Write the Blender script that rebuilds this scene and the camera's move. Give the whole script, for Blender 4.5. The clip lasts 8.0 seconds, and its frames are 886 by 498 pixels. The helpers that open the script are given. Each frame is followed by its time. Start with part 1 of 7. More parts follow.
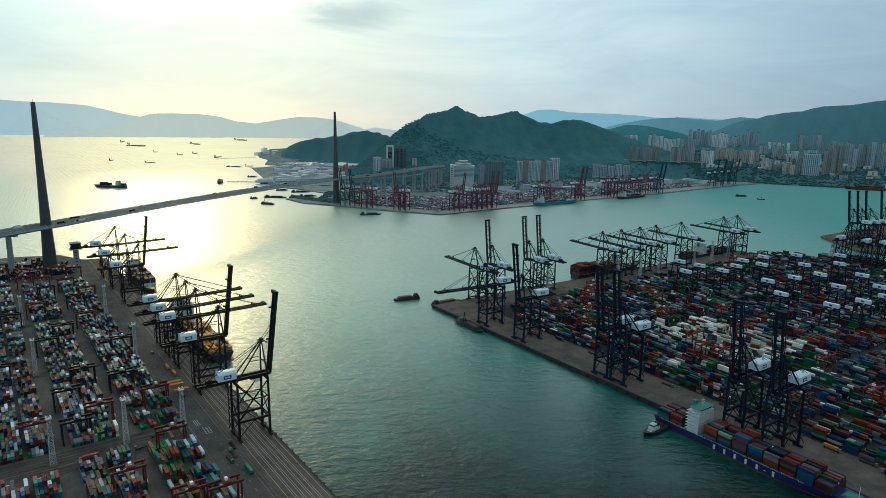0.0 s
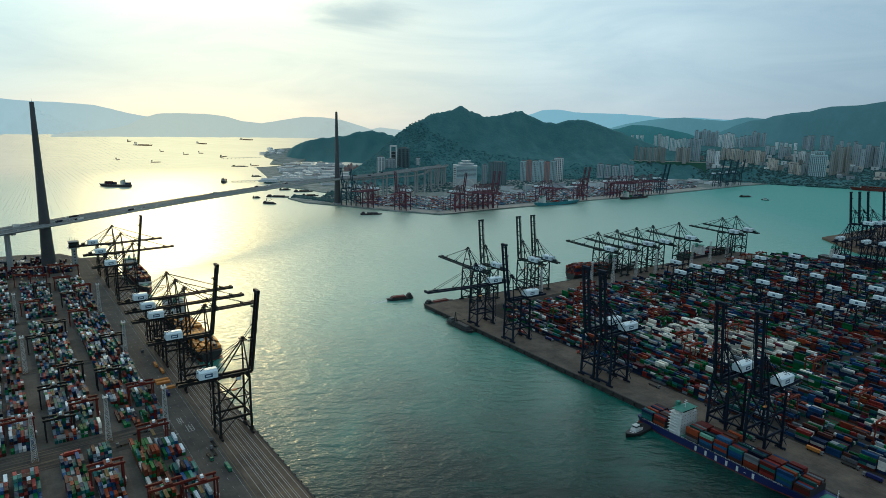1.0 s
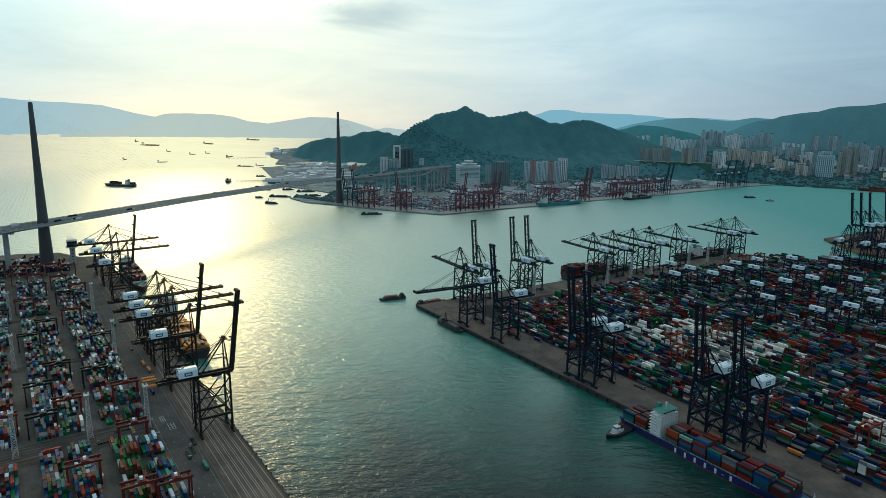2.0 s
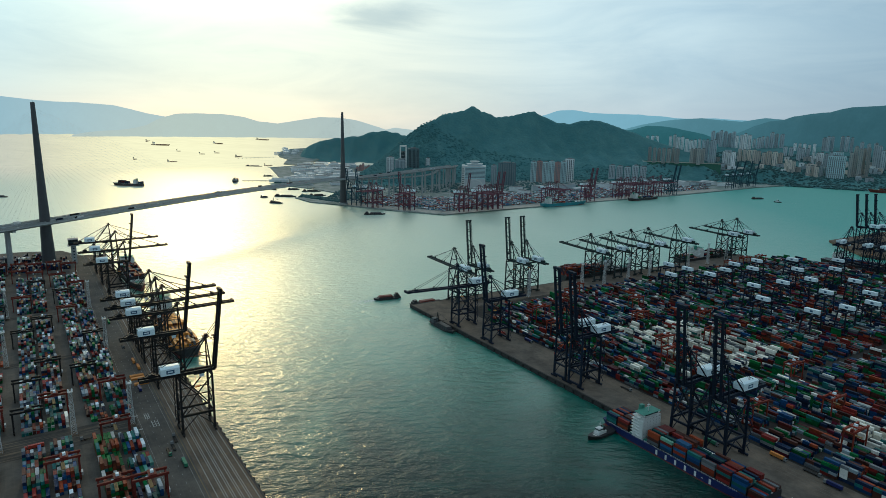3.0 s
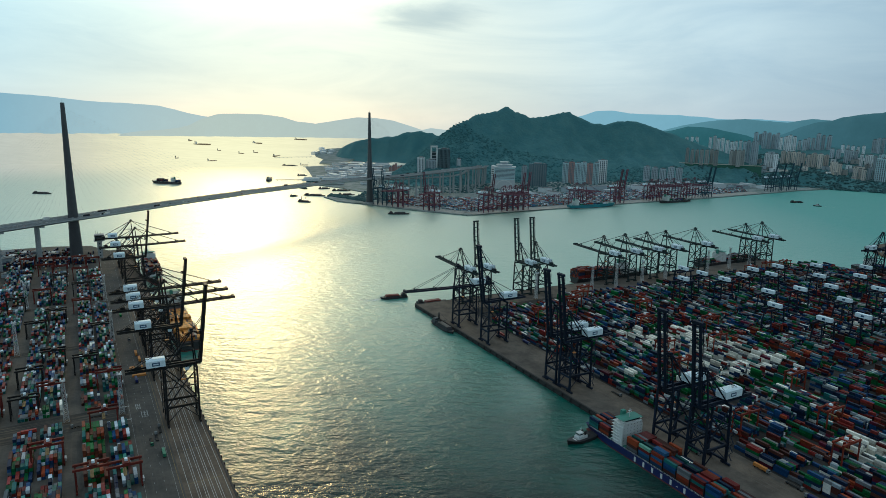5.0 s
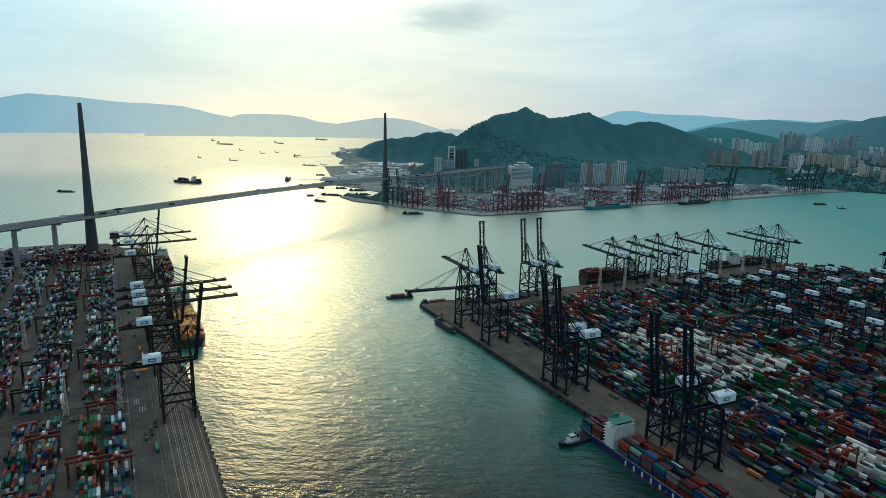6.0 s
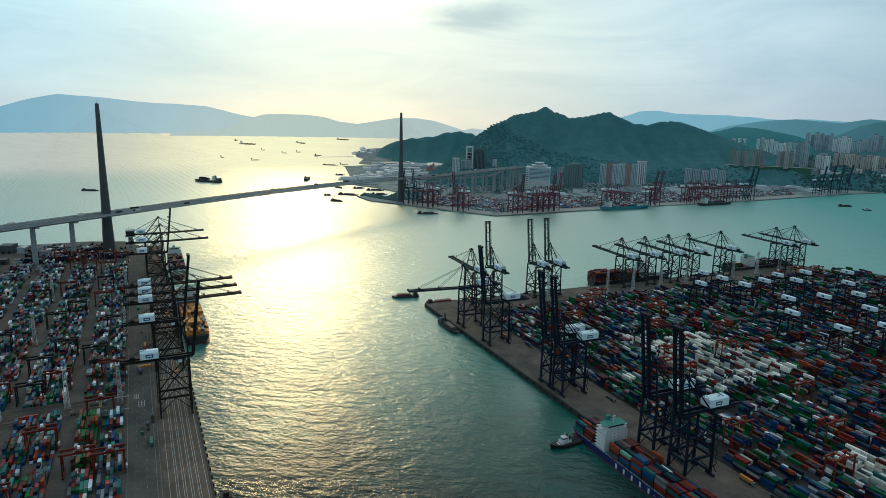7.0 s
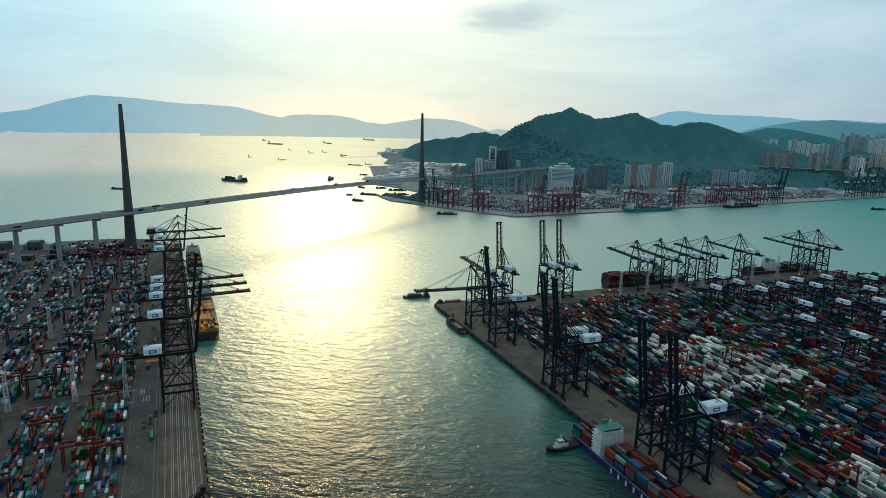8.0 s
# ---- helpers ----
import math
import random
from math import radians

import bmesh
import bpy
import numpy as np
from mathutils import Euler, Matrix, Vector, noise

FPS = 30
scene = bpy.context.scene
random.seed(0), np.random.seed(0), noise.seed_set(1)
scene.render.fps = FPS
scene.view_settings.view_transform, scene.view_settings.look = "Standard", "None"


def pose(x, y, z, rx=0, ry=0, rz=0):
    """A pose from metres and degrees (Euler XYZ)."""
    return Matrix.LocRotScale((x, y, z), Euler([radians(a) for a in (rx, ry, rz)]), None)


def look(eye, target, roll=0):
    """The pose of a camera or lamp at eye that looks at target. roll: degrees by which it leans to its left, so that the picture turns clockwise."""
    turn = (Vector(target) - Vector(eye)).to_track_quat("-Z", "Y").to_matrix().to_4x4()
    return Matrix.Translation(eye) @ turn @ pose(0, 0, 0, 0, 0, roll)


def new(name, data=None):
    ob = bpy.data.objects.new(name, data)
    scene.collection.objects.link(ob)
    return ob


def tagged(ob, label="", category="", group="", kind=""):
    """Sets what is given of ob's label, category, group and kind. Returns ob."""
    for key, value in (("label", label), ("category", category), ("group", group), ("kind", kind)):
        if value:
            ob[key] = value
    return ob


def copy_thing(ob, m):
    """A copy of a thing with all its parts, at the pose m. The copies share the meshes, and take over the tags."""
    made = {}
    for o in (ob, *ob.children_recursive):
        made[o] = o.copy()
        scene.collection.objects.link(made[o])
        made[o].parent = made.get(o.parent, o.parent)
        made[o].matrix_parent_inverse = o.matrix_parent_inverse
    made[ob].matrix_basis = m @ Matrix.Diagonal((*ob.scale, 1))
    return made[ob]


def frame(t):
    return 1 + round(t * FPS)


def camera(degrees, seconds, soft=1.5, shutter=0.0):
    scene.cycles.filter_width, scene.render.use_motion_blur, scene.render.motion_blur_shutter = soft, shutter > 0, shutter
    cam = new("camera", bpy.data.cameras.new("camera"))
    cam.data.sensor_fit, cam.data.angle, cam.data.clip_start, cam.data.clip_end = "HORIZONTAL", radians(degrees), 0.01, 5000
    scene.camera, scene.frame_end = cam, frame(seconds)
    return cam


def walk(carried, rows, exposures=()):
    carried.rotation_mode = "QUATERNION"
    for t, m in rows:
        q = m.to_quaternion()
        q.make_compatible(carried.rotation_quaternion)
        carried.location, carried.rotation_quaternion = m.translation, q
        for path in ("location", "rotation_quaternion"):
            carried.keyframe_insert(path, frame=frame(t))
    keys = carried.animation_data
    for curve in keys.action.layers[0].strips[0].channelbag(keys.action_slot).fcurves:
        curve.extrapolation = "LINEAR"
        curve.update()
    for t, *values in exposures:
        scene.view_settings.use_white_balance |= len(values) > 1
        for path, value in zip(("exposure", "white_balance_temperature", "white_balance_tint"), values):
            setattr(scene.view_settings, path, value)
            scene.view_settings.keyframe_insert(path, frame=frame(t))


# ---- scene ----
cam = camera(69.51, 8.0, soft=0.75)
# seconds, x, y, z, pitch, yaw, roll of the flight
PATH = [
    (0.0, -66.97, -15.70, 279.55, -11.472, -2.172, 0.951),
    (0.5, -55.50, -16.43, 279.70, -11.479, -1.794, 0.981),
    (1.0, -43.46, -16.92, 279.90, -11.487, -1.417, 1.005),
    (1.5, -30.75, -17.51, 280.22, -11.489, -1.002, 1.002),
    (3.0, 8.98, -18.04, 280.73, -11.481, 0.475, 1.071),
    (3.5, 22.76, -18.09, 280.83, -11.492, 1.299, 1.095),
    (4.0, 36.51, -17.59, 281.08, -11.486, 2.216, 1.088),
    (4.5, 50.00, -17.25, 281.34, -11.502, 3.237, 1.109),
    (6.0, 90.45, -13.77, 281.67, -11.521, 6.366, 1.171),
    (6.5, 104.24, -12.35, 281.85, -11.544, 7.444, 1.157),
    (7.0, 117.88, -10.49, 282.15, -11.564, 8.520, 1.132),
    (7.5, 131.11, -8.29, 282.48, -11.571, 9.673, 1.150),
    (8.0, 144.68, -5.48, 282.63, -11.573, 11.100, 1.173),
]
walk(cam, [(t, pose(x, y, z, 90 + p, 0, w) @ pose(0, 0, 0, 0, 0, r)) for t, x, y, z, p, w, r in PATH],
     exposures=[(0.0, 0.10, 6040, -4), (8.0, 0.07, 6030, -4)])

# ---- sky and sun ----
SUN_AZ, SUN_EL = radians(112.0), radians(14.0)
SUN = Vector((math.cos(SUN_AZ) * math.cos(SUN_EL), math.sin(SUN_AZ) * math.cos(SUN_EL), math.sin(SUN_EL)))
sun = new("sun", bpy.data.lights.new("sun", "SUN"))
sun.data.energy, sun.data.angle, sun.data.color = 0.56, radians(7.0), (1.0, 0.68, 0.32)
sun.matrix_world = look((0, 0, 900), Vector((0, 0, 900)) - SUN)


def node(tree, kind, **sets):
    n = tree.nodes.new(kind)
    for key, value in sets.items():
        if key in n.inputs:
            n.inputs[key].default_value = value
    return n


def ramp(tree, fac, stops, mode="LINEAR"):
    n = tree.nodes.new("ShaderNodeValToRGB")
    n.color_ramp.interpolation = mode
    for k, (at, col) in enumerate(stops):
        e = n.color_ramp.elements[k] if k < 2 else n.color_ramp.elements.new(at)
        e.position, e.color = at, (*col, 1)
    tree.links.new(fac, n.inputs[0])
    return n.outputs[0]


def mixed(tree, fac, a, b, blend="MIX"):
    n = tree.nodes.new("ShaderNodeMix")
    n.data_type, n.blend_type = "RGBA", blend
    for socket, value in ((n.inputs[0], fac), (n.inputs[6], a), (n.inputs[7], b)):
        if isinstance(value, bpy.types.NodeSocket):
            tree.links.new(value, socket)
        elif isinstance(value, (int, float)):
            socket.default_value = value
        else:
            socket.default_value = (*value, 1)
    return n.outputs[2]


def maths(tree, op, a, b=0.0):
    n = tree.nodes.new("ShaderNodeMath")
    n.operation = op
    for socket, value in ((n.inputs[0], a), (n.inputs[1], b)):
        if isinstance(value, bpy.types.NodeSocket):
            tree.links.new(value, socket)
        else:
            socket.default_value = value
    return n.outputs[0]


def build_world():
    world = bpy.data.worlds.new("hazy_evening_sky")
    scene.world = world
    world.use_nodes = True
    t = world.node_tree
    t.nodes.clear()
    out, bg = t.nodes.new("ShaderNodeOutputWorld"), t.nodes.new("ShaderNodeBackground")
    t.links.new(bg.outputs[0], out.inputs[0])
    sky = t.nodes.new("ShaderNodeTexSky")
    sky.sky_type, sky.sun_disc = "NISHITA", False
    sky.sun_elevation, sky.sun_rotation = SUN_EL, radians(90) - SUN_AZ
    sky.air_density, sky.dust_density, sky.ozone_density, sky.altitude = 1.0, 0.6, 1.0, 280
    # veil of thin cloud: brighter and warmer towards the sun, cooler away from it
    co = t.nodes.new("ShaderNodeTexCoord")
    dot = t.nodes.new("ShaderNodeVectorMath")
    dot.operation = "DOT_PRODUCT"
    # the glow lies flat along the horizon
    flatten, unit = t.nodes.new("ShaderNodeVectorMath"), t.nodes.new("ShaderNodeVectorMath")
    flatten.operation, unit.operation = "MULTIPLY", "NORMALIZE"
    flatten.inputs[1].default_value = (1.0, 1.0, 1.7)
    t.links.new(co.outputs["Generated"], flatten.inputs[0])
    t.links.new(flatten.outputs[0], unit.inputs[0])
    t.links.new(unit.outputs[0], dot.inputs[0])
    # the brightest part of the thin cloud lies a little east of the sun
    dot.inputs[1].default_value = Vector((math.cos(radians(105)) * math.cos(radians(7)), math.sin(radians(105)) * math.cos(radians(7)), math.sin(radians(7))))
    near = maths(t, "MULTIPLY_ADD", dot.outputs["Value"], 0.5)
    near.node.inputs[2].default_value = 0.5
    veil = ramp(t, near, [(0.0, (0.052, 0.064, 0.077)), (0.5, (0.068, 0.090, 0.110)), (0.75, (0.090, 0.121, 0.146)), (0.84, (0.124, 0.153, 0.175)), (0.915, (0.176, 0.203, 0.217)),
                          (0.957, (0.194, 0.213, 0.216)), (0.985, (0.204, 0.207, 0.194)), (0.995, (0.210, 0.207, 0.188)), (1.0, (0.236, 0.226, 0.196))])
    veil = mixed(t, 1.0, veil, (4.0, 4.0, 4.0), "MULTIPLY")
    # the cloud thins to blue in the west
    west = t.nodes.new("ShaderNodeVectorMath")
    west.operation = "DOT_PRODUCT"
    t.links.new(co.outputs["Generated"], west.inputs[0])
    west.inputs[1].default_value = (math.cos(radians(142)), math.sin(radians(142)), 0.2)
    veil = mixed(t, 1.0, veil, ramp(t, west.outputs["Value"], [(0.74, (1, 1, 1)), (0.88, (0.86, 0.92, 0.97)), (0.99, (0.72, 0.85, 0.95))]), "MULTIPLY")
    # and greys a little in the east
    east = t.nodes.new("ShaderNodeVectorMath")
    east.operation = "DOT_PRODUCT"
    t.links.new(co.outputs["Generated"], east.inputs[0])
    east.inputs[1].default_value = (math.cos(radians(58)), math.sin(radians(58)), 0.0)
    veil = mixed(t, 1.0, veil, ramp(t, east.outputs["Value"], [(0.78, (1, 1, 1)), (0.90, (0.87, 0.88, 0.92)), (0.99, (0.76, 0.77, 0.83))]), "MULTIPLY")
    part_z = t.nodes.new("ShaderNodeSeparateXYZ")
    t.links.new(co.outputs["Generated"], part_z.inputs[0])
    # haze dulls the sky towards the horizon
    veil = mixed(t, 1.0, veil, ramp(t, part_z.outputs[2], [(0.0, (0.74, 0.76, 0.84)), (0.06, (0.86, 0.87, 0.92)), (0.13, (1.0, 1.0, 1.01))]), "MULTIPLY")
    # thin bright cloud overhead
    high = ramp(t, part_z.outputs[2], [(0.2, (0, 0, 0)), (0.7, (1, 1, 1))])
    veil = mixed(t, high, veil, (0.39, 0.46, 0.55))
    # the sun's own glow in the thin cloud round it
    halo = t.nodes.new("ShaderNodeVectorMath")
    halo.operation = "DOT_PRODUCT"
    t.links.new(co.outputs["Generated"], halo.inputs[0])
    halo.inputs[1].default_value = (math.cos(radians(111)) * math.cos(radians(16)), math.sin(radians(111)) * math.cos(radians(16)), math.sin(radians(16)))
    glow = ramp(t, halo.outputs["Value"], [(0.90, (0, 0, 0)), (0.955, (0.10, 0.09, 0.07)), (0.985, (0.58, 0.51, 0.35)), (1.0, (1.6, 1.38, 0.92))], "B_SPLINE")
    glow = mixed(t, 1.0, glow, ramp(t, part_z.outputs[2], [(0.10, (0, 0, 0)), (0.24, (1, 1, 1))], "EASE"), "MULTIPLY")
    veil = mixed(t, 1.0, veil, glow, "ADD")
    # streaks of cloud lying along the horizon
    lie = t.nodes.new("ShaderNodeMapping")
    lie.inputs["Scale"].default_value = (1.6, 1.6, 9.0)
    t.links.new(co.outputs["Generated"], lie.inputs[0])
    streak = node(t, "ShaderNodeTexNoise", Scale=2.1, Detail=7.0, Roughness=0.6, Distortion=0.7)
    t.links.new(lie.outputs[0], streak.inputs[0])
    shade = ramp(t, streak.outputs[0], [(0.30, (0.86, 0.90, 0.94)), (0.48, (1.0, 1.0, 1.0)), (0.68, (1.14, 1.10, 1.06))])
    cloud = mixed(t, 1.0, veil, shade, "MULTIPLY")
    # a soft grey bank of cloud, drawn out level
    bank = t.nodes.new("ShaderNodeVectorMath")
    bank.operation = "SUBTRACT"
    t.links.new(co.outputs["Generated"], bank.inputs[0])
    bank.inputs[1].default_value = (math.cos(radians(96.3)) * 0.989, math.sin(radians(96.3)) * 0.989, 0.147)
    stretch = t.nodes.new("ShaderNodeVectorMath")
    stretch.operation = "MULTIPLY"
    t.links.new(bank.outputs[0], stretch.inputs[0])
    stretch.inputs[1].default_value = (8.0, 1.0, 36.0)
    apart = t.nodes.new("ShaderNodeVectorMath")
    apart.operation = "LENGTH"
    t.links.new(stretch.outputs[0], apart.inputs[0])
    ragged = maths(t, "ADD", apart.outputs["Value"], maths(t, "MULTIPLY", maths(t, "SUBTRACT", streak.outputs[0], 0.5), 1.2))
    cloud = mixed(t, 1.0, cloud, ramp(t, ragged, [(0.2, (0.58, 0.65, 0.74)), (1.15, (1, 1, 1))], "EASE"), "MULTIPLY")
    blue = mixed(t, 1.0, sky.outputs[0], (0.10, 0.10, 0.10), "MULTIPLY")
    full = mixed(t, 0.9, blue, cloud)
    t.links.new(full, bg.inputs[0])
    bg.inputs[1].default_value = 1.0


build_world()

# ---- materials ----
L_TURN, R_TURN = 124.2, -57.5  # directions of the two quays

def surface(name, base, rough=0.6, metal=0.0, second=None, size=8.0, amount=0.5, bump=0.0, bump_size=1.0, vary=0.0, spec=0.5):
    """A painted, stone or earth surface: two colours in patches of a size in metres, fine grain, relief, and a shift for each object."""
    m = bpy.data.materials.new(name)
    m.use_nodes = True
    t = m.node_tree
    b = t.nodes["Principled BSDF"]
    b.inputs["Roughness"].default_value, b.inputs["Metallic"].default_value = rough, metal
    b.inputs["Specular IOR Level"].default_value = spec
    geo = t.nodes.new("ShaderNodeNewGeometry")
    big = node(t, "ShaderNodeTexNoise", Scale=1.0 / size, Detail=5.0, Roughness=0.6)
    t.links.new(geo.outputs["Position"], big.inputs[0])
    fine = node(t, "ShaderNodeTexNoise", Scale=7.0 / size, Detail=3.0, Roughness=0.7)
    t.links.new(geo.outputs["Position"], fine.inputs[0])
    second = second or tuple(c * 0.6 for c in base)
    fac = ramp(t, big.outputs[0], [(0.38, (0, 0, 0)), (0.66, (amount,) * 3)])
    col = mixed(t, fac, base, second)
    grain = ramp(t, fine.outputs[0], [(0.3, (0.84,) * 3), (0.7, (1.12,) * 3)])
    col = mixed(t, 1.0, col, grain, "MULTIPLY")
    if vary:
        info = t.nodes.new("ShaderNodeObjectInfo")
        shift = ramp(t, info.outputs["Random"], [(0.0, (1 - vary,) * 3), (1.0, (1 + vary,) * 3)])
        col = mixed(t, 1.0, col, shift, "MULTIPLY")
    t.links.new(col, b.inputs["Base Color"])
    if bump:
        bn = node(t, "ShaderNodeTexNoise", Scale=1.0 / bump_size, Detail=4.0)
        t.links.new(geo.outputs["Position"], bn.inputs[0])
        rel = node(t, "ShaderNodeBump", Strength=0.6, Distance=bump)
        t.links.new(bn.outputs[0], rel.inputs["Height"])
        t.links.new(rel.outputs[0], b.inputs["Normal"])
    return m


def boxes_paint(name, palette, single=False):
    """Weathered container steel: one paint of the palette for each box, with streaks of rust and dust."""
    m = bpy.data.materials.new(name)
    m.use_nodes = True
    t = m.node_tree
    b = t.nodes["Principled BSDF"]
    b.inputs["Roughness"].default_value = 0.55
    b.inputs["Specular IOR Level"].default_value = 0.15
    if single:
        rnd = t.nodes.new("ShaderNodeObjectInfo").outputs["Random"]
    else:
        rnd = t.nodes.new("ShaderNodeNewGeometry").outputs["Random Per Island"]
    total = sum(w for w, _ in palette)
    stops, at = [], 0.0
    for w, c in palette:
        stops.append((at, c))
        at += w / total
    col = ramp(t, rnd, stops, "CONSTANT")
    geo = t.nodes.new("ShaderNodeNewGeometry")
    spots = node(t, "ShaderNodeTexNoise", Scale=0.5, Detail=4.0, Roughness=0.7)
    t.links.new(geo.outputs["Position"], spots.inputs[0])
    wear = ramp(t, spots.outputs[0], [(0.25, (0.72,) * 3), (0.5, (1.0,) * 3), (0.78, (1.15, 1.08, 1.0))])
    col = mixed(t, 1.0, col, wear, "MULTIPLY")
    fade = maths(t, "FRACT", maths(t, "MULTIPLY", rnd, 37.7))
    col = mixed(t, 1.0, col, ramp(t, fade, [(0.0, (0.5,) * 3), (1.0, (1.5,) * 3)]), "MULTIPLY")
    t.links.new(col, b.inputs["Base Color"])
    return m


RED, BROWN, ORANGE = (0.155, 0.019, 0.016), (0.066, 0.024, 0.018), (0.24, 0.048, 0.018)
WHITE, GREY, GREEN = (0.62, 0.61, 0.56), (0.12, 0.13, 0.14), (0.009, 0.100, 0.030)
TEAL, BLUE, NAVY = (0.020, 0.110, 0.105), (0.012, 0.052, 0.140), (0.008, 0.018, 0.046)
ORANGE_RED = (0.21, 0.036, 0.018)
MIXED = [(3.5, BROWN), (3.5, RED), (1, ORANGE), (4, (0.50, 0.56, 0.60)), (4, (0.14, 0.18, 0.21)), (2, (0.26, 0.05, 0.045)), (2, (0.07, 0.20, 0.17)), (1.5, (0.30, 0.32, 0.34)), (4, GREEN), (4, TEAL), (4, BLUE), (4, NAVY)]
MIXED = [(w, tuple(min(0.7, 1.15 * v) for v in c)) for w, c in MIXED]
COOL = [(4, BROWN), (3, RED), (0.8, ORANGE), (2.0, WHITE), (2.5, GREY), (3, (0.22, 0.27, 0.30)), (1.5, (0.10, 0.012, 0.03)), (4, GREEN), (2, TEAL), (3.5, BLUE), (7, NAVY)]
PALE = [(9, (0.74, 0.72, 0.63)), (2, (0.66, 0.62, 0.52)), (2, GREY), (1, RED), (1, TEAL)]
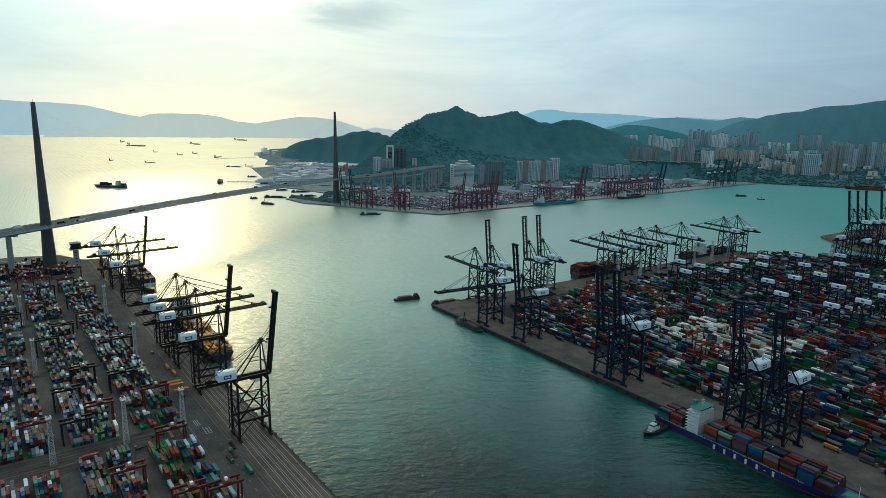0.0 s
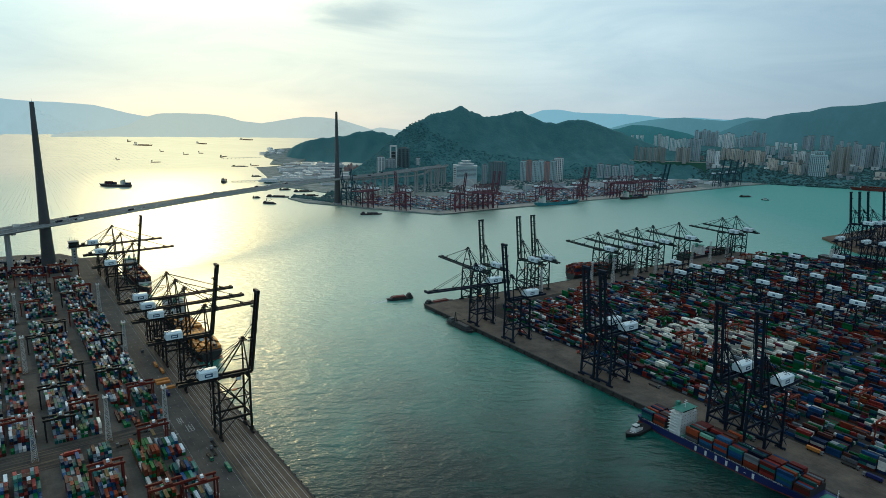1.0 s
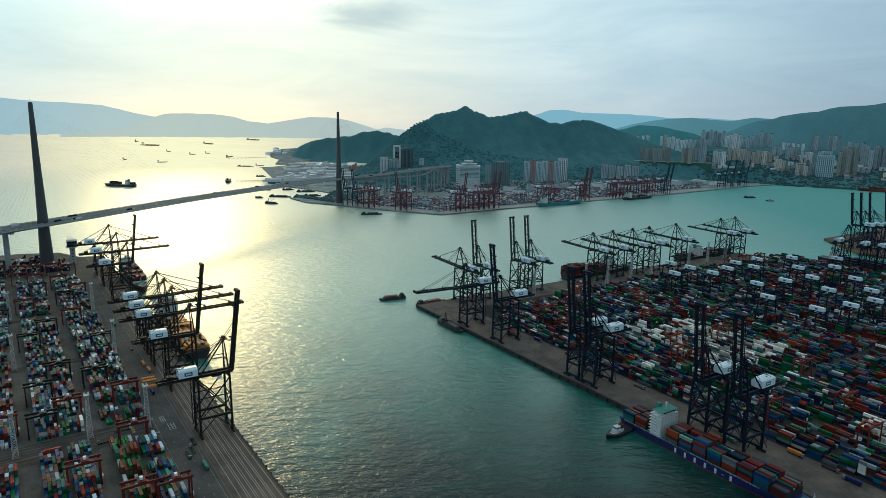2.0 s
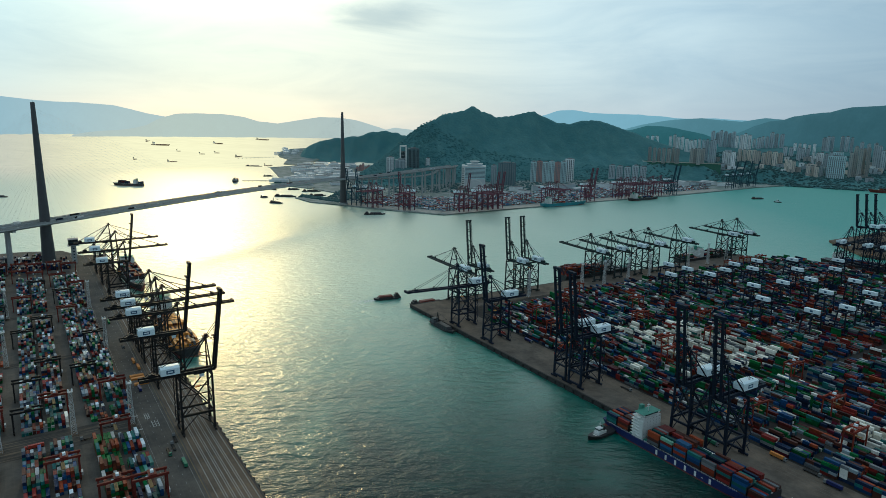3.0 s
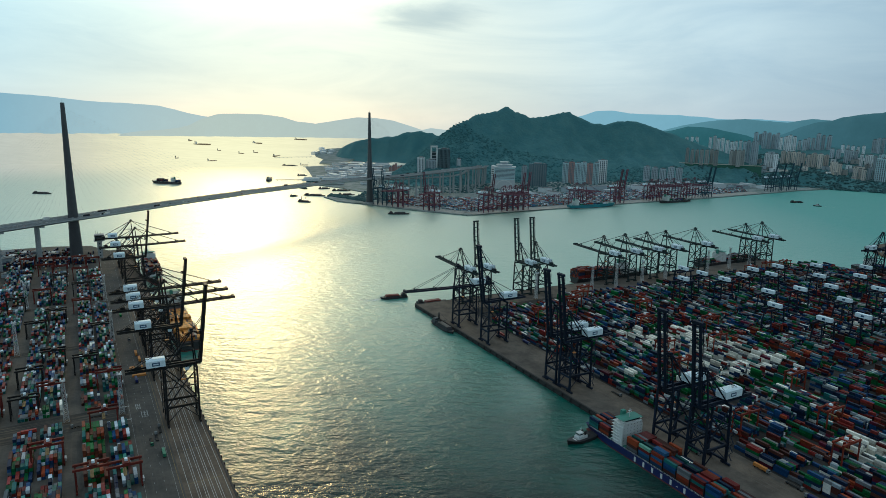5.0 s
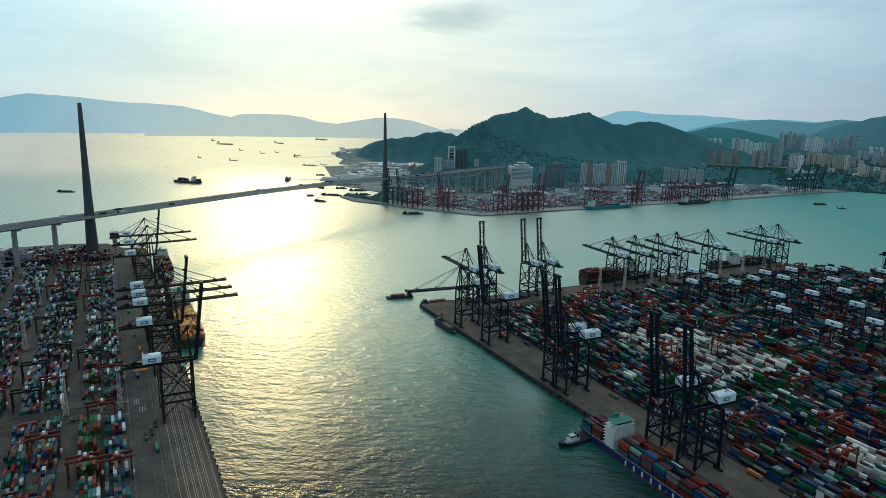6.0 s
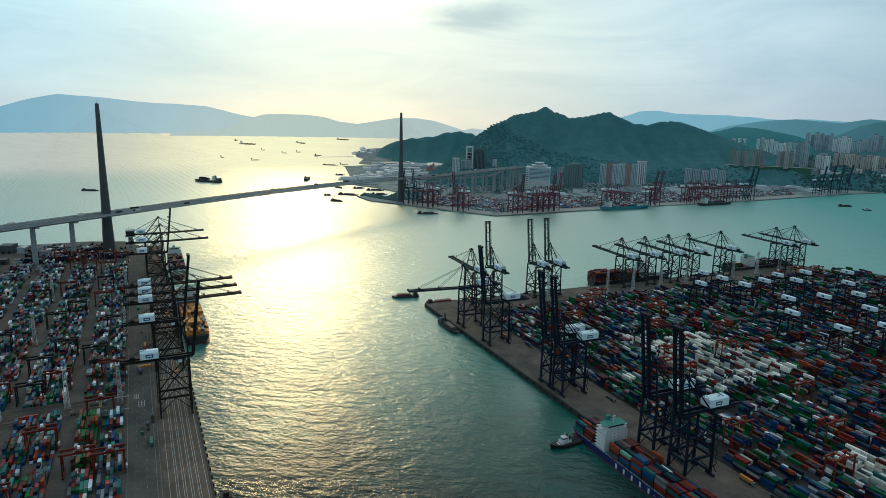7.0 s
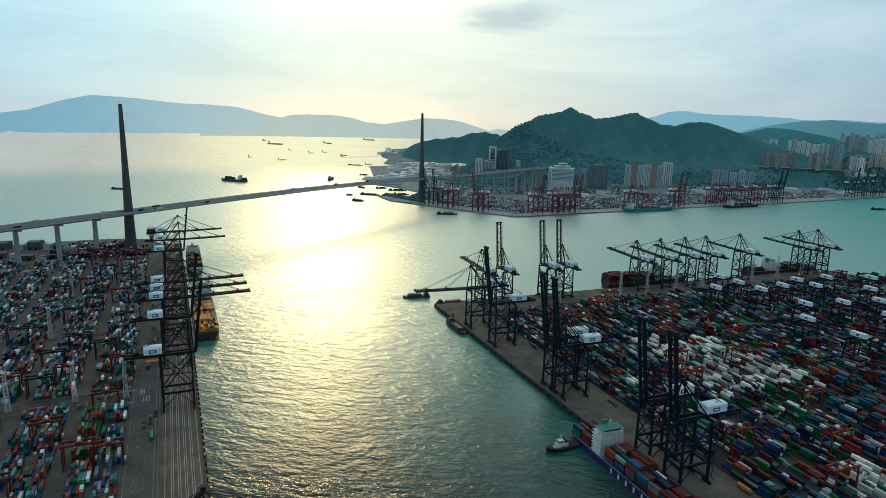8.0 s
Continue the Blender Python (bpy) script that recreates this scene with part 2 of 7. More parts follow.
MAT = {
    "box_mixed": boxes_paint("container_paint_mixed", MIXED),
    "box_cool": boxes_paint("container_paint_cool", COOL),
    "box_pale": boxes_paint("container_paint_pale", PALE),
    # far boxes: paints lifted paler, haze put into their colour
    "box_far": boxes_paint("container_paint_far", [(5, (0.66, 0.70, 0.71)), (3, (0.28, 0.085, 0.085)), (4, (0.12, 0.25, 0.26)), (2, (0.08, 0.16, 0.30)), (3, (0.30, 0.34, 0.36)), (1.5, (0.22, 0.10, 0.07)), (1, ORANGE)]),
    "box_dark": boxes_paint("container_paint_dark", [(7, NAVY), (3, BROWN), (2, (0.03, 0.035, 0.04)), (1.5, RED), (1, BLUE), (0.6, GREEN)]),
    "box_greens": boxes_paint("container_paint_greens", [(7, GREEN), (2, TEAL), (1, (0.012, 0.13, 0.03)), (1.5, BROWN), (1, WHITE)]),
    "box_reds": boxes_paint("container_paint_reds", [(5, BROWN), (5, RED), (2.5, ORANGE), (1.5, NAVY), (1, GREY)]),
    "box_blues": boxes_paint("container_paint_blues", [(6, NAVY), (5, BLUE), (2, TEAL), (1, GREY), (1, WHITE)]),
    "box_green": boxes_paint("container_paint_green", [(5, (0.012, 0.13, 0.03)), (4, (0.16, 0.045, 0.022)), (2, BROWN), (1, WHITE), (1, TEAL), (1, ORANGE)], True),
    "box_one": boxes_paint("container_paint_single", MIXED, True),
    "box_one_cool": boxes_paint("container_paint_single_cool", COOL, True),
    "ship_boxes": boxes_paint("container_paint_ship", [(5, ORANGE_RED), (4, (0.02, 0.07, 0.15)), (2, TEAL), (2, (0.14, 0.30, 0.22)), (3, BROWN), (1.5, NAVY), (1, WHITE)]),
    "box_orange": boxes_paint("container_paint_orange", [(9, (0.58, 0.24, 0.05)), (2, BROWN), (1, GREY)]),
    "facade_glass": surface("facade_glass", (0.12, 0.19, 0.21), 0.25, second=(0.08, 0.13, 0.15), size=14, vary=0.2),
    "asphalt": surface("yard_asphalt", (0.028, 0.026, 0.025), 0.9, second=(0.058, 0.051, 0.045), size=30, amount=0.6, bump=0.02, spec=0.2),
    "concrete": surface("quay_concrete", (0.165, 0.122, 0.088), 0.9, second=(0.095, 0.074, 0.058), size=22, amount=0.9, bump=0.03, spec=0.2),
    # pale far apron, lightened further by haze in the colour
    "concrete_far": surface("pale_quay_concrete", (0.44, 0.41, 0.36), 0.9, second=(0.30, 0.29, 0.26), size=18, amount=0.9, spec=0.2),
    "quay_wall": surface("quay_wall_stained", (0.05, 0.046, 0.042), 0.8, second=(0.025, 0.025, 0.025), size=4, spec=0.3),
    "line": surface("road_line_paint", (0.46, 0.45, 0.42), 0.7, size=5),
    "worn_line": surface("worn_line_paint", (0.13, 0.125, 0.11), 0.8, second=(0.07, 0.065, 0.06), size=5),
    "yellow_line": surface("yellow_line_paint", (0.26, 0.17, 0.06), 0.7, size=5),
    "crane_dark": surface("crane_steel_dark", (0.014, 0.015, 0.016), 0.6, second=(0.026, 0.021, 0.017), spec=0.2, size=6, vary=0.2),
    "crane_blue": surface("crane_steel_blue", (0.008, 0.016, 0.034), 0.6, second=(0.011, 0.014, 0.02), spec=0.2, size=6, vary=0.2),
    # far cranes' blue, lightened: haze put into the paint colour
    "crane_far": surface("crane_steel_hazed_blue", (0.030, 0.070, 0.095), 0.7, second=(0.040, 0.075, 0.090), spec=0.2, size=6, vary=0.2),
    "crane_red": surface("crane_steel_red", (0.14, 0.020, 0.013), 0.65, second=(0.09, 0.018, 0.013), spec=0.25, size=5, vary=0.25),
    "crane_orange": surface("crane_steel_orange", (0.22, 0.034, 0.016), 0.65, second=(0.13, 0.024, 0.013), size=5, vary=0.25, spec=0.25),
    # far cranes' dark red, with the bluish haze mixed into it
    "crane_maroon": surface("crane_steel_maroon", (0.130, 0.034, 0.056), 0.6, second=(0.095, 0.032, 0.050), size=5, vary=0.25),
    "crane_green": surface("crane_steel_grey_green", (0.026, 0.042, 0.042), 0.6, second=(0.018, 0.024, 0.024), spec=0.2, size=6, vary=0.2),
    "house_white": surface("machine_house_white", (0.80, 0.92, 0.96), 0.4, second=(0.74, 0.86, 0.90), size=5, amount=0.5, vary=0.05),
    "sign_blue": surface("sign_blue", (0.03, 0.10, 0.20), 0.5, size=2),
    "rubber": surface("black_rubber", (0.016, 0.016, 0.016), 0.8, size=1),
    "galvanised": surface("galvanised_steel", (0.58, 0.59, 0.58), 0.55, 0.0, size=4),
    "bridge_concrete": surface("bridge_concrete", (0.38, 0.40, 0.40), 0.8, second=(0.29, 0.31, 0.31), size=14),
    "tower_steel": surface("tower_steel", (0.075, 0.078, 0.082), 0.55, second=(0.055, 0.055, 0.06), size=12),
    "cable": surface("cable_sheath", (0.45, 0.46, 0.46), 0.6, size=9),
    "glass_dark": surface("dark_window_glass", (0.03, 0.05, 0.06), 0.12, size=3, spec=0.8),
    # far windows: glass greyed, with the haze put into the colour
    "glass_mid": surface("hazed_window_glass", (0.20, 0.25, 0.27), 0.25, size=3, spec=0.6),
    # blue-green lift holds the haze over these distant woods in the colour
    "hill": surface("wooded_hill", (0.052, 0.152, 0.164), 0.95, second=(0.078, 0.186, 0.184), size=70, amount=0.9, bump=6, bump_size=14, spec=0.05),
    "earth": surface("reclaimed_earth", (0.33, 0.35, 0.33), 0.9, second=(0.14, 0.19, 0.165), size=40, amount=0.9, spec=0.1),
    # as on the hill, haze is mixed into the leaf colour
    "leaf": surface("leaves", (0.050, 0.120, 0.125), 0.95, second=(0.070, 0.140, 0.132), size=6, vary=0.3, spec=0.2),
    "foam": surface("sea_foam", (0.72, 0.78, 0.76), 0.7, second=(0.5, 0.58, 0.56), size=2),
    "turf": surface("planted_slope", (0.045, 0.120, 0.085), 0.95, second=(0.060, 0.140, 0.105), size=9, spec=0.05),
    # far vessels' hulls: lightened to brown, haze put into the colour
    "hull_haze": surface("hull_haze", (0.20, 0.155, 0.115), 0.7, second=(0.14, 0.11, 0.09), size=9),
    "hull_blue": surface("hull_blue", (0.008, 0.017, 0.115), 0.45, second=(0.012, 0.018, 0.075), size=12),
    "hull_dark": surface("hull_dark", (0.022, 0.024, 0.028), 0.5, second=(0.05, 0.032, 0.025), size=8),
    "hull_red": surface("hull_red", (0.18, 0.035, 0.025), 0.6, second=(0.10, 0.03, 0.025), size=6),
    "hull_teal": surface("hull_teal", (0.03, 0.22, 0.26), 0.5, size=12),
    "ship_white": surface("ship_white_paint", (0.72, 0.74, 0.72), 0.5, second=(0.6, 0.6, 0.56), size=5),
    "deck_green": surface("deck_green", (0.06, 0.26, 0.19), 0.6, second=(0.05, 0.17, 0.13), size=4),
    "deck_orange": surface("hatch_orange", (0.62, 0.24, 0.045), 0.6, second=(0.45, 0.17, 0.05), size=6),
    "roof_grey": surface("roof_grey", (0.20, 0.21, 0.21), 0.8, second=(0.13, 0.135, 0.14), size=12, vary=0.3),
    "facade_pale": surface("facade_pale", (0.74, 0.77, 0.77), 0.7, second=(0.62, 0.66, 0.67), size=10, vary=0.22),
    "facade_mid": surface("facade_mid", (0.42, 0.49, 0.52), 0.7, second=(0.34, 0.40, 0.43), size=10, vary=0.25),
    "facade_warm": surface("facade_warm", (0.62, 0.57, 0.50), 0.75, second=(0.50, 0.47, 0.43), size=10, vary=0.25),
    "facade_tan": surface("facade_tan", (0.36, 0.36, 0.33), 0.75, second=(0.27, 0.28, 0.27), size=10, vary=0.25),
    "facade_aqua": surface("facade_aqua", (0.50, 0.66, 0.68), 0.5, second=(0.40, 0.55, 0.58), size=12, vary=0.1),
    "facade_pink": surface("facade_pink", (0.46, 0.26, 0.23), 0.75, second=(0.38, 0.22, 0.2), size=10, vary=0.15),
    "shed_wall": surface("shed_wall_dark", (0.10, 0.11, 0.11), 0.8, second=(0.06, 0.065, 0.065), size=8, vary=0.3),
    "shed_roof": surface("shed_roof_dark", (0.13, 0.14, 0.145), 0.75, second=(0.075, 0.08, 0.08), size=10, vary=0.4),
    "deck_asphalt": surface("bridge_asphalt", (0.075, 0.07, 0.062), 0.5, second=(0.05, 0.047, 0.043), size=20, spec=0.5),
    "truck_green": surface("truck_green", (0.04, 0.22, 0.12), 0.45, size=2),
    "truck_red": surface("truck_red", (0.45, 0.05, 0.03), 0.45, size=2),
}


def water_material():
    """Green harbour water with crossing wind waves; the open sea near the skyline glows with painted haze and sun
    glare, a plain backdrop.
    """
    m = bpy.data.materials.new("harbour_water")
    m.use_nodes = True
    t = m.node_tree
    b = t.nodes["Principled BSDF"]
    geo = t.nodes.new("ShaderNodeNewGeometry")
    place = geo.outputs["Position"]
    off = t.nodes.new("ShaderNodeVectorMath")
    off.operation = "LENGTH"
    t.links.new(place, off.inputs[0])
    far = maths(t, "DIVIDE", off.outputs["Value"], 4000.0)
    tone_noise = node(t, "ShaderNodeTexNoise", Scale=0.006, Detail=4.0, Roughness=0.6, Distortion=1.0)
    t.links.new(place, tone_noise.inputs[0])
    # colour pales with distance, standing in for mirrored sky and haze; noise ruffles it
    reach = maths(t, "ADD", maths(t, "DIVIDE", off.outputs["Value"], 2400.0), maths(t, "MULTIPLY", maths(t, "SUBTRACT", tone_noise.outputs[0], 0.5), 0.16))
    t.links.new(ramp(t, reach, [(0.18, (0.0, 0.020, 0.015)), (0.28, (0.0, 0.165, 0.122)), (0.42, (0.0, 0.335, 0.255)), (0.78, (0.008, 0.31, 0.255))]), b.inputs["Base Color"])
    # waves: long crests that lie across the wind, with shorter ones crossing them
    total = None
    for size, height, turn, long in ((34.0, 0.60, 12, 0.5), (11.0, 1.40, 8, 0.42), (7.0, 0.85, -24, 0.5), (2.9, 0.48, 20, 0.6)):
        lie = t.nodes.new("ShaderNodeMapping")
        lie.inputs["Rotation"].default_value = (0, 0, radians(turn))
        lie.inputs["Scale"].default_value = (long, 1.0, 1.0)
        t.links.new(place, lie.inputs[0])
        n = node(t, "ShaderNodeTexNoise", Scale=1.0 / size, Detail=3.0, Roughness=0.55, Distortion=0.3)
        t.links.new(lie.outputs[0], n.inputs[0])
        swell = maths(t, "MULTIPLY", n.outputs[0], height * 2)
        total = swell if total is None else maths(t, "ADD", total, swell)
    # calmer and rougher patches drawn out by the wind
    gust = node(t, "ShaderNodeTexNoise", Scale=0.004, Detail=3.0)
    t.links.new(place, gust.inputs[0])
    power = ramp(t, gust.outputs[0], [(0.35, (0.65,) * 3), (0.65, (1.1,) * 3)])
    # far waves lie too close together to be told apart: they count as gloss, not as relief
    calm = ramp(t, far, [(0.12, (1.0,) * 3), (0.26, (0.9,) * 3), (0.5, (0.5,) * 3), (1.0, (0.12,) * 3)], "B_SPLINE")
    gloss = ramp(t, far, [(0.10, (0.27,) * 3), (0.30, (0.36,) * 3), (0.78, (0.52,) * 3)])
    t.links.new(gloss, b.inputs["Roughness"])
    t.links.new(ramp(t, far, [(0.10, (1.27,) * 3), (0.25, (1.38,) * 3), (0.80, (1.5,) * 3)]), b.inputs["IOR"])
    rel = node(t, "ShaderNodeBump", Strength=1.0, Distance=1.0)
    level = t.nodes.new("ShaderNodeCombineXYZ")
    level.inputs[2].default_value = 1.0
    t.links.new(level.outputs[0], rel.inputs["Normal"])
    t.links.new(maths(t, "MULTIPLY", maths(t, "MULTIPLY", total, power), calm), rel.inputs["Height"])
    t.links.new(rel.outputs[0], b.inputs["Normal"])
    # at a flat angle the crowded wave crests mirror the sky
    mirror = t.nodes.new("ShaderNodeBsdfGlossy")
    mirror.inputs["Color"].default_value = (0.92, 0.87, 0.74, 1)
    t.links.new(gloss, mirror.inputs["Roughness"])
    t.links.new(rel.outputs[0], mirror.inputs["Normal"])
    crests = ramp(t, far, [(0.10, (0.0,) * 3), (0.16, (0.16,) * 3), (0.26, (0.47,) * 3), (0.55, (0.61,) * 3), (0.88, (0.70,) * 3)], "B_SPLINE")
    # the inner channel to the east lies sheltered
    side = t.nodes.new("ShaderNodeSeparateXYZ")
    t.links.new(place, side.inputs[0])
    shelter = ramp(t, maths(t, "DIVIDE", maths(t, "ADD", side.outputs[0], 1000.0), 3000.0), [(0.38, (1.0,) * 3), (0.52, (0.62,) * 3), (0.70, (0.12,) * 3)])
    blend = t.nodes.new("ShaderNodeMixShader")
    t.links.new(maths(t, "MULTIPLY", crests, shelter), blend.inputs[0])
    t.links.new(b.outputs[0], blend.inputs[1])
    t.links.new(mirror.outputs[0], blend.inputs[2])
    # the open sea out to the skyline: haze and sun glare painted as emission
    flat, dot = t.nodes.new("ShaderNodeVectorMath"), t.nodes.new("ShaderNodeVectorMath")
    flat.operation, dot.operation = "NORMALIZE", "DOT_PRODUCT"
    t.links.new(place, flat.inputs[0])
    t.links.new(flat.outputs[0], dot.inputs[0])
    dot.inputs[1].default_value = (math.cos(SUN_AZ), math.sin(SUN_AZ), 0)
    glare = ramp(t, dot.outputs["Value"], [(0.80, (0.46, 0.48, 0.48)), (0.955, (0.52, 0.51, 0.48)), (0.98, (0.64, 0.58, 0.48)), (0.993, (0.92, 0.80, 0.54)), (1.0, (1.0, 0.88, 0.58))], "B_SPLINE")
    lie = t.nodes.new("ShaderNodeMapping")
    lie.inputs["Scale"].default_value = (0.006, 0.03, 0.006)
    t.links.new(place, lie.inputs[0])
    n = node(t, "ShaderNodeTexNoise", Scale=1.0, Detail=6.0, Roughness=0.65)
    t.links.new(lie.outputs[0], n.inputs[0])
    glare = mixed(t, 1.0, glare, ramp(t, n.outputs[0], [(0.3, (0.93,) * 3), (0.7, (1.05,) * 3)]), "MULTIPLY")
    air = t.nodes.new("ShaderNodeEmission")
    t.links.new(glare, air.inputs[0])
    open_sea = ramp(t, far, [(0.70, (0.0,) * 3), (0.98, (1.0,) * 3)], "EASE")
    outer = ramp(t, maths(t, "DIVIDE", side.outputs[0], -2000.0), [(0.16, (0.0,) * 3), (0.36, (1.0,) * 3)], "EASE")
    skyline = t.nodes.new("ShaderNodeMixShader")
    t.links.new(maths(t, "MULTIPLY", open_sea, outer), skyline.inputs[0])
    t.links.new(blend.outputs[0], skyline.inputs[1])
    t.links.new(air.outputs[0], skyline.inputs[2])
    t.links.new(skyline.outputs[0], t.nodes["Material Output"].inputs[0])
    return m


def add_translucence(name, amount):
    """Backlit foliage: part of the light passes through the leaves."""
    t = MAT[name].node_tree
    b, out = t.nodes["Principled BSDF"], t.nodes["Material Output"]
    tr, mx = t.nodes.new("ShaderNodeBsdfTranslucent"), t.nodes.new("ShaderNodeMixShader")
    t.links.new(b.inputs["Base Color"].links[0].from_socket, tr.inputs[0])
    mx.inputs[0].default_value = amount
    t.links.new(b.outputs[0], mx.inputs[1])
    t.links.new(tr.outputs[0], mx.inputs[2])
    t.links.new(mx.outputs[0], out.inputs[0])


add_translucence("leaf", 0.25)
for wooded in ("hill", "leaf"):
    # a canopy scatters light like a nap; the sheen also lifts the hills like haze
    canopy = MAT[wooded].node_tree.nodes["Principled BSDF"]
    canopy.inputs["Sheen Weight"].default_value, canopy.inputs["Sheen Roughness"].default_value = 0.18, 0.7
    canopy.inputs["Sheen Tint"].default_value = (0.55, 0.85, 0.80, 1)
def tyre_streaks(name, ang, colour, much=0.7):
    """Dusty and rubbed streaks that run along the lanes."""
    t = MAT[name].node_tree
    b = t.nodes["Principled BSDF"]
    geo, lie = t.nodes.new("ShaderNodeNewGeometry"), t.nodes.new("ShaderNodeMapping")
    lie.vector_type = "TEXTURE"
    lie.inputs["Rotation"].default_value = (0, 0, radians(ang))
    lie.inputs["Scale"].default_value = (60, 2.2, 1)
    t.links.new(geo.outputs["Position"], lie.inputs[0])
    n = node(t, "ShaderNodeTexNoise", Scale=1.0, Detail=4.0, Roughness=0.65)
    t.links.new(lie.outputs[0], n.inputs[0])
    fac = ramp(t, n.outputs[0], [(0.5, (0, 0, 0)), (0.74, (much,) * 3)])
    old = b.inputs["Base Color"].links[0].from_socket
    t.links.new(mixed(t, fac, old, colour), b.inputs["Base Color"])


MAT["asphalt_west"] = surface("yard_asphalt_west", (0.086, 0.078, 0.069), 0.9, second=(0.150, 0.128, 0.105), size=26, amount=0.7, bump=0.02, spec=0.2)
MAT["asphalt_cross"] = surface("cross_road_asphalt", (0.072, 0.064, 0.055), 0.9, second=(0.040, 0.037, 0.034), size=16, amount=0.8, bump=0.02, spec=0.2)
tyre_streaks("asphalt_west", L_TURN, (0.19, 0.16, 0.125), 0.32)
tyre_streaks("asphalt_cross", L_TURN + 90, (0.30, 0.225, 0.15))
tyre_streaks("asphalt", R_TURN, (0.085, 0.075, 0.065))
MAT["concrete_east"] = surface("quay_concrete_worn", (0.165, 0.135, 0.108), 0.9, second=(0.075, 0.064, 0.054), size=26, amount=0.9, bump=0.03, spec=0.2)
tyre_streaks("concrete", L_TURN, (0.20, 0.155, 0.11), 0.45)
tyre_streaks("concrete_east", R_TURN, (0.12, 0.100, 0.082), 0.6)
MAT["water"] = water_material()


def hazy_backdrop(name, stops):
    """Far mountains as a plain backdrop: the lit haze before them is put into the emission, paler towards the sun."""
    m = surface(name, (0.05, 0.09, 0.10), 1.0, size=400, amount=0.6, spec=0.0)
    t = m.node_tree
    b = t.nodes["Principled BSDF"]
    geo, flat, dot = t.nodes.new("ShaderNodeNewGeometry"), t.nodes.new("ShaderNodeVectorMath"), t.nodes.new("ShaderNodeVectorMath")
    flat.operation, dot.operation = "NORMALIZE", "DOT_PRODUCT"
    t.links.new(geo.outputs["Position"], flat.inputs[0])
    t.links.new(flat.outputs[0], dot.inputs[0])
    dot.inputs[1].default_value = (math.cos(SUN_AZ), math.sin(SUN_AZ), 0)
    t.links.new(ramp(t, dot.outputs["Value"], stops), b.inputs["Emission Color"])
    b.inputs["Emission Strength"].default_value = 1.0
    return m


# emission colours hold each range's haze, by angle from the sun
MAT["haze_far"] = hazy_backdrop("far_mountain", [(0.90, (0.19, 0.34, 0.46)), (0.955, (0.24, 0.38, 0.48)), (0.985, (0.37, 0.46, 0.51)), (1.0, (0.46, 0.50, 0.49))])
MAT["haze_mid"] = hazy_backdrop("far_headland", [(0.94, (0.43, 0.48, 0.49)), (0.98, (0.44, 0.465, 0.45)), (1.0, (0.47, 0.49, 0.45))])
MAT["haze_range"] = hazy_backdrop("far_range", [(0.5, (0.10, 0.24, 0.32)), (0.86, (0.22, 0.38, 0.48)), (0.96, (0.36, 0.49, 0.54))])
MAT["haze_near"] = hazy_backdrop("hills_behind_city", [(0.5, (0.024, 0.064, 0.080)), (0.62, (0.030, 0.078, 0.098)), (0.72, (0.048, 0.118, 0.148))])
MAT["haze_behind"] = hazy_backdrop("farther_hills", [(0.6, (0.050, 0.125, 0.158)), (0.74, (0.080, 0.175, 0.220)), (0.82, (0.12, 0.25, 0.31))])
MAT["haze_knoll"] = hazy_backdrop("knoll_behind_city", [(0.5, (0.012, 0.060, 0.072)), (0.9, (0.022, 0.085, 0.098))])

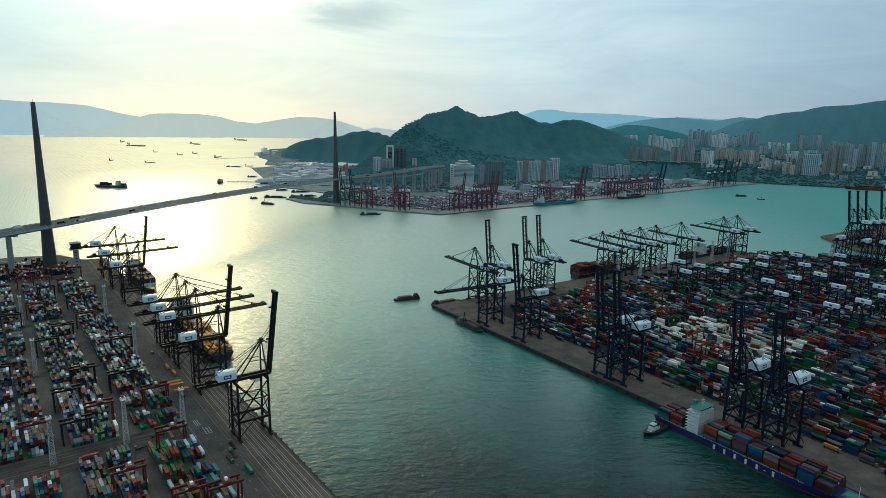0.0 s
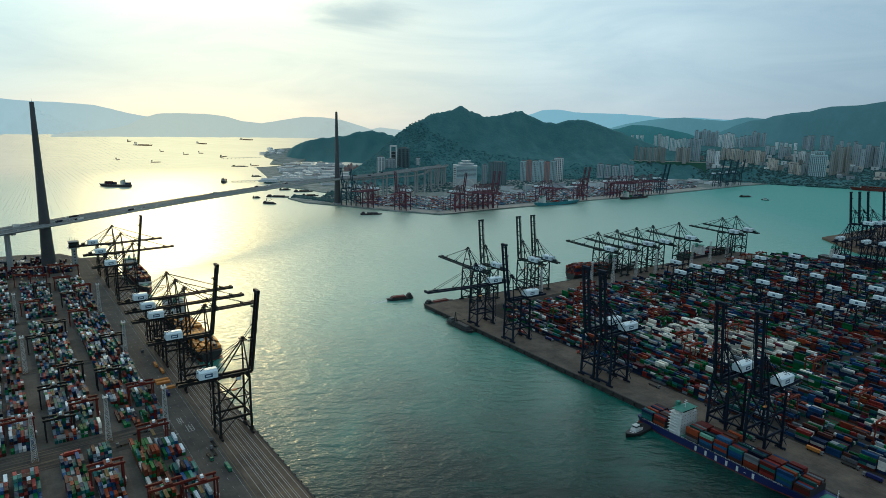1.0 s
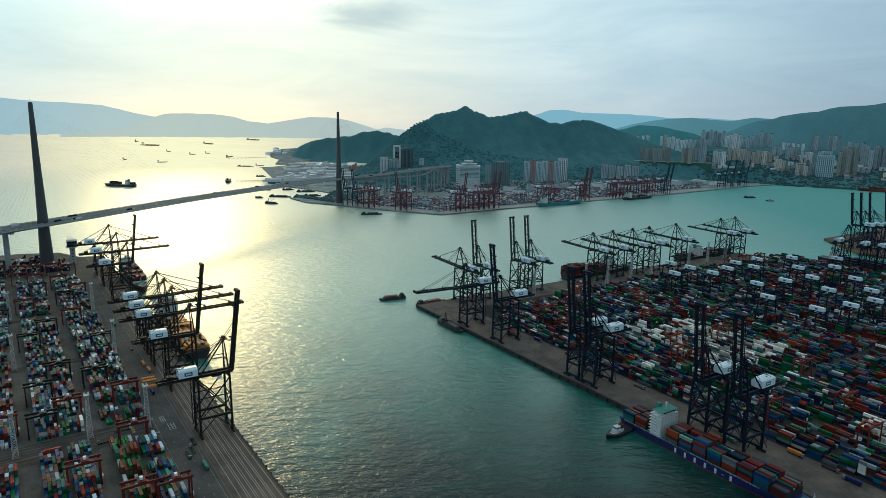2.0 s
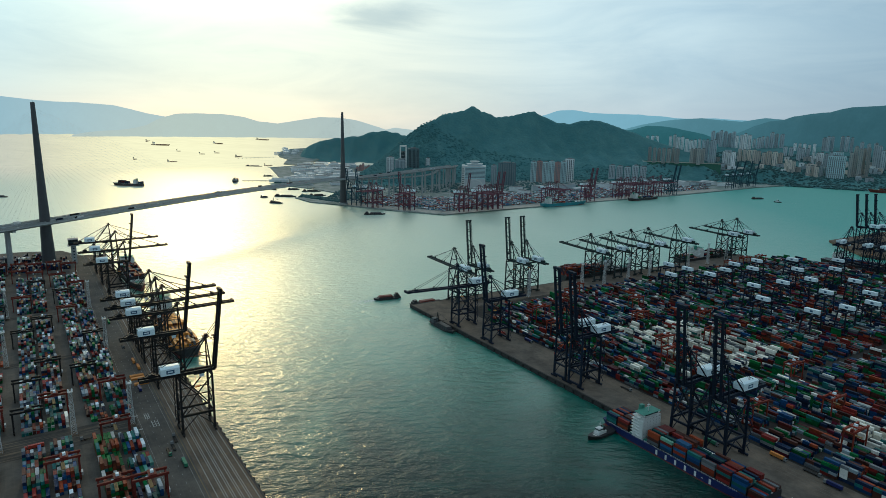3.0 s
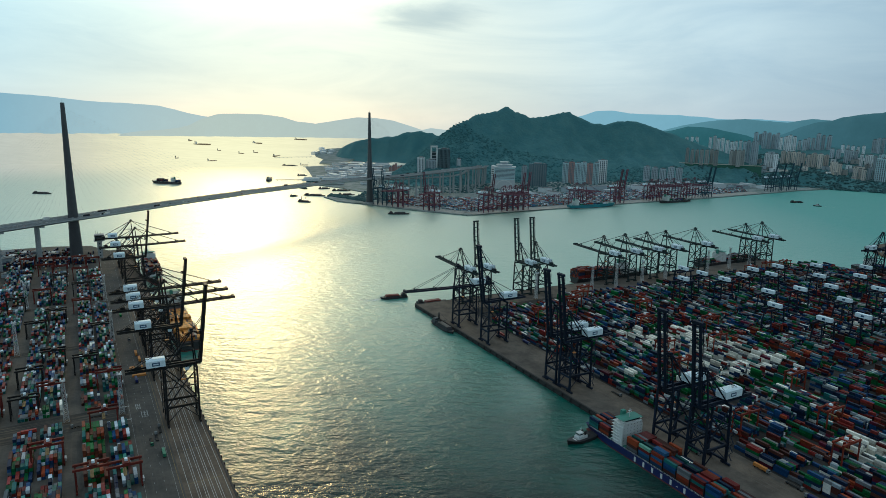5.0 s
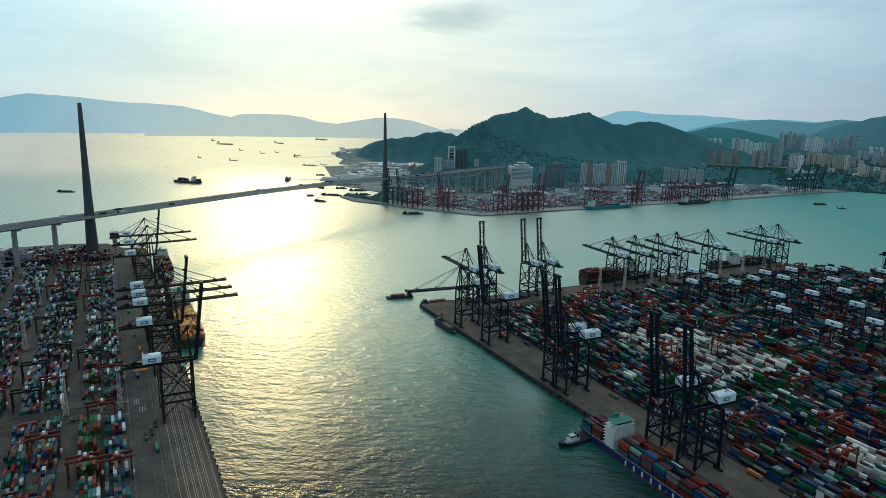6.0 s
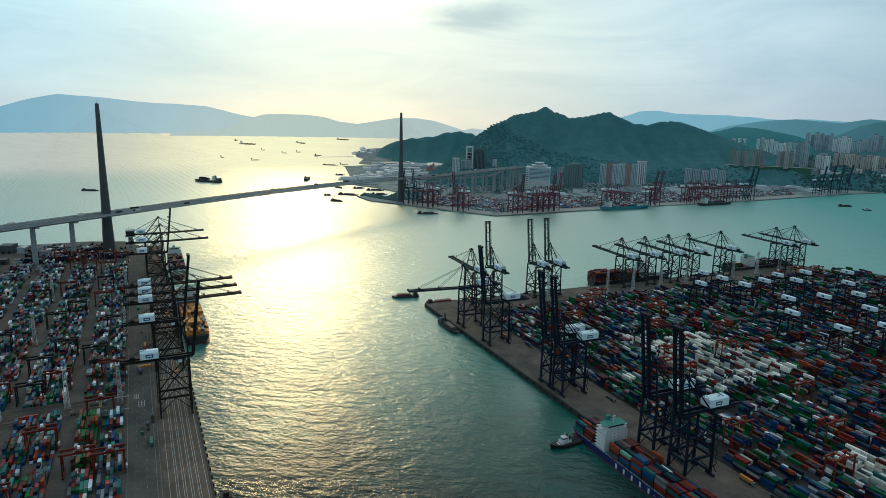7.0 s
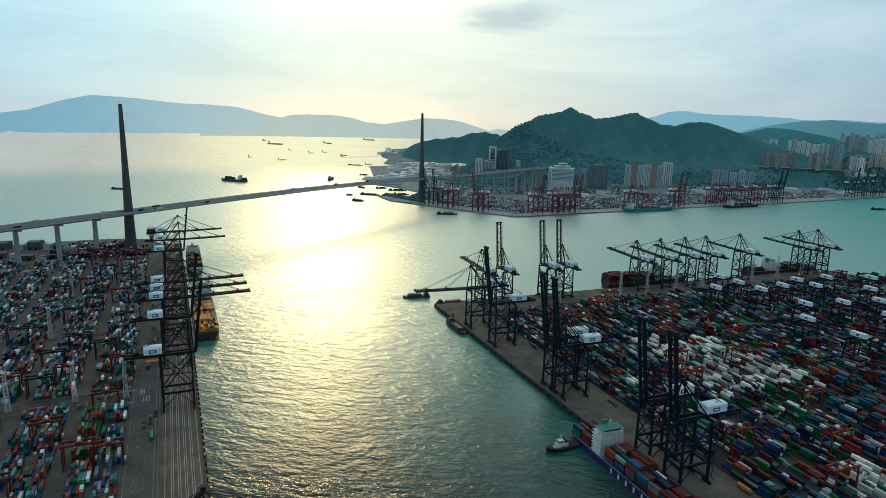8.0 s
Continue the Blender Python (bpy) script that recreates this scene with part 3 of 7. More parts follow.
# ---- builders ----
class Solid:
    """Collects boxes, beams, tubes and prisms into one mesh."""

    def __init__(self):
        self.v, self.f = [], []

    def add(self, verts, faces):
        k = len(self.v)
        self.v += [tuple(p) for p in verts]
        self.f += [tuple(i + k for i in q) for q in faces]
        return self

    def hexa(self, p):
        return self.add(p, ((3, 2, 1, 0), (4, 5, 6, 7), (0, 1, 5, 4), (1, 2, 6, 5), (2, 3, 7, 6), (3, 0, 4, 7)))

    def box(self, x0, y0, z0, x1, y1, z1, top=1.0):
        cx, cy, hx, hy = (x0 + x1) / 2, (y0 + y1) / 2, (x1 - x0) / 2 * top, (y1 - y0) / 2 * top
        return self.hexa([(x0, y0, z0), (x1, y0, z0), (x1, y1, z0), (x0, y1, z0),
                          (cx - hx, cy - hy, z1), (cx + hx, cy - hy, z1), (cx + hx, cy + hy, z1), (cx - hx, cy + hy, z1)])

    def beam(self, p, q, w, h=None, w2=None):
        p, q = Vector(p), Vector(q)
        h, w2 = h or w, w2 or w
        d = (q - p).normalized()
        up = Vector((0, 0, 1)) if abs(d.z) < 0.95 else Vector((1, 0, 0))
        s = d.cross(up).normalized()
        u = s.cross(d)
        k = w2 / w
        ring = [(-w / 2, -h / 2), (w / 2, -h / 2), (w / 2, h / 2), (-w / 2, h / 2)]
        return self.hexa([p + s * a + u * b for a, b in ring] + [q + s * a * k + u * b * k for a, b in ring])

    def tube(self, p, q, r, r2=None, n=8):
        p, q = Vector(p), Vector(q)
        r2 = r if r2 is None else r2
        d = (q - p).normalized()
        s = d.cross(Vector((0, 0, 1)) if abs(d.z) < 0.95 else Vector((1, 0, 0))).normalized()
        u = s.cross(d)
        ring = [s * math.cos(2 * math.pi * k / n) + u * math.sin(2 * math.pi * k / n) for k in range(n)]
        verts = [p + e * r for e in ring] + [q + e * r2 for e in ring]
        faces = [(k, (k + 1) % n, n + (k + 1) % n, n + k) for k in range(n)]
        return self.add(verts, faces + [tuple(range(n))[::-1], tuple(range(n, 2 * n))])

    def prism(self, outline, z0, z1, inset=0.0):
        n = len(outline)
        cx, cy = sum(p[0] for p in outline) / n, sum(p[1] for p in outline) / n
        k = 1 - inset
        verts = [(x, y, z0) for x, y in outline] + [(cx + (x - cx) * k, cy + (y - cy) * k, z1) for x, y in outline]
        faces = [(i, (i + 1) % n, n + (i + 1) % n, n + i) for i in range(n)]
        return self.add(verts, faces + [tuple(range(n))[::-1], tuple(range(n, 2 * n))])

    def mesh(self, name, material):
        me = bpy.data.meshes.new(name)
        me.from_pydata(self.v, [], self.f)
        me.materials.append(material)
        me.update()
        return me


def part(name, solid, material, parent=None, label="", smooth=False):
    me = solid.mesh(name, MAT[material]) if isinstance(solid, Solid) else solid
    ob = new(name, me)
    if smooth:
        for p in me.polygons:
            p.use_smooth = True
    if parent is not None:
        ob.parent = parent
    if label:
        tagged(ob, label)
    return ob


def thing(name, label, category, group="", kind="", m=None):
    ob = tagged(new(name), label, category, group, kind)
    ob.empty_display_size = 1.0
    if m is not None:
        ob.matrix_basis = m
    return ob


def single(name, solid, material, label, category="", group="", kind="", m=None, smooth=False):
    ob = tagged(part(name, solid, material, smooth=smooth), label, category, group, kind)
    if m is not None:
        ob.matrix_basis = m
    return ob


# The two terminals' own axes: a runs along the quay, b away from the water.
L_O, L_ANG = Vector((-112.7, 391.7)), L_TURN
R_O, R_ANG = Vector((-32.0, 889.0)), R_TURN
QUAY = 5.0


def along(o, ang, a, b):
    c, s = math.cos(radians(ang)), math.sin(radians(ang))
    return Vector((o.x + a * c - b * s, o.y + a * s + b * c))


def left(a, b, z=QUAY, turn=0.0):
    p = along(L_O, L_ANG, a, b)
    return pose(p.x, p.y, z, 0, 0, L_ANG + turn)


def right(a, b, z=QUAY, turn=0.0):
    p = along(R_O, R_ANG, a, b)
    return pose(p.x, p.y, z, 0, 0, R_ANG + turn)


def sea_level(x, y):
    """The sea lies flat; to the open west it climbs gently past 3.7 km to stand for the farther water, out to the horizon."""
    d = math.hypot(x, y)
    west = max(0.0, min(1.0, (math.degrees(math.atan2(-x, y)) - 3.0) / 6.0))
    if d < 3700 or y < 0:
        return 0.0
    k = min(d, 5600) - 3700
    return (126.0 * (min(k, 1160) / 1160.0) ** 1.6 + max(0.0, k - 1160) * 0.52) * west * west * (3 - 2 * west)


# ---- sea, land and hills ----
def sea_rings(rings, sectors, angles):
    s = Solid()
    for r in rings:
        for k in range(sectors + 1):
            e = radians(angles[0] + (angles[1] - angles[0]) * k / sectors)
            x, y = r * math.cos(e), r * math.sin(e)
            s.v.append((x, y, sea_level(x, y)))
    n = sectors + 1
    s.f = [(j * n + k, j * n + n + k, j * n + n + k + 1, j * n + k + 1) for j in range(len(rings) - 1) for k in range(sectors)]
    return s


def build_sea():
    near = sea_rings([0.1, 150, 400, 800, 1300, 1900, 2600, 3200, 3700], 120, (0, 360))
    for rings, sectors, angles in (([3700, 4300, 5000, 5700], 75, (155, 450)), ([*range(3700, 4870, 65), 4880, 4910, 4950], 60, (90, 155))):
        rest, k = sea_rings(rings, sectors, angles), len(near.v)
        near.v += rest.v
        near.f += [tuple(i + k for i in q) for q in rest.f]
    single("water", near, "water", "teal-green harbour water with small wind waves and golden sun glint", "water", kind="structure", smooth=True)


build_sea()


def quay_platform(name, label, outline, o, ang, top="asphalt"):
    pts = [tuple(along(o, ang, a, b)) for a, b in outline]
    if sum(p[0] * q[1] - q[0] * p[1] for p, q in zip(pts, pts[1:] + pts[:1])) < 0:
        pts.reverse()
    body = single(name, Solid().prism(pts, -6.0, QUAY), top, label, "ground", kind="structure")
    return body


LEFT_LAND = [(-700, 0), (1000, 0), (1010, 40), (1075, 70), (1098, 140), (1095, 290), (1060, 345), (1000, 700), (900, 1500), (-700, 1500)]
RIGHT_LAND = [(-26, 0), (1300, 0), (1300, 1300), (1000, 905), (118, 905), (84, 845), (-26, 815)]
quay_platform("ground_west", "grey asphalt container terminal ground beside the harbour", LEFT_LAND, L_O, L_ANG, "asphalt_west")
quay_platform("ground_east", "grey asphalt container terminal ground with quays on two sides", RIGHT_LAND, R_O, R_ANG)

quay_platform("ground_pier", "brown-grey concrete pier beyond the basin", [(-26, 1182), (110, 1060), (1300, 1310), (1300, 2300), (-26, 2300)], R_O, R_ANG, "concrete")


def strip(o, ang, a0, a1, b0, b1, z, h, s=None):
    """A flat slab in a terminal's own axes."""
    s = s or Solid()
    p = [along(o, ang, a, b) for a, b in ((a0, b0), (a1, b0), (a1, b1), (a0, b1))]
    return s.hexa([(q.x, q.y, z) for q in p] + [(q.x, q.y, z + h) for q in p])


def build_quays():
    single("apron_west", strip(L_O, L_ANG, -690, 1000, 1.2, 33, QUAY - 0.2, 0.206), "concrete", "brown-grey concrete quay apron under the cranes", kind="structure")
    single("coping_west", strip(L_O, L_ANG, -690, 1002, -0.5, 1.2, -5.5, 10.7), "quay_wall", "dark stained concrete quay wall with coping", kind="structure")
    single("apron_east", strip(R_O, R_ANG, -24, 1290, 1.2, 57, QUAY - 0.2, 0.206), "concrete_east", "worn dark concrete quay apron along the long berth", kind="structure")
    single("coping_east", strip(R_O, R_ANG, -27, 1290, -0.5, 1.2, -5.5, 10.7), "quay_wall", "dark stained concrete quay wall with coping", kind="structure")
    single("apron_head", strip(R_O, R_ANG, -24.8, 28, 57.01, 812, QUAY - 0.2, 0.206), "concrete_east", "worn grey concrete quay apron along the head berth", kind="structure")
    single("coping_head", strip(R_O, R_ANG, -27, -24.8, 1.21, 814, -5.5, 10.7), "quay_wall", "dark stained concrete quay wall with coping", kind="structure")
    # crane rails and lane lines
    lines = Solid()
    for b in (3.2, 29.2):
        strip(L_O, L_ANG, -690, 990, b, b + 0.35, QUAY, 0.05, lines)
    for b in (8.0, 9.6, 13.0, 14.6, 18.0, 19.6, 23.0, 24.6):
        strip(L_O, L_ANG, -690, 700, b, b + 0.34, QUAY, 0.03, lines)
    for b in (37.5, 44.5, 51.5, 58.5):
        for k in range(90):
            strip(L_O, L_ANG, -200 + k * 14, -200 + k * 14 + (14 if b in (37.5, 58.5) else 3.5), b, b + 0.14, QUAY, 0.03, lines)
    single("lane_lines_west", lines, "line", "white painted lane lines and crane rails on the apron", kind="structure")
    yellow = Solid()
    strip(L_O, L_ANG, -690, 700, 34.4, 34.75, QUAY, 0.03, yellow)
    for a in (40, 95, 214, 300):
        strip(L_O, L_ANG, a, a + 0.35, 4, 29, QUAY, 0.035, yellow)
    single("yellow_lines_west", yellow, "yellow_line", "worn yellow lines along the crane track", kind="structure")
    lines = Solid()
    for b in (3.2, 33.2, 38, 44, 50, 56):
        strip(R_O, R_ANG, 5, 1290, b, b + 0.3, QUAY, 0.03, lines)
    for a in (-21.0, 9.0, 20.0, 30.0):
        strip(R_O, R_ANG, a, a + 0.3, 66, 800, QUAY, 0.03, lines)
    single("lane_lines_east", lines, "worn_line", "worn painted lane lines and crane rails", kind="structure")
    for a0, a1 in ((172.5, 210.5), (398.5, 413.5), (596.5, 611.5)):
        single("cross_road", strip(L_O, L_ANG, a0, a1, 60, 560, QUAY - 0.2, 0.21), "asphalt_cross", "dusty pale cross road between container blocks", kind="structure")
    marks = Solid()
    for a, b, da, db in ((176, 44, 14, 5), (196, 49, 12, 3.4), (206, 58, 2.2, 20), (176, 58, 2.2, 18)):
        for k in range(3):
            strip(L_O, L_ANG, a + k * da / 3, a + k * da / 3 + 0.5, b, b + db, QUAY, 0.03, marks)
            strip(L_O, L_ANG, a, a + da, b + k * db / 2, b + k * db / 2 + 0.5, QUAY, 0.034, marks)
    single("box_markings", marks, "line", "faded white box markings at the road crossing", kind="structure")
    # rubber fenders, one by one where the quay is near
    fender = Solid().box(-0.9, -1.3, -3.4, 0.9, 0.0, -0.2, 0.9).mesh("fender", MAT["rubber"])
    for k in range(70):
        ob = part("fender", fender, None)
        ob.matrix_basis = left(-60 + k * 12.0, -0.5)
        tagged(ob, "black rubber fender bolted to the quay wall", "fender", "fenders along the west quay")
    for k in range(56):
        ob = part("fender", fender, None)
        ob.matrix_basis = right(6 + k * 14.0, -0.5)
        tagged(ob, "black rubber fender bolted to the quay wall", "fender", "fenders along the east quay")


build_quays()

# the island across the channel
ISLAND = [(-530, 2200), (-455, 2094), (-347, 2040), (-170, 1936), (-7, 1865), (184, 2012), (405, 2150), (525, 2258), (885, 2500), (1207, 2748),
          (1400, 2900), (1581, 3010), (1761, 3105), (1993, 2980), (2600, 2750), (4200, 2500), (4600, 5200), (-300, 5200), (-600, 4300),
          (-880, 3700), (-985, 3520), (-800, 3000), (-675, 2600), (-545, 2510), (-384, 2340), (-420, 2240)]
single("ground_island", Solid().prism(ISLAND, -6, 3.5), "earth", "low reclaimed land across the channel, brown and grey", "ground", kind="structure")


def spread(name, label, pts, z, material):
    """Level land that keeps its height over the climbing far sea."""
    n = len(pts)
    s = Solid().add([(x, y, -8) for x, y in pts] + [(x, y, sea_level(x, y) + z) for x, y in pts],
                    [(i, (i + 1) % n, n + (i + 1) % n, n + i) for i in range(n)] + [(n, n + k, n + k + 1) for k in range(1, n - 1)])
    return single(name, s, material, label, "ground", kind="structure")


spread("ground_depot", "low land of the oil depot at the island's tip", [(-860, 3690), (-700, 4250), (-900, 4400), (-1060, 4300), (-1110, 4140), (-1060, 4010), (-985, 3930), (-960, 3720)], 8.0, "earth")

# crest of the island's hills: x, y, height
CREST = [(-450, 3195, 5), (-385, 3198, 45), (-305, 3205, 108), (-219, 3228, 192), (-177, 3247, 223), (-135, 3266, 260), (-79, 3319, 286), (-35, 3397, 313), (25, 3459, 322), (87, 3494, 337), (112, 3506, 352), (127, 3513, 362), (145, 3521, 350), (168, 3530, 334),
         (213, 3550, 323), (262, 3562, 303), (343, 3597, 314), (411, 3635, 331), (470, 3670, 342), (498, 3687, 333), (566, 3695, 296), (630, 3684, 278), (677, 3675, 273), (759, 3681, 290), (809, 3688, 298), (860, 3694, 288), (962, 3701, 264),
         (1044, 3704, 237), (1137, 3718, 202), (1300, 3760, 150), (1500, 3850, 110), (1900, 3950, 70), (2300, 3900, 40)]
SPUR = [(-960, 4085, 0), (-945, 4083, 30), (-923, 4083, 62), (-880, 4083, 92), (-828, 4093, 114), (-777, 4105, 130), (-725, 4115, 140), (-655, 4127, 144), (-585, 4137, 152), (-514, 4146, 180), (-443, 4156, 198), (-407, 4160, 203), (-334, 4147, 192),
        (-261, 4127, 172), (-180, 4100, 150), (100, 4050, 60)]


def crest_height(crest, x, y, front, back):
    yc, zc = np.interp(x, [p[0] for p in crest], [p[1] for p in crest]), np.interp(x, [p[0] for p in crest], [p[2] for p in crest])
    n = noise.fractal(Vector((x / 230.0, y / 230.0, 0.7)), 0.9, 2.1, 5)
    g = noise.fractal(Vector((x / 150.0, y / 420.0, 4.2)), 0.8, 2.1, 4)
    u = (yc - y) / front if y < yc else (y - yc) / back
    if u >= 1:
        return -12.0
    fall = (1 - u) ** 1.25 * (1 - 0.25 * math.sin(math.pi * u))
    return zc * fall + min(1.0, zc / 90.0) * (n * 16 * u + g * 70 * math.sin(math.pi * min(1.0, u * 1.1)) * (1 - u) + n * 3) + noise.noise(Vector((x / 17.0, y / 17.0, 9.0))) * 3.5 - 3.0


def hill_sheet(crest, front, back, x0, x1, y0, y1, step):
    nx, ny = int((x1 - x0) / step) + 1, int((y1 - y0) / step) + 1
    s = Solid()
    s.v = [(x0 + i * step, y0 + j * step, crest_height(crest, x0 + i * step, y0 + j * step, front, back) + sea_level(x0 + i * step, y0 + j * step) * 0.6) for j in range(ny) for i in range(nx)]
    s.f = [(j * nx + i, j * nx + i + 1, (j + 1) * nx + i + 1, (j + 1) * nx + i) for j in range(ny - 1) for i in range(nx - 1)]
    return s


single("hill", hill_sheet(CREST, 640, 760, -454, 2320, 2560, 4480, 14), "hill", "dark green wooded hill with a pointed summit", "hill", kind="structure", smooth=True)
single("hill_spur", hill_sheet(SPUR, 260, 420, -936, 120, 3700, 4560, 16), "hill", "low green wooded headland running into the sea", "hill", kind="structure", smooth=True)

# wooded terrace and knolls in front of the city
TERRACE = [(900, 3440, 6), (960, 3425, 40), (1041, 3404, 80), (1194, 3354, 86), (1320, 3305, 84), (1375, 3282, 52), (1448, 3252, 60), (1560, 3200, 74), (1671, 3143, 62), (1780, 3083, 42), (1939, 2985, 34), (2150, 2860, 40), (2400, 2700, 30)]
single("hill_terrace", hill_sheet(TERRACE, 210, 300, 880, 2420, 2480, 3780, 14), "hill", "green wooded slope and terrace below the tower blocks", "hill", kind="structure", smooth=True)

cut = Solid()
edge = [Vector((1022, 3400)), Vector((1130, 3362)), Vector((1260, 3318)), Vector((1388, 3268))]
out = Vector((-0.33, -0.94))
for p in edge:
    foot, back = p + out * 52, p - out * 120
    cut.v += [(foot.x, foot.y, -2), (p.x, p.y, 82), (back.x, back.y, 82), (back.x, back.y, -2)]
cut.f += [(k * 4 + i, k * 4 + (i + 1) % 4, k * 4 + 4 + (i + 1) % 4, k * 4 + 4 + i) for k in range(3) for i in range(4)] + [(3, 2, 1, 0), (12, 13, 14, 15)]
single("retaining_slope", cut, "turf", "steep green planted slope holding up a level terrace", "slope", kind="structure")
for k, (p, q) in enumerate(zip(edge, edge[1:])):
    single("terrace_parapet", Solid().beam((p.x, p.y, 83.4), (q.x, q.y, 83.4), 3.0, 3.0), "facade_warm", "pale brown parapet along the terrace edge", "wall", kind="structure")


def city_ground(x, y):
    """Built-up ground that climbs from the eastern shore to the foot of the hills."""
    d, b = math.hypot(x, y), math.degrees(math.atan2(-x, y))
    k = max(0.0, min(1.0, (-21.0 - b) / 1.6))
    return k * float(np.interp(d, [3480, 3560, 3750, 3900, 4050, 4200, 4320, 4500, 4700], [-4, 6, 28, 52, 74, 104, 138, 156, 160])) + noise.noise(Vector((x / 40.0, y / 40.0, 3.0))) * 3 - 6 * (1 - k)


city = Solid()
for j in range(44):
    for i in range(90):
        e, d = radians(90 - 20.5 - 25.0 * i / 89), 3480 + 1220 * j / 43
        city.v.append((d * math.cos(e), d * math.sin(e), city_ground(d * math.cos(e), d * math.sin(e))))
city.f = [(j * 90 + i, j * 90 + 90 + i, j * 90 + 91 + i, j * 90 + i + 1)[::-1] for j in range(43) for i in range(89)]
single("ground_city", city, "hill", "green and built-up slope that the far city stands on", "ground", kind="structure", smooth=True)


def ground_height(x, y):
    return max(3.5, crest_height(CREST, x, y, 640, 760), crest_height(TERRACE, x, y, 210, 300), city_ground(x, y) if y > 0 else 0.0)


def ridge(name, label, pts, dist, depth, material, rough, seed, foot=0.0):
    """A range of hills seen across the water: crest heights over a bearing, with folded slopes."""
    n, rows = 220, 14
    s = Solid()
    b0, b1 = pts[0][0], pts[-1][0]
    for j in range(rows):
        v = j / (rows - 1)
        for i in range(n):
            b = b0 + (b1 - b0) * i / (n - 1)
            h = np.interp(b, [p[0] for p in pts], [p[1] for p in pts])
            h += noise.fractal(Vector((b * 0.35 + seed, seed, 0)), 0.9, 2.1, 5) * rough
            fold = noise.fractal(Vector((b * 0.9 + seed, v * 3, 2)), 0.9, 2.1, 4)
            d = dist - depth * (1 - v) * (0.9 + 0.25 * fold)
            z = foot + (h - foot) * (math.sin(v * math.pi / 2) ** 1.15) * (1 + 0.10 * fold * math.sin(v * math.pi))
            s.v.append((d * math.cos(radians(90 + b)), d * math.sin(radians(90 + b)), z if j else foot - 40))
    s.f = [(j * n + i, j * n + i + 1, (j + 1) * n + i + 1, (j + 1) * n + i) for j in range(rows - 1) for i in range(n - 1)]
    for f in range(len(s.f)):
        s.f[f] = s.f[f][::-1]
    return single(name, s, material, label, "hill", kind="structure", smooth=True)


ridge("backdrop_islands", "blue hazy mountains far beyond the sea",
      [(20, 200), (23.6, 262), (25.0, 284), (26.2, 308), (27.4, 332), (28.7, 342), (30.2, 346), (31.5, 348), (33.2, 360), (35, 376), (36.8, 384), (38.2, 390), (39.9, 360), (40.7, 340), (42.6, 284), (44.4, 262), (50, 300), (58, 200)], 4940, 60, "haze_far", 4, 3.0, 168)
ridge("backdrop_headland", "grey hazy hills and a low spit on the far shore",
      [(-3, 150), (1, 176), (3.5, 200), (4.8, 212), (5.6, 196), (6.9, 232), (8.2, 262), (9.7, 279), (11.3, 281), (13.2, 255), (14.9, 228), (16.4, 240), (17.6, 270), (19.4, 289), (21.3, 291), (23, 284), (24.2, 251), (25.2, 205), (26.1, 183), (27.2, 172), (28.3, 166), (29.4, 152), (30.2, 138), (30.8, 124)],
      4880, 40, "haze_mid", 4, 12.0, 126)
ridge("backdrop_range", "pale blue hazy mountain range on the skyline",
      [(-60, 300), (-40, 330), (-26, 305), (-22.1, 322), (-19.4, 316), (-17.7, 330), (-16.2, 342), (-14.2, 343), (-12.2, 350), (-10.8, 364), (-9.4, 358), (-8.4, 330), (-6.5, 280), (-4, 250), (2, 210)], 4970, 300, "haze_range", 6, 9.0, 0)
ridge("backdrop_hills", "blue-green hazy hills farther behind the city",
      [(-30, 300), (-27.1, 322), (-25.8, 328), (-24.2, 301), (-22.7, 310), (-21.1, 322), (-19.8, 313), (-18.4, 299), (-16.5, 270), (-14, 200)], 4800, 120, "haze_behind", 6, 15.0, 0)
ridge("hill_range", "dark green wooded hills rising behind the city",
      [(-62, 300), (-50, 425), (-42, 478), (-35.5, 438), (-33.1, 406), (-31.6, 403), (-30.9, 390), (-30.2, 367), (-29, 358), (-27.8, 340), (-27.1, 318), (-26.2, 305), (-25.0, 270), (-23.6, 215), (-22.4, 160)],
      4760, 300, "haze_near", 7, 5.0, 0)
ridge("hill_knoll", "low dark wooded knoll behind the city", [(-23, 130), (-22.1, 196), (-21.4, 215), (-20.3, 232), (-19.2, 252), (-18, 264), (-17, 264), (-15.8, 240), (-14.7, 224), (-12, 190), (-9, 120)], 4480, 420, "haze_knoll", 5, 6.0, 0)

# ---- cable-stayed bridge ----
T1, T2 = Vector((-733.7, 1134.5)), Vector((-338.4, 2062.5))
SPAN = (T2 - T1).normalized()
SIDE = Vector((-SPAN.y, SPAN.x))


# the road beyond the second tower: x, y, height
INLAND = [(-338.4, 2062.5, 87.0), (-246, 2172, 88), (-155, 2305, 91), (-72, 2440, 94), (-18, 2555, 93), (4, 2655, 88), (14, 2760, 83), (24, 2960, 76)]
INLAND_AT = [0.0]
for p, q in zip(INLAND, INLAND[1:]):
    INLAND_AT.append(INLAND_AT[-1] + math.hypot(q[0] - p[0], q[1] - p[1]))


def bridge_line(s):
    """Centre line and height at s metres from the first tower; the deck crests at mid-span, and past the second tower the road bends east."""
    if s <= 1008:
        p = T1 + SPAN * s
        return p, 83.0 + 0.019 * s if s < 0 else 83.0 + 4.0 * s / 1008 + 5.5 * math.sin(math.pi * s / 1008)
    k = min(s - 1008.7, INLAND_AT[-1] + 30)
    x, y, z = (float(np.interp(k, INLAND_AT, [p[i] for p in INLAND])) for i in range(3))
    if k > INLAND_AT[-1]:
        y += k - INLAND_AT[-1]
    return Vector((x, y)), z


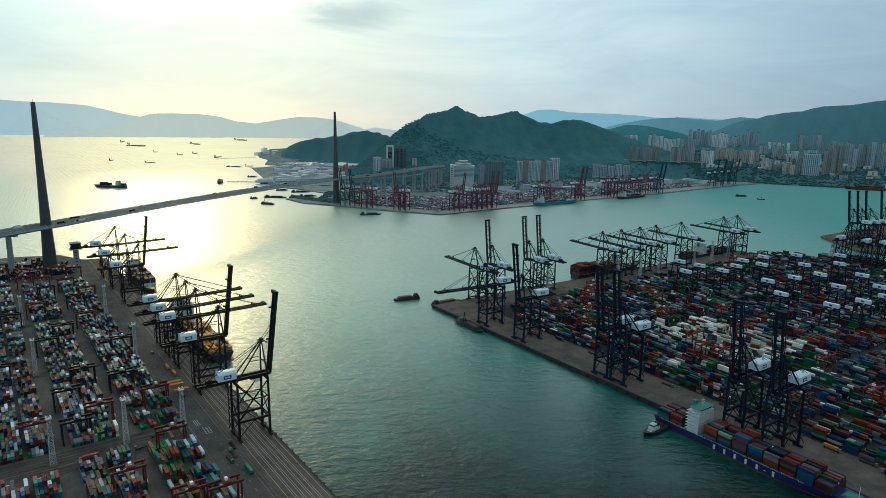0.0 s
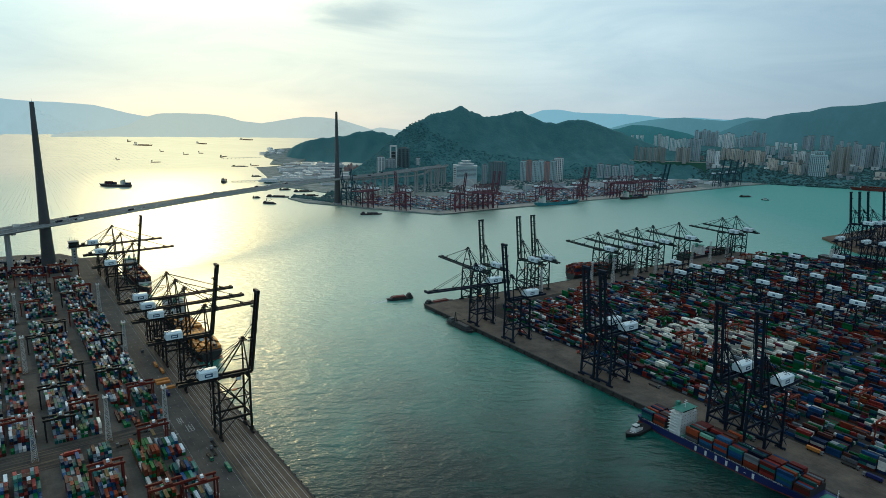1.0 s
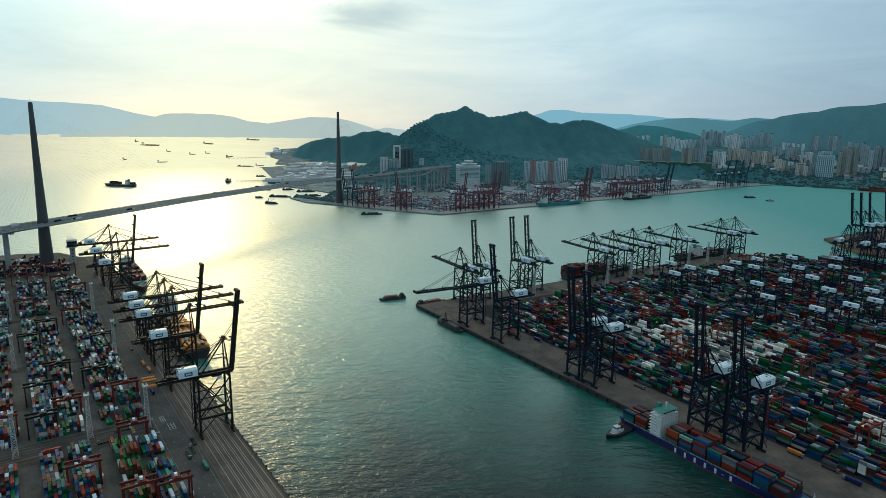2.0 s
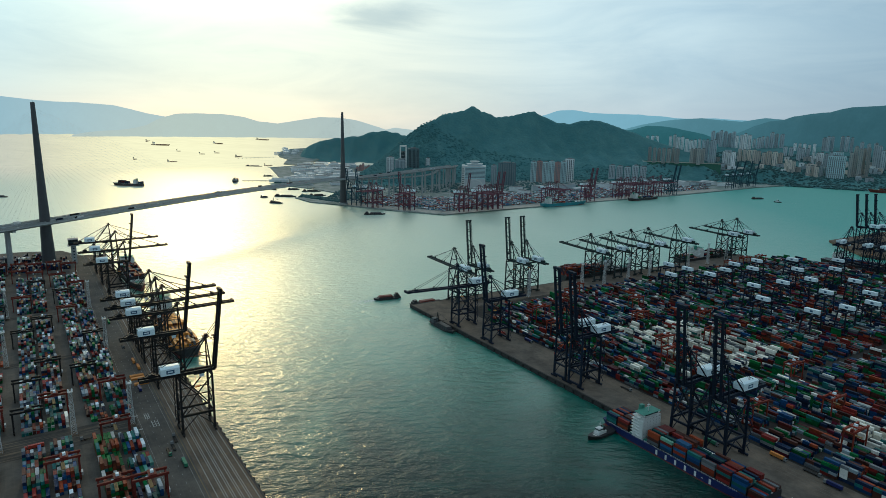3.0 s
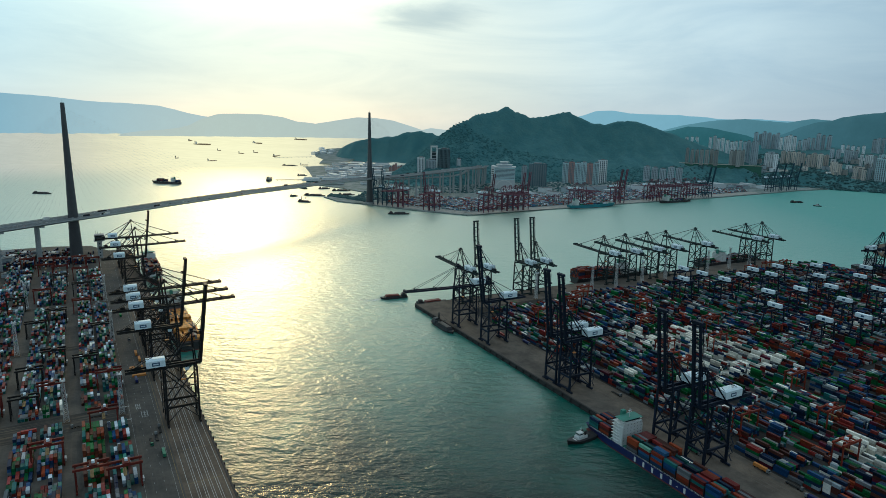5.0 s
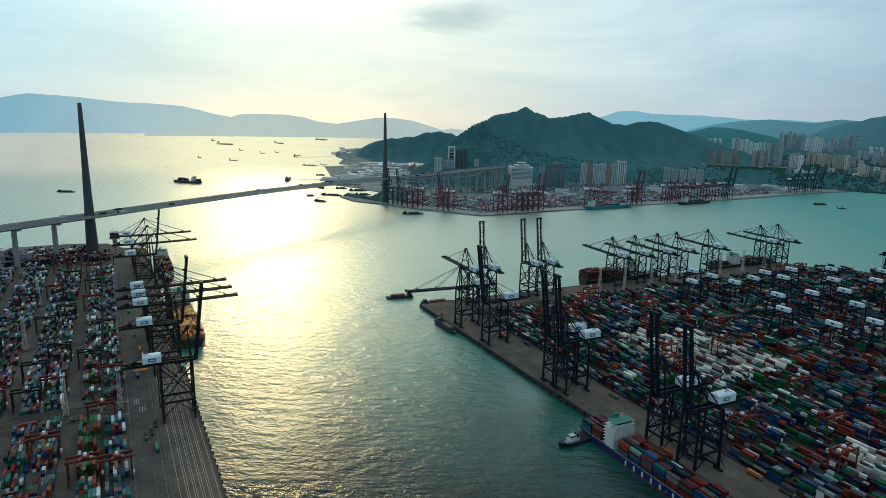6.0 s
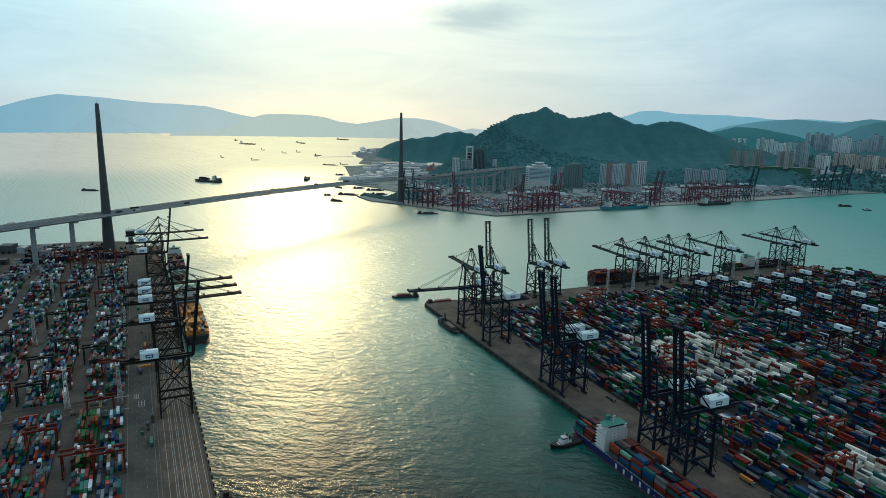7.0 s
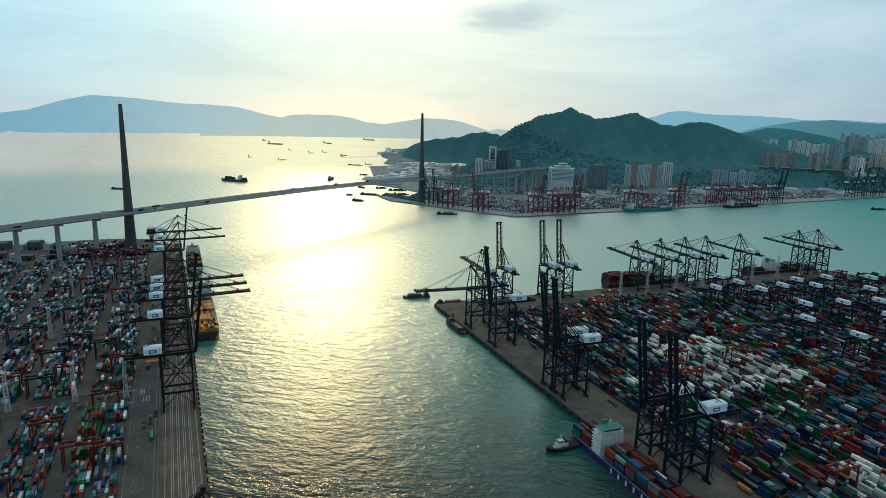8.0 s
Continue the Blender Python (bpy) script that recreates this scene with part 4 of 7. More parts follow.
def build_bridge():
    bridge = thing("cable_stayed_bridge", "long twin-deck cable-stayed bridge with two round tapered towers", "bridge")
    for w, name in ((-1, "deck"), (1, "deck")):
        s = Solid()
        stations = [-520 + 20 * k for k in range(125)]
        rows = []
        for st in stations:
            p, z = bridge_line(st)
            q, _ = bridge_line(st + 5)
            n = (q - p).normalized()
            n = Vector((-n.y, n.x))
            rows.append([(p + n * o, z + dz) for o, dz in ((w * 7.5, 0), (w * 26.0, 0), (w * 26.6, -0.8), (w * 20.0, -4.2), (w * 11.0, -4.2), (w * 7.0, -0.8))])
        for r in rows:
            s.v += [(p.x, p.y, z) for p, z in r]
        for j in range(len(rows) - 1):
            s.f += [tuple(x if w < 0 else y for x, y in zip((j * 6 + i, j * 6 + (i + 1) % 6, j * 6 + 6 + (i + 1) % 6, j * 6 + 6 + i), (j * 6 + i, j * 6 + 6 + i, j * 6 + 6 + (i + 1) % 6, j * 6 + (i + 1) % 6))) for i in range(6)]
        part(name, s, "bridge_concrete", bridge)
        road = Solid()
        for a, b in zip(stations, stations[1:]):
            p, z = bridge_line(a)
            q, z2 = bridge_line(b)
            n = Vector((-(q - p).y, (q - p).x)).normalized() * w
            road.add([(p.x + n.x * 8.2, p.y + n.y * 8.2, z + 0.06), (p.x + n.x * 25.4, p.y + n.y * 25.4, z + 0.06), (q.x + n.x * 25.4, q.y + n.y * 25.4, z2 + 0.06), (q.x + n.x * 8.2, q.y + n.y * 8.2, z2 + 0.06)], [(0, 1, 2, 3) if w < 0 else (3, 2, 1, 0)])
        part("carriageway", road, "deck_asphalt", bridge)
        for o in (7.7, 16.8, 25.8):
            rail = Solid()
            for a, b in zip(stations, stations[1:]):
                p, z = bridge_line(a)
                q, z2 = bridge_line(b)
                n = Vector((-(q - p).y, (q - p).x)).normalized() * (w * o)
                rail.beam((p.x + n.x, p.y + n.y, z + 0.8), (q.x + n.x, q.y + n.y, z2 + 0.8), 0.3, 1.2)
            part("parapet", rail, "bridge_concrete", bridge)
    for k in range(28):
        st = 18 + k * 36
        p, z = bridge_line(st)
        a, b = p + SIDE * 8, p - SIDE * 8
        part("cross_girder", Solid().beam((a.x, a.y, z - 2.4), (b.x, b.y, z - 2.4), 4, 3), "bridge_concrete", bridge)
    for T in (T1, T2):
        tower = Solid()
        ring = ((0, 12.0), (8, 11.6), (60, 9.6), (110, 8.0), (175, 6.2), (240, 4.9), (296, 3.6), (297.5, 3.2))
        n = 24
        for z, r in ring:
            tower.v += [(T.x + r * math.cos(2 * math.pi * k / n), T.y + r * math.sin(2 * math.pi * k / n), z) for k in range(n)]
        for j in range(len(ring) - 1):
            tower.f += [(j * n + k, j * n + (k + 1) % n, j * n + n + (k + 1) % n, j * n + n + k) for k in range(n)]
        tower.f.append(tuple(range((len(ring) - 1) * n, len(ring) * n)))
        t = part("tower", tower, "tower_steel", bridge, "round tapered tower, dark against the light", smooth=True)
        part("pile_cap", Solid().prism([(T.x + 15 * math.cos(2 * math.pi * k / 12), T.y + 15 * math.sin(2 * math.pi * k / 12)) for k in range(12)], -4, 7.5), "bridge_concrete", bridge)
        part("mast_light", Solid().tube((T.x, T.y, 297), (T.x, T.y, 303), 0.35, 0.2, 6), "galvanised", t)
        base = 0.0 if T is T1 else 1008.0
        for way in (-1, 1):
            for side in (-1, 1):
                for k in range(24):
                    st = base + way * (38 + k * (19.5 if (way == 1) == (T is T1) else 11.0))
                    p, z = bridge_line(st)
                    e = p + SIDE * side * 25.2
                    part("stay_cable", Solid().tube((T.x, T.y, 186 + k * 4.4), (e.x, e.y, z), 0.05, n=3), "cable", bridge)
    for st in [-70 * k for k in range(1, 8)] + [1008 + 66 * k for k in range(1, 15)]:
        p, z = bridge_line(st)
        foot = 4.0
        wide = 4.0 if st < 0 else 2.4
        for w in (-1, 1) if st > 1008 else (0,):
            c = p + SIDE * w * 15
            pier = Solid().prism([(c.x + wide * 1.2 * math.cos(2 * math.pi * k / 10), c.y + wide * 1.2 * math.sin(2 * math.pi * k / 10)) for k in range(10)], foot, z - 6, 0.12)
            part("pier", pier, "bridge_concrete", bridge)
        a, b = p + SIDE * 20, p - SIDE * 20
        part("pier_head", Solid().beam((a.x, a.y, z - 5.6), (b.x, b.y, z - 5.6), 6, 3), "bridge_concrete", bridge)


def build_ramp():
    """Slip road that climbs beside the viaduct and joins it."""
    c = thing("slip_road", "grey concrete slip road curving up on slender piers", "viaduct")
    line = [(-318, 2130, 74), (-262, 2222, 70), (-196, 2318, 67), (-132, 2405, 65), (-84, 2462, 66), (-56, 2488, 72), (-42, 2514, 80), (-34, 2540, 87), (-22, 2566, 91)]
    for p, q in zip(line, line[1:]):
        p, q = Vector(p), Vector(q)
        part("deck_span", Solid().beam(p, q + (q - p) * 0.04, 13, 2.4), "bridge_concrete", c)
        n = Vector((-(q - p).y, (q - p).x, 0)).normalized() * 6.2
        for w in (-1, 1):
            part("parapet", Solid().beam(p + n * w + Vector((0, 0, 1.8)), q + n * w + Vector((0, 0, 1.8)), 0.4, 1.3), "bridge_concrete", c)
    for p in line[:-1]:
        part("pier", Solid().tube((p[0], p[1], 2), (p[0], p[1], p[2] - 1.2), 1.9, n=8), "bridge_concrete", c)


def build_bridge_traffic():
    rnd = random.Random(3)
    for k in range(84):
        st, w = rnd.uniform(-400, 1500), rnd.choice((-1, 1))
        p, z = bridge_line(st)
        q, _ = bridge_line(st + 3)
        d = (q - p).normalized()
        o = rnd.choice((11.5, 15.5, 19.5, 22.5))
        c = p + Vector((-d.y, d.x)) * w * o
        turn = math.degrees(math.atan2(d.y, d.x)) + (0 if w > 0 else 180)
        m = pose(c.x, c.y, z + 0.1, 0, 0, turn)
        if k % 3:
            s = Solid().box(-2.2, -0.9, 0.35, 2.2, 0.9, 0.95).box(-1.4, -0.8, 0.95, 1.0, 0.8, 1.5, 0.82)
            for x in (-1.4, 1.4):
                for y in (-0.85, 0.85):
                    s.tube((x, y - 0.1, 0.33), (x, y + 0.1, 0.33), 0.33, n=8)
            single("car", s, rnd.choice(("ship_white", "crane_dark", "galvanised", "truck_red")), "small car driving across the bridge deck", "car", "traffic on the bridge", m=m)
        else:
            s = Solid().box(-6.5, -1.2, 1.1, 3.4, 1.2, 4.0).box(3.8, -1.2, 0.7, 6.2, 1.2, 3.3, 0.94).box(-6.5, -0.9, 0.6, 6.0, 0.9, 1.05)
            for x in (-5.2, -4.0, 2.2, 5.0):
                for y in (-1.0, 1.0):
                    s.tube((x, y - 0.2, 0.5), (x, y + 0.2, 0.5), 0.5, n=8)
            single("lorry", s, rnd.choice(("ship_white", "crane_blue", "facade_mid", "crane_dark")), "box lorry driving across the bridge deck", "lorry", "traffic on the bridge", m=m)


build_bridge()
build_ramp()
build_bridge_traffic()


# ---- containers ----
BOX_L, BOX_W, BOX_H = 12.19, 2.44, 2.65


def container_mesh():
    """A forty-foot box: recessed side and roof panels between corner posts and rails, door bars on one end."""
    s = Solid()
    l, w, h = BOX_L / 2, BOX_W / 2, BOX_H
    s.box(-l + 0.06, -w + 0.06, 0.05, l - 0.06, w - 0.06, h - 0.05)
    for x in (-l, l - 0.18):
        for y in (-w, w - 0.18):
            s.box(x, y, 0, x + 0.18, y + 0.18, h)
    for y in (-w, w - 0.16):
        for z in (0.0, h - 0.14):
            s.box(-l + 0.18, y, z, l - 0.18, y + 0.16, z + 0.14)
    for x in (-l, l - 0.14):
        s.box(x, -w + 0.18, h - 0.14, x + 0.14, w - 0.18, h)
    for y in (-0.7, -0.25, 0.25, 0.7):
        s.box(l - 0.06, y - 0.04, 0.1, l - 0.02, y + 0.04, h - 0.16)
    return s


CONTAINER = container_mesh()


def stack_height(a, b, seed, low, high):
    n = noise.noise(Vector((a / 60.0 + seed, b / 38.0, seed)))
    return int(max(0, min(high, int(low + (high - low) * (0.5 + 0.85 * n) + random.random() * 3.8 - 1.7))))


def fill(place, seed, a0, a1, b0, rows, low, high, gaps, out, far_half=True):
    """Rows of stacked boxes between a0 and a1; returns the boxes as (pose, level)."""
    made = []
    bays = int((a1 - a0) / (BOX_L + 0.8))
    for i in range(bays):
        a = a0 + (i + 0.5) * (BOX_L + 0.8)
        bay = stack_height(a * 2.3, b0, seed, low, high)
        if any(g0 < a < g1 for g0, g1 in gaps):
            continue
        for r in range(rows):
            b = b0 + (r + 0.5) * 2.75
            luck = random.random()
            top = bay if luck < 0.5 else bay - 1 if luck < 0.75 else bay + 1 if luck < 0.85 else random.randint(0, int(high))
            for level in range(max(0, min(int(high), top))):
                made.append((a + random.uniform(-0.1, 0.1), b + random.uniform(-0.06, 0.06), level))
    return made


def join_boxes(name, made, o, ang, material, label, group="", split=0.0, seed=0, white=1.25):
    """Boxes of one block in one mesh for each owner's paint; some places hold two twenty-foot boxes end to end."""
    c, sn = math.cos(radians(ang)), math.sin(radians(ang))
    l, w, h = BOX_L / 2, BOX_W / 2, BOX_H - 0.06
    sets = {}
    for a, b, level in made:
        paint = material
        if split:
            n = noise.noise(Vector((a / 15.0 + seed, b / 10.0, seed * 0.7)))
            m = noise.noise(Vector((a / 21.0 - seed, b / 12.0, 5.0 + seed)))
            paint = "box_greens" if n > split else "box_reds" if n < -split else "box_pale" if m > split * white else "box_blues" if m < -split * 1.05 else material
        v, f = sets.setdefault(paint, ([], []))
        z = QUAY + 0.15 + level * (BOX_H - 0.02)
        luck = random.random()
        spans = ((-l, -0.12), (0.12, l)) if luck < 0.46 else ((-l, -0.12),) if luck < 0.52 else ((-l, l),)
        for x0, x1 in spans:
            k = len(v)
            for zz in (z, z + h):
                for da, db in ((x0, -w), (x1, -w), (x1, w), (x0, w)):
                    x, y = a + da, b + db
                    v.append((o.x + x * c - y * sn, o.y + x * sn + y * c, zz))
            f += [tuple(i + k for i in q) for q in ((3, 2, 1, 0), (4, 5, 6, 7), (0, 1, 5, 4), (1, 2, 6, 5), (2, 3, 7, 6), (3, 0, 4, 7))]
    for paint, (v, f) in sets.items():
        me = bpy.data.meshes.new(name)
        me.from_pydata(v, [], f)
        me.materials.append(MAT[paint])
        shade = {"box_greens": "mostly green ", "box_reds": "mostly red and brown ", "box_blues": "mostly dark blue ", "box_pale": "mostly white "}.get(paint if split else "", "")
        tagged(new(name, me), label.replace("stacked ", "stacked " + shade, 1), "container stacks", group, "stuff")


def build_left_yard():
    near = []
    cross = [(172, 211), (398, 414), (596, 612)]
    for col in range(10):
        b0 = 62 + col * 50.5
        for sub in (0, 1):
            b = b0 + sub * 19.5
            made = fill(left, 3 + col * 2 + sub, -150, 830 if col < 2 else 880, b, 6, 1.0, 4.0, cross, None)
            if col == 0:
                take = [q for q in made if 62 < q[0] < 172]
                near += take[:110]
                kept = set(take[:110])
                made = [q for q in made if q not in kept]
            join_boxes("container_stacks", made, L_O, L_ANG, "box_mixed", "stacked shipping containers on the west yard", "west yard blocks", 0.46, col + sub * 0.5)
    # dark stacks packed close under the bridge
    for k in range(9):
        made = [q for q in fill(left, 90 + k, 893, 1046 if k > 1 else 1000, 66 + k * 19.5, 6, 2.6, 4.0, [(930, 944)], None)
                if math.hypot(q[0] - 970, q[1] - 92) > 26 and math.hypot(q[0] - 944, q[1] - 56) > 16]
        join_boxes("container_stacks", made, L_O, L_ANG, "box_dark", "dark stacked shipping containers close under the bridge", "west yard blocks")
    mesh = CONTAINER.mesh("shipping_container", MAT["box_one"])
    green = CONTAINER.mesh("shipping_container", MAT["box_green"])
    for a, b, level in near:
        ob = new("shipping_container", green if b > 80 else mesh)
        ob.matrix_basis = left(a, b, QUAY + 0.15 + level * (BOX_H - 0.02))
        tagged(ob, "weathered painted steel forty-foot container in a yard stack", "container", "containers of the west front block")


def build_right_yard():
    near = []
    cross = [(232, 246), (418, 434), (600, 616), (780, 796)]
    b, k = 60.0, 0
    while b < 860:
        rows = 6 if b < 340 else 8
        pitch = 26.5 if b < 340 else 28.6
        a0 = 95 if b < 80 else (52 if b < 200 else 46)
        made = fill(right, 31 + k, a0, 1150, b, rows, 1.2, 5.0, cross, None)
        # the pale refrigerated boxes stand together
        pale = [q for q in made if (222 < q[0] < 384 and 156 < q[1] < 282 and random.random() < 0.74) or (515 < q[0] < 600 and 135 < q[1] < 175)]
        if pale:
            chosen = set(pale)
            made = [q for q in made if q not in chosen]
            join_boxes("container_stacks", pale, R_O, R_ANG, "box_pale", "stacked white refrigerated containers on the east yard", "east yard blocks")
        if k == 0:
            take = [q for q in made if 430 < q[0] < 600][:90]
            near += take
            kept = set(take)
            made = [q for q in made if q not in kept]
        join_boxes("container_stacks", made, R_O, R_ANG, "box_cool", "stacked shipping containers on the east yard", "east yard blocks", 0.33, k * 0.37, 1.8)
        b += pitch
        k += 1
    mesh = CONTAINER.mesh("shipping_container", MAT["box_one_cool"])
    for a, b, level in near:
        ob = new("shipping_container", mesh)
        ob.matrix_basis = right(a, b, QUAY + 0.15 + level * (BOX_H - 0.02))
        tagged(ob, "weathered painted steel forty-foot container in a yard stack", "container", "containers of the east front block")


build_left_yard()
build_right_yard()


# ---- cranes ----
GAUGE, LEG_Y, GIRDER, HINGE = 27.0, 9.0, 53.0, 4.0
BOOM = 73.0


def quay_crane(label, group, steel, raised, m):
    """Ship-to-shore gantry: x to the water, y along the quay, z from the rail."""
    c = thing("quay_crane", label, "crane", group)
    for x in (0, -GAUGE):
        for y in (-LEG_Y, LEG_Y):
            bogie = part("bogie", Solid().box(x - 0.9, y - 4.6, 0.9, x + 0.9, y + 4.6, 2.2, 0.9), steel, c)
            wheels = Solid()
            for dy in (-3.9, -2.3, -0.8, 0.8, 2.3, 3.9):
                wheels.tube((x - 0.5, y + dy, 0.55), (x + 0.5, y + dy, 0.55), 0.55, n=10)
            tagged(part("wheel_set", wheels, "rubber", bogie), kind="stuff")
            leg = Solid().beam((x, y, 2.2), (x, y, 18), 2.0, 1.7).beam((x, y, 18), (x * 0.99, y * 0.92, GIRDER - 0.4), 1.7, 1.5)
            part("leg", leg, steel, c)
        part("sill_beam", Solid().box(x - 0.9, -LEG_Y + 0.9, 2.6, x + 0.9, LEG_Y - 0.9, 4.4), steel, c)
        part("portal_beam", Solid().box(x - 0.8, -LEG_Y + 0.9, 15.6, x + 0.8, LEG_Y - 0.9, 17.4), steel, c)
        part("top_beam", Solid().box(x - 0.8, -LEG_Y, GIRDER - 2.2, x + 0.8, LEG_Y, GIRDER - 0.2), steel, c)
        for p, q, w in (((x, -LEG_Y, 18), (x, LEG_Y, 35), 0.7), ((x, LEG_Y, 18), (x, -LEG_Y, 35), 0.7), ((x, -LEG_Y, 35), (x, LEG_Y, 35), 0.8)):
            part("cross_brace", Solid().beam(p, q, w), steel, c)
    for y in (-LEG_Y, LEG_Y):
        part("side_beam", Solid().box(-GAUGE + 0.9, y - 0.7, 16.8, -0.9, y + 0.7, 18.8), steel, c)
        k = y * 0.95
        for p, q, w in (((-GAUGE, y, 18.5), (-GAUGE / 2, k, 36), 0.9), ((0, y, 18.5), (-GAUGE / 2, k, 36), 0.9), ((-GAUGE, k, GIRDER - 2), (-GAUGE / 2, k, 36), 0.9), ((0, k, GIRDER - 2), (-GAUGE / 2, k, 36), 0.9),
                        ((-GAUGE, y, 4), (-GAUGE / 2, y, 16.8), 0.6), ((0, y, 4), (-GAUGE / 2, y, 16.8), 0.6), ((-GAUGE, k, 36), (0, k, 36), 0.8)):
            part("side_brace", Solid().beam(p, q, w), steel, c)
        part("girder", Solid().box(-58, y / 3 - 0.8, GIRDER, HINGE, y / 3 + 0.8, GIRDER + 2.6), steel, c)
        rail = Solid()
        o = y / 3 * 1.75
        rail.beam((-58, o, GIRDER + 2.1), (HINGE, o, GIRDER + 2.1), 0.1).beam((-58, o, GIRDER + 1.0), (HINGE, o, GIRDER + 1.0), 0.9, 0.1)
        for n in range(21):
            rail.beam((-58 + n * 3.1, o, GIRDER + 1.0), (-58 + n * 3.1, o, GIRDER + 2.1), 0.08)
        part("walkway", rail, steel, c)
    ties = Solid()
    for n in range(9):
        ties.box(-57 + n * 7.4, -3, GIRDER + 0.4, -56.2 + n * 7.4, 3, GIRDER + 1.6)
    tagged(part("girder_tie", ties, steel, c), kind="stuff")
    # boom, hinged over the waterside legs
    ang = radians(83.0 if raised else 1.5)
    boom = part("boom", boom_solid(), steel, c)
    boom.matrix_basis = Matrix.Translation((HINGE, 0, GIRDER + 1.2)) @ Matrix.Rotation(-ang, 4, "Y")
    part("boom_tip", Solid().box(BOOM - 2.5, -5.0, -0.9, BOOM, 5.0, 1.9), steel, boom)
    # mast over the waterside legs
    top = (-2.0, 0.0, 84.0)
    mast = Solid()
    for y in (-1, 1):
        mast.beam((0, y * LEG_Y * 0.9, GIRDER), (top[0], y * 1.8, top[2]), 1.3, 1.2, 0.9)
        mast.beam((-GAUGE + 1, y * 5.5, GIRDER), (top[0], y * 1.8, top[2]), 0.9)
        mast.beam((-13, y * 3.6, 68.5), (-1.2, y * 4.7, 68.5), 0.5)
    mast.beam((top[0], -3, top[2]), (top[0], 3, top[2]), 1.4)
    mast.beam((-1, -5.6, 66), (-1, 5.6, 66), 0.7)
    part("mast", mast, steel, c)
    part("sheave_platform", Solid().box(-4.5, -3.2, 84.2, 1.0, 3.2, 84.6).beam((-4.5, -3.2, 85.6), (-4.5, 3.2, 85.6), 0.12).beam((1, -3.2, 85.6), (1, 3.2, 85.6), 0.12).box(-3, -1.5, 84.6, -0.5, 1.5, 86.6), steel, c)
    for y in (-2.6, 2.6):
        for x, r in ((-54, 0.26), (-33, 0.2)):
            part("backstay", Solid().tube((top[0], y * 0.6, top[2]), (x, y, GIRDER + 2.6), r, n=5), steel, c)
        for far in (26.0, 44.0) if raised else (30.0, 62.0):
            p = Vector((HINGE + far * math.cos(ang), y, GIRDER + (1.2 if raised else 2.8) + far * math.sin(ang)))
            part("forestay", Solid().tube((top[0], y * 0.6, top[2]), p, 0.26, n=5), steel, c)
    # machine house
    house = Solid()
    w, z0, z1, z2 = (4.6, GIRDER + 3.0, GIRDER + 8.9, GIRDER + 10.6) if steel == "crane_dark" else (4.9, GIRDER + 3.0, GIRDER + 9.4, GIRDER + 10.2)
    x0, x1 = (-41.0, -25.5) if steel == "crane_dark" else (-44.0, -23.5)
    prof = [(-w, z0), (w, z0), (w, z1), (w * 0.55, z2), (-w * 0.55, z2), (-w, z1)]
    house.add([(x, y, z) for x in (x0, x1) for y, z in prof],
              [(5, 4, 3, 2, 1, 0), (6, 7, 8, 9, 10, 11)] + [(k, (k + 1) % 6, 6 + (k + 1) % 6, 6 + k) for k in range(6)])
    hob = part("machine_house", house, "house_white", c, "white sheet-metal machine house with a dark blue sign")
    for y in (-w - 0.06, w + 0.06):
        sign = Solid().box(-36.5, y - 0.06, z0 + 1.4, -30.0, y + 0.06, z0 + 4.6)
        s_ob = part("sign", sign, "sign_blue", hob)
        part("sign_bar", Solid().box(-35.4, y + math.copysign(0.05, y), z0 + 2.4, -31.1, y + math.copysign(0.12, y), z0 + 3.6), "house_white", hob)
    for y in (-2, 2):
        part("roof_vent", Solid().box(-39 + y, y * 0.5 - 0.7, z2, -37.4 + y, y * 0.5 + 0.7, z2 + 0.8), "galvanised", hob)
    part("electric_cabin", Solid().box(-50, -2.4, GIRDER + 2.7, -45, 2.4, GIRDER + 5.6), steel, c)
    part("operator_cab", Solid().box(-9.4, -4.4, GIRDER - 3.8, -6.0, -1.6, GIRDER - 0.9, 1.12), "house_white", c)
    part("trolley", Solid().box(-14, -4.2, GIRDER - 1.0, -5.5, 4.2, GIRDER - 0.2), steel, c)
    part("spreader", Solid().box(-13, -1.2, GIRDER - 14, -9, 1.2, GIRDER - 13.2).beam((-12.6, -1, GIRDER - 13.2), (-12.6, -1, GIRDER - 1), 0.08).beam((-9.4, 1, GIRDER - 13.2), (-9.4, 1, GIRDER - 1), 0.08), "deck_orange", c)
    # zigzag stairs up one landside leg
    stair = Solid()
    z = 4.4
    for n in range(12):
        y0, y1 = (LEG_Y + 1.2, LEG_Y + 4.2) if n % 2 else (LEG_Y + 4.2, LEG_Y + 1.2)
        stair.beam((-GAUGE - 1.6, y0, z), (-GAUGE - 1.6, y1, z + 4.0), 0.8, 0.35)
        stair.box(-GAUGE - 2.3, min(y0, y1) - 0.4, z + 3.9, -GAUGE + 0.4, max(y0, y1) * 1.0 + 0.4 - 2.6, z + 4.15)
        z += 4.0
    tagged(part("stairs", stair, steel, c), kind="stuff")
    if m is not None:
        c.matrix_basis = m
    return c


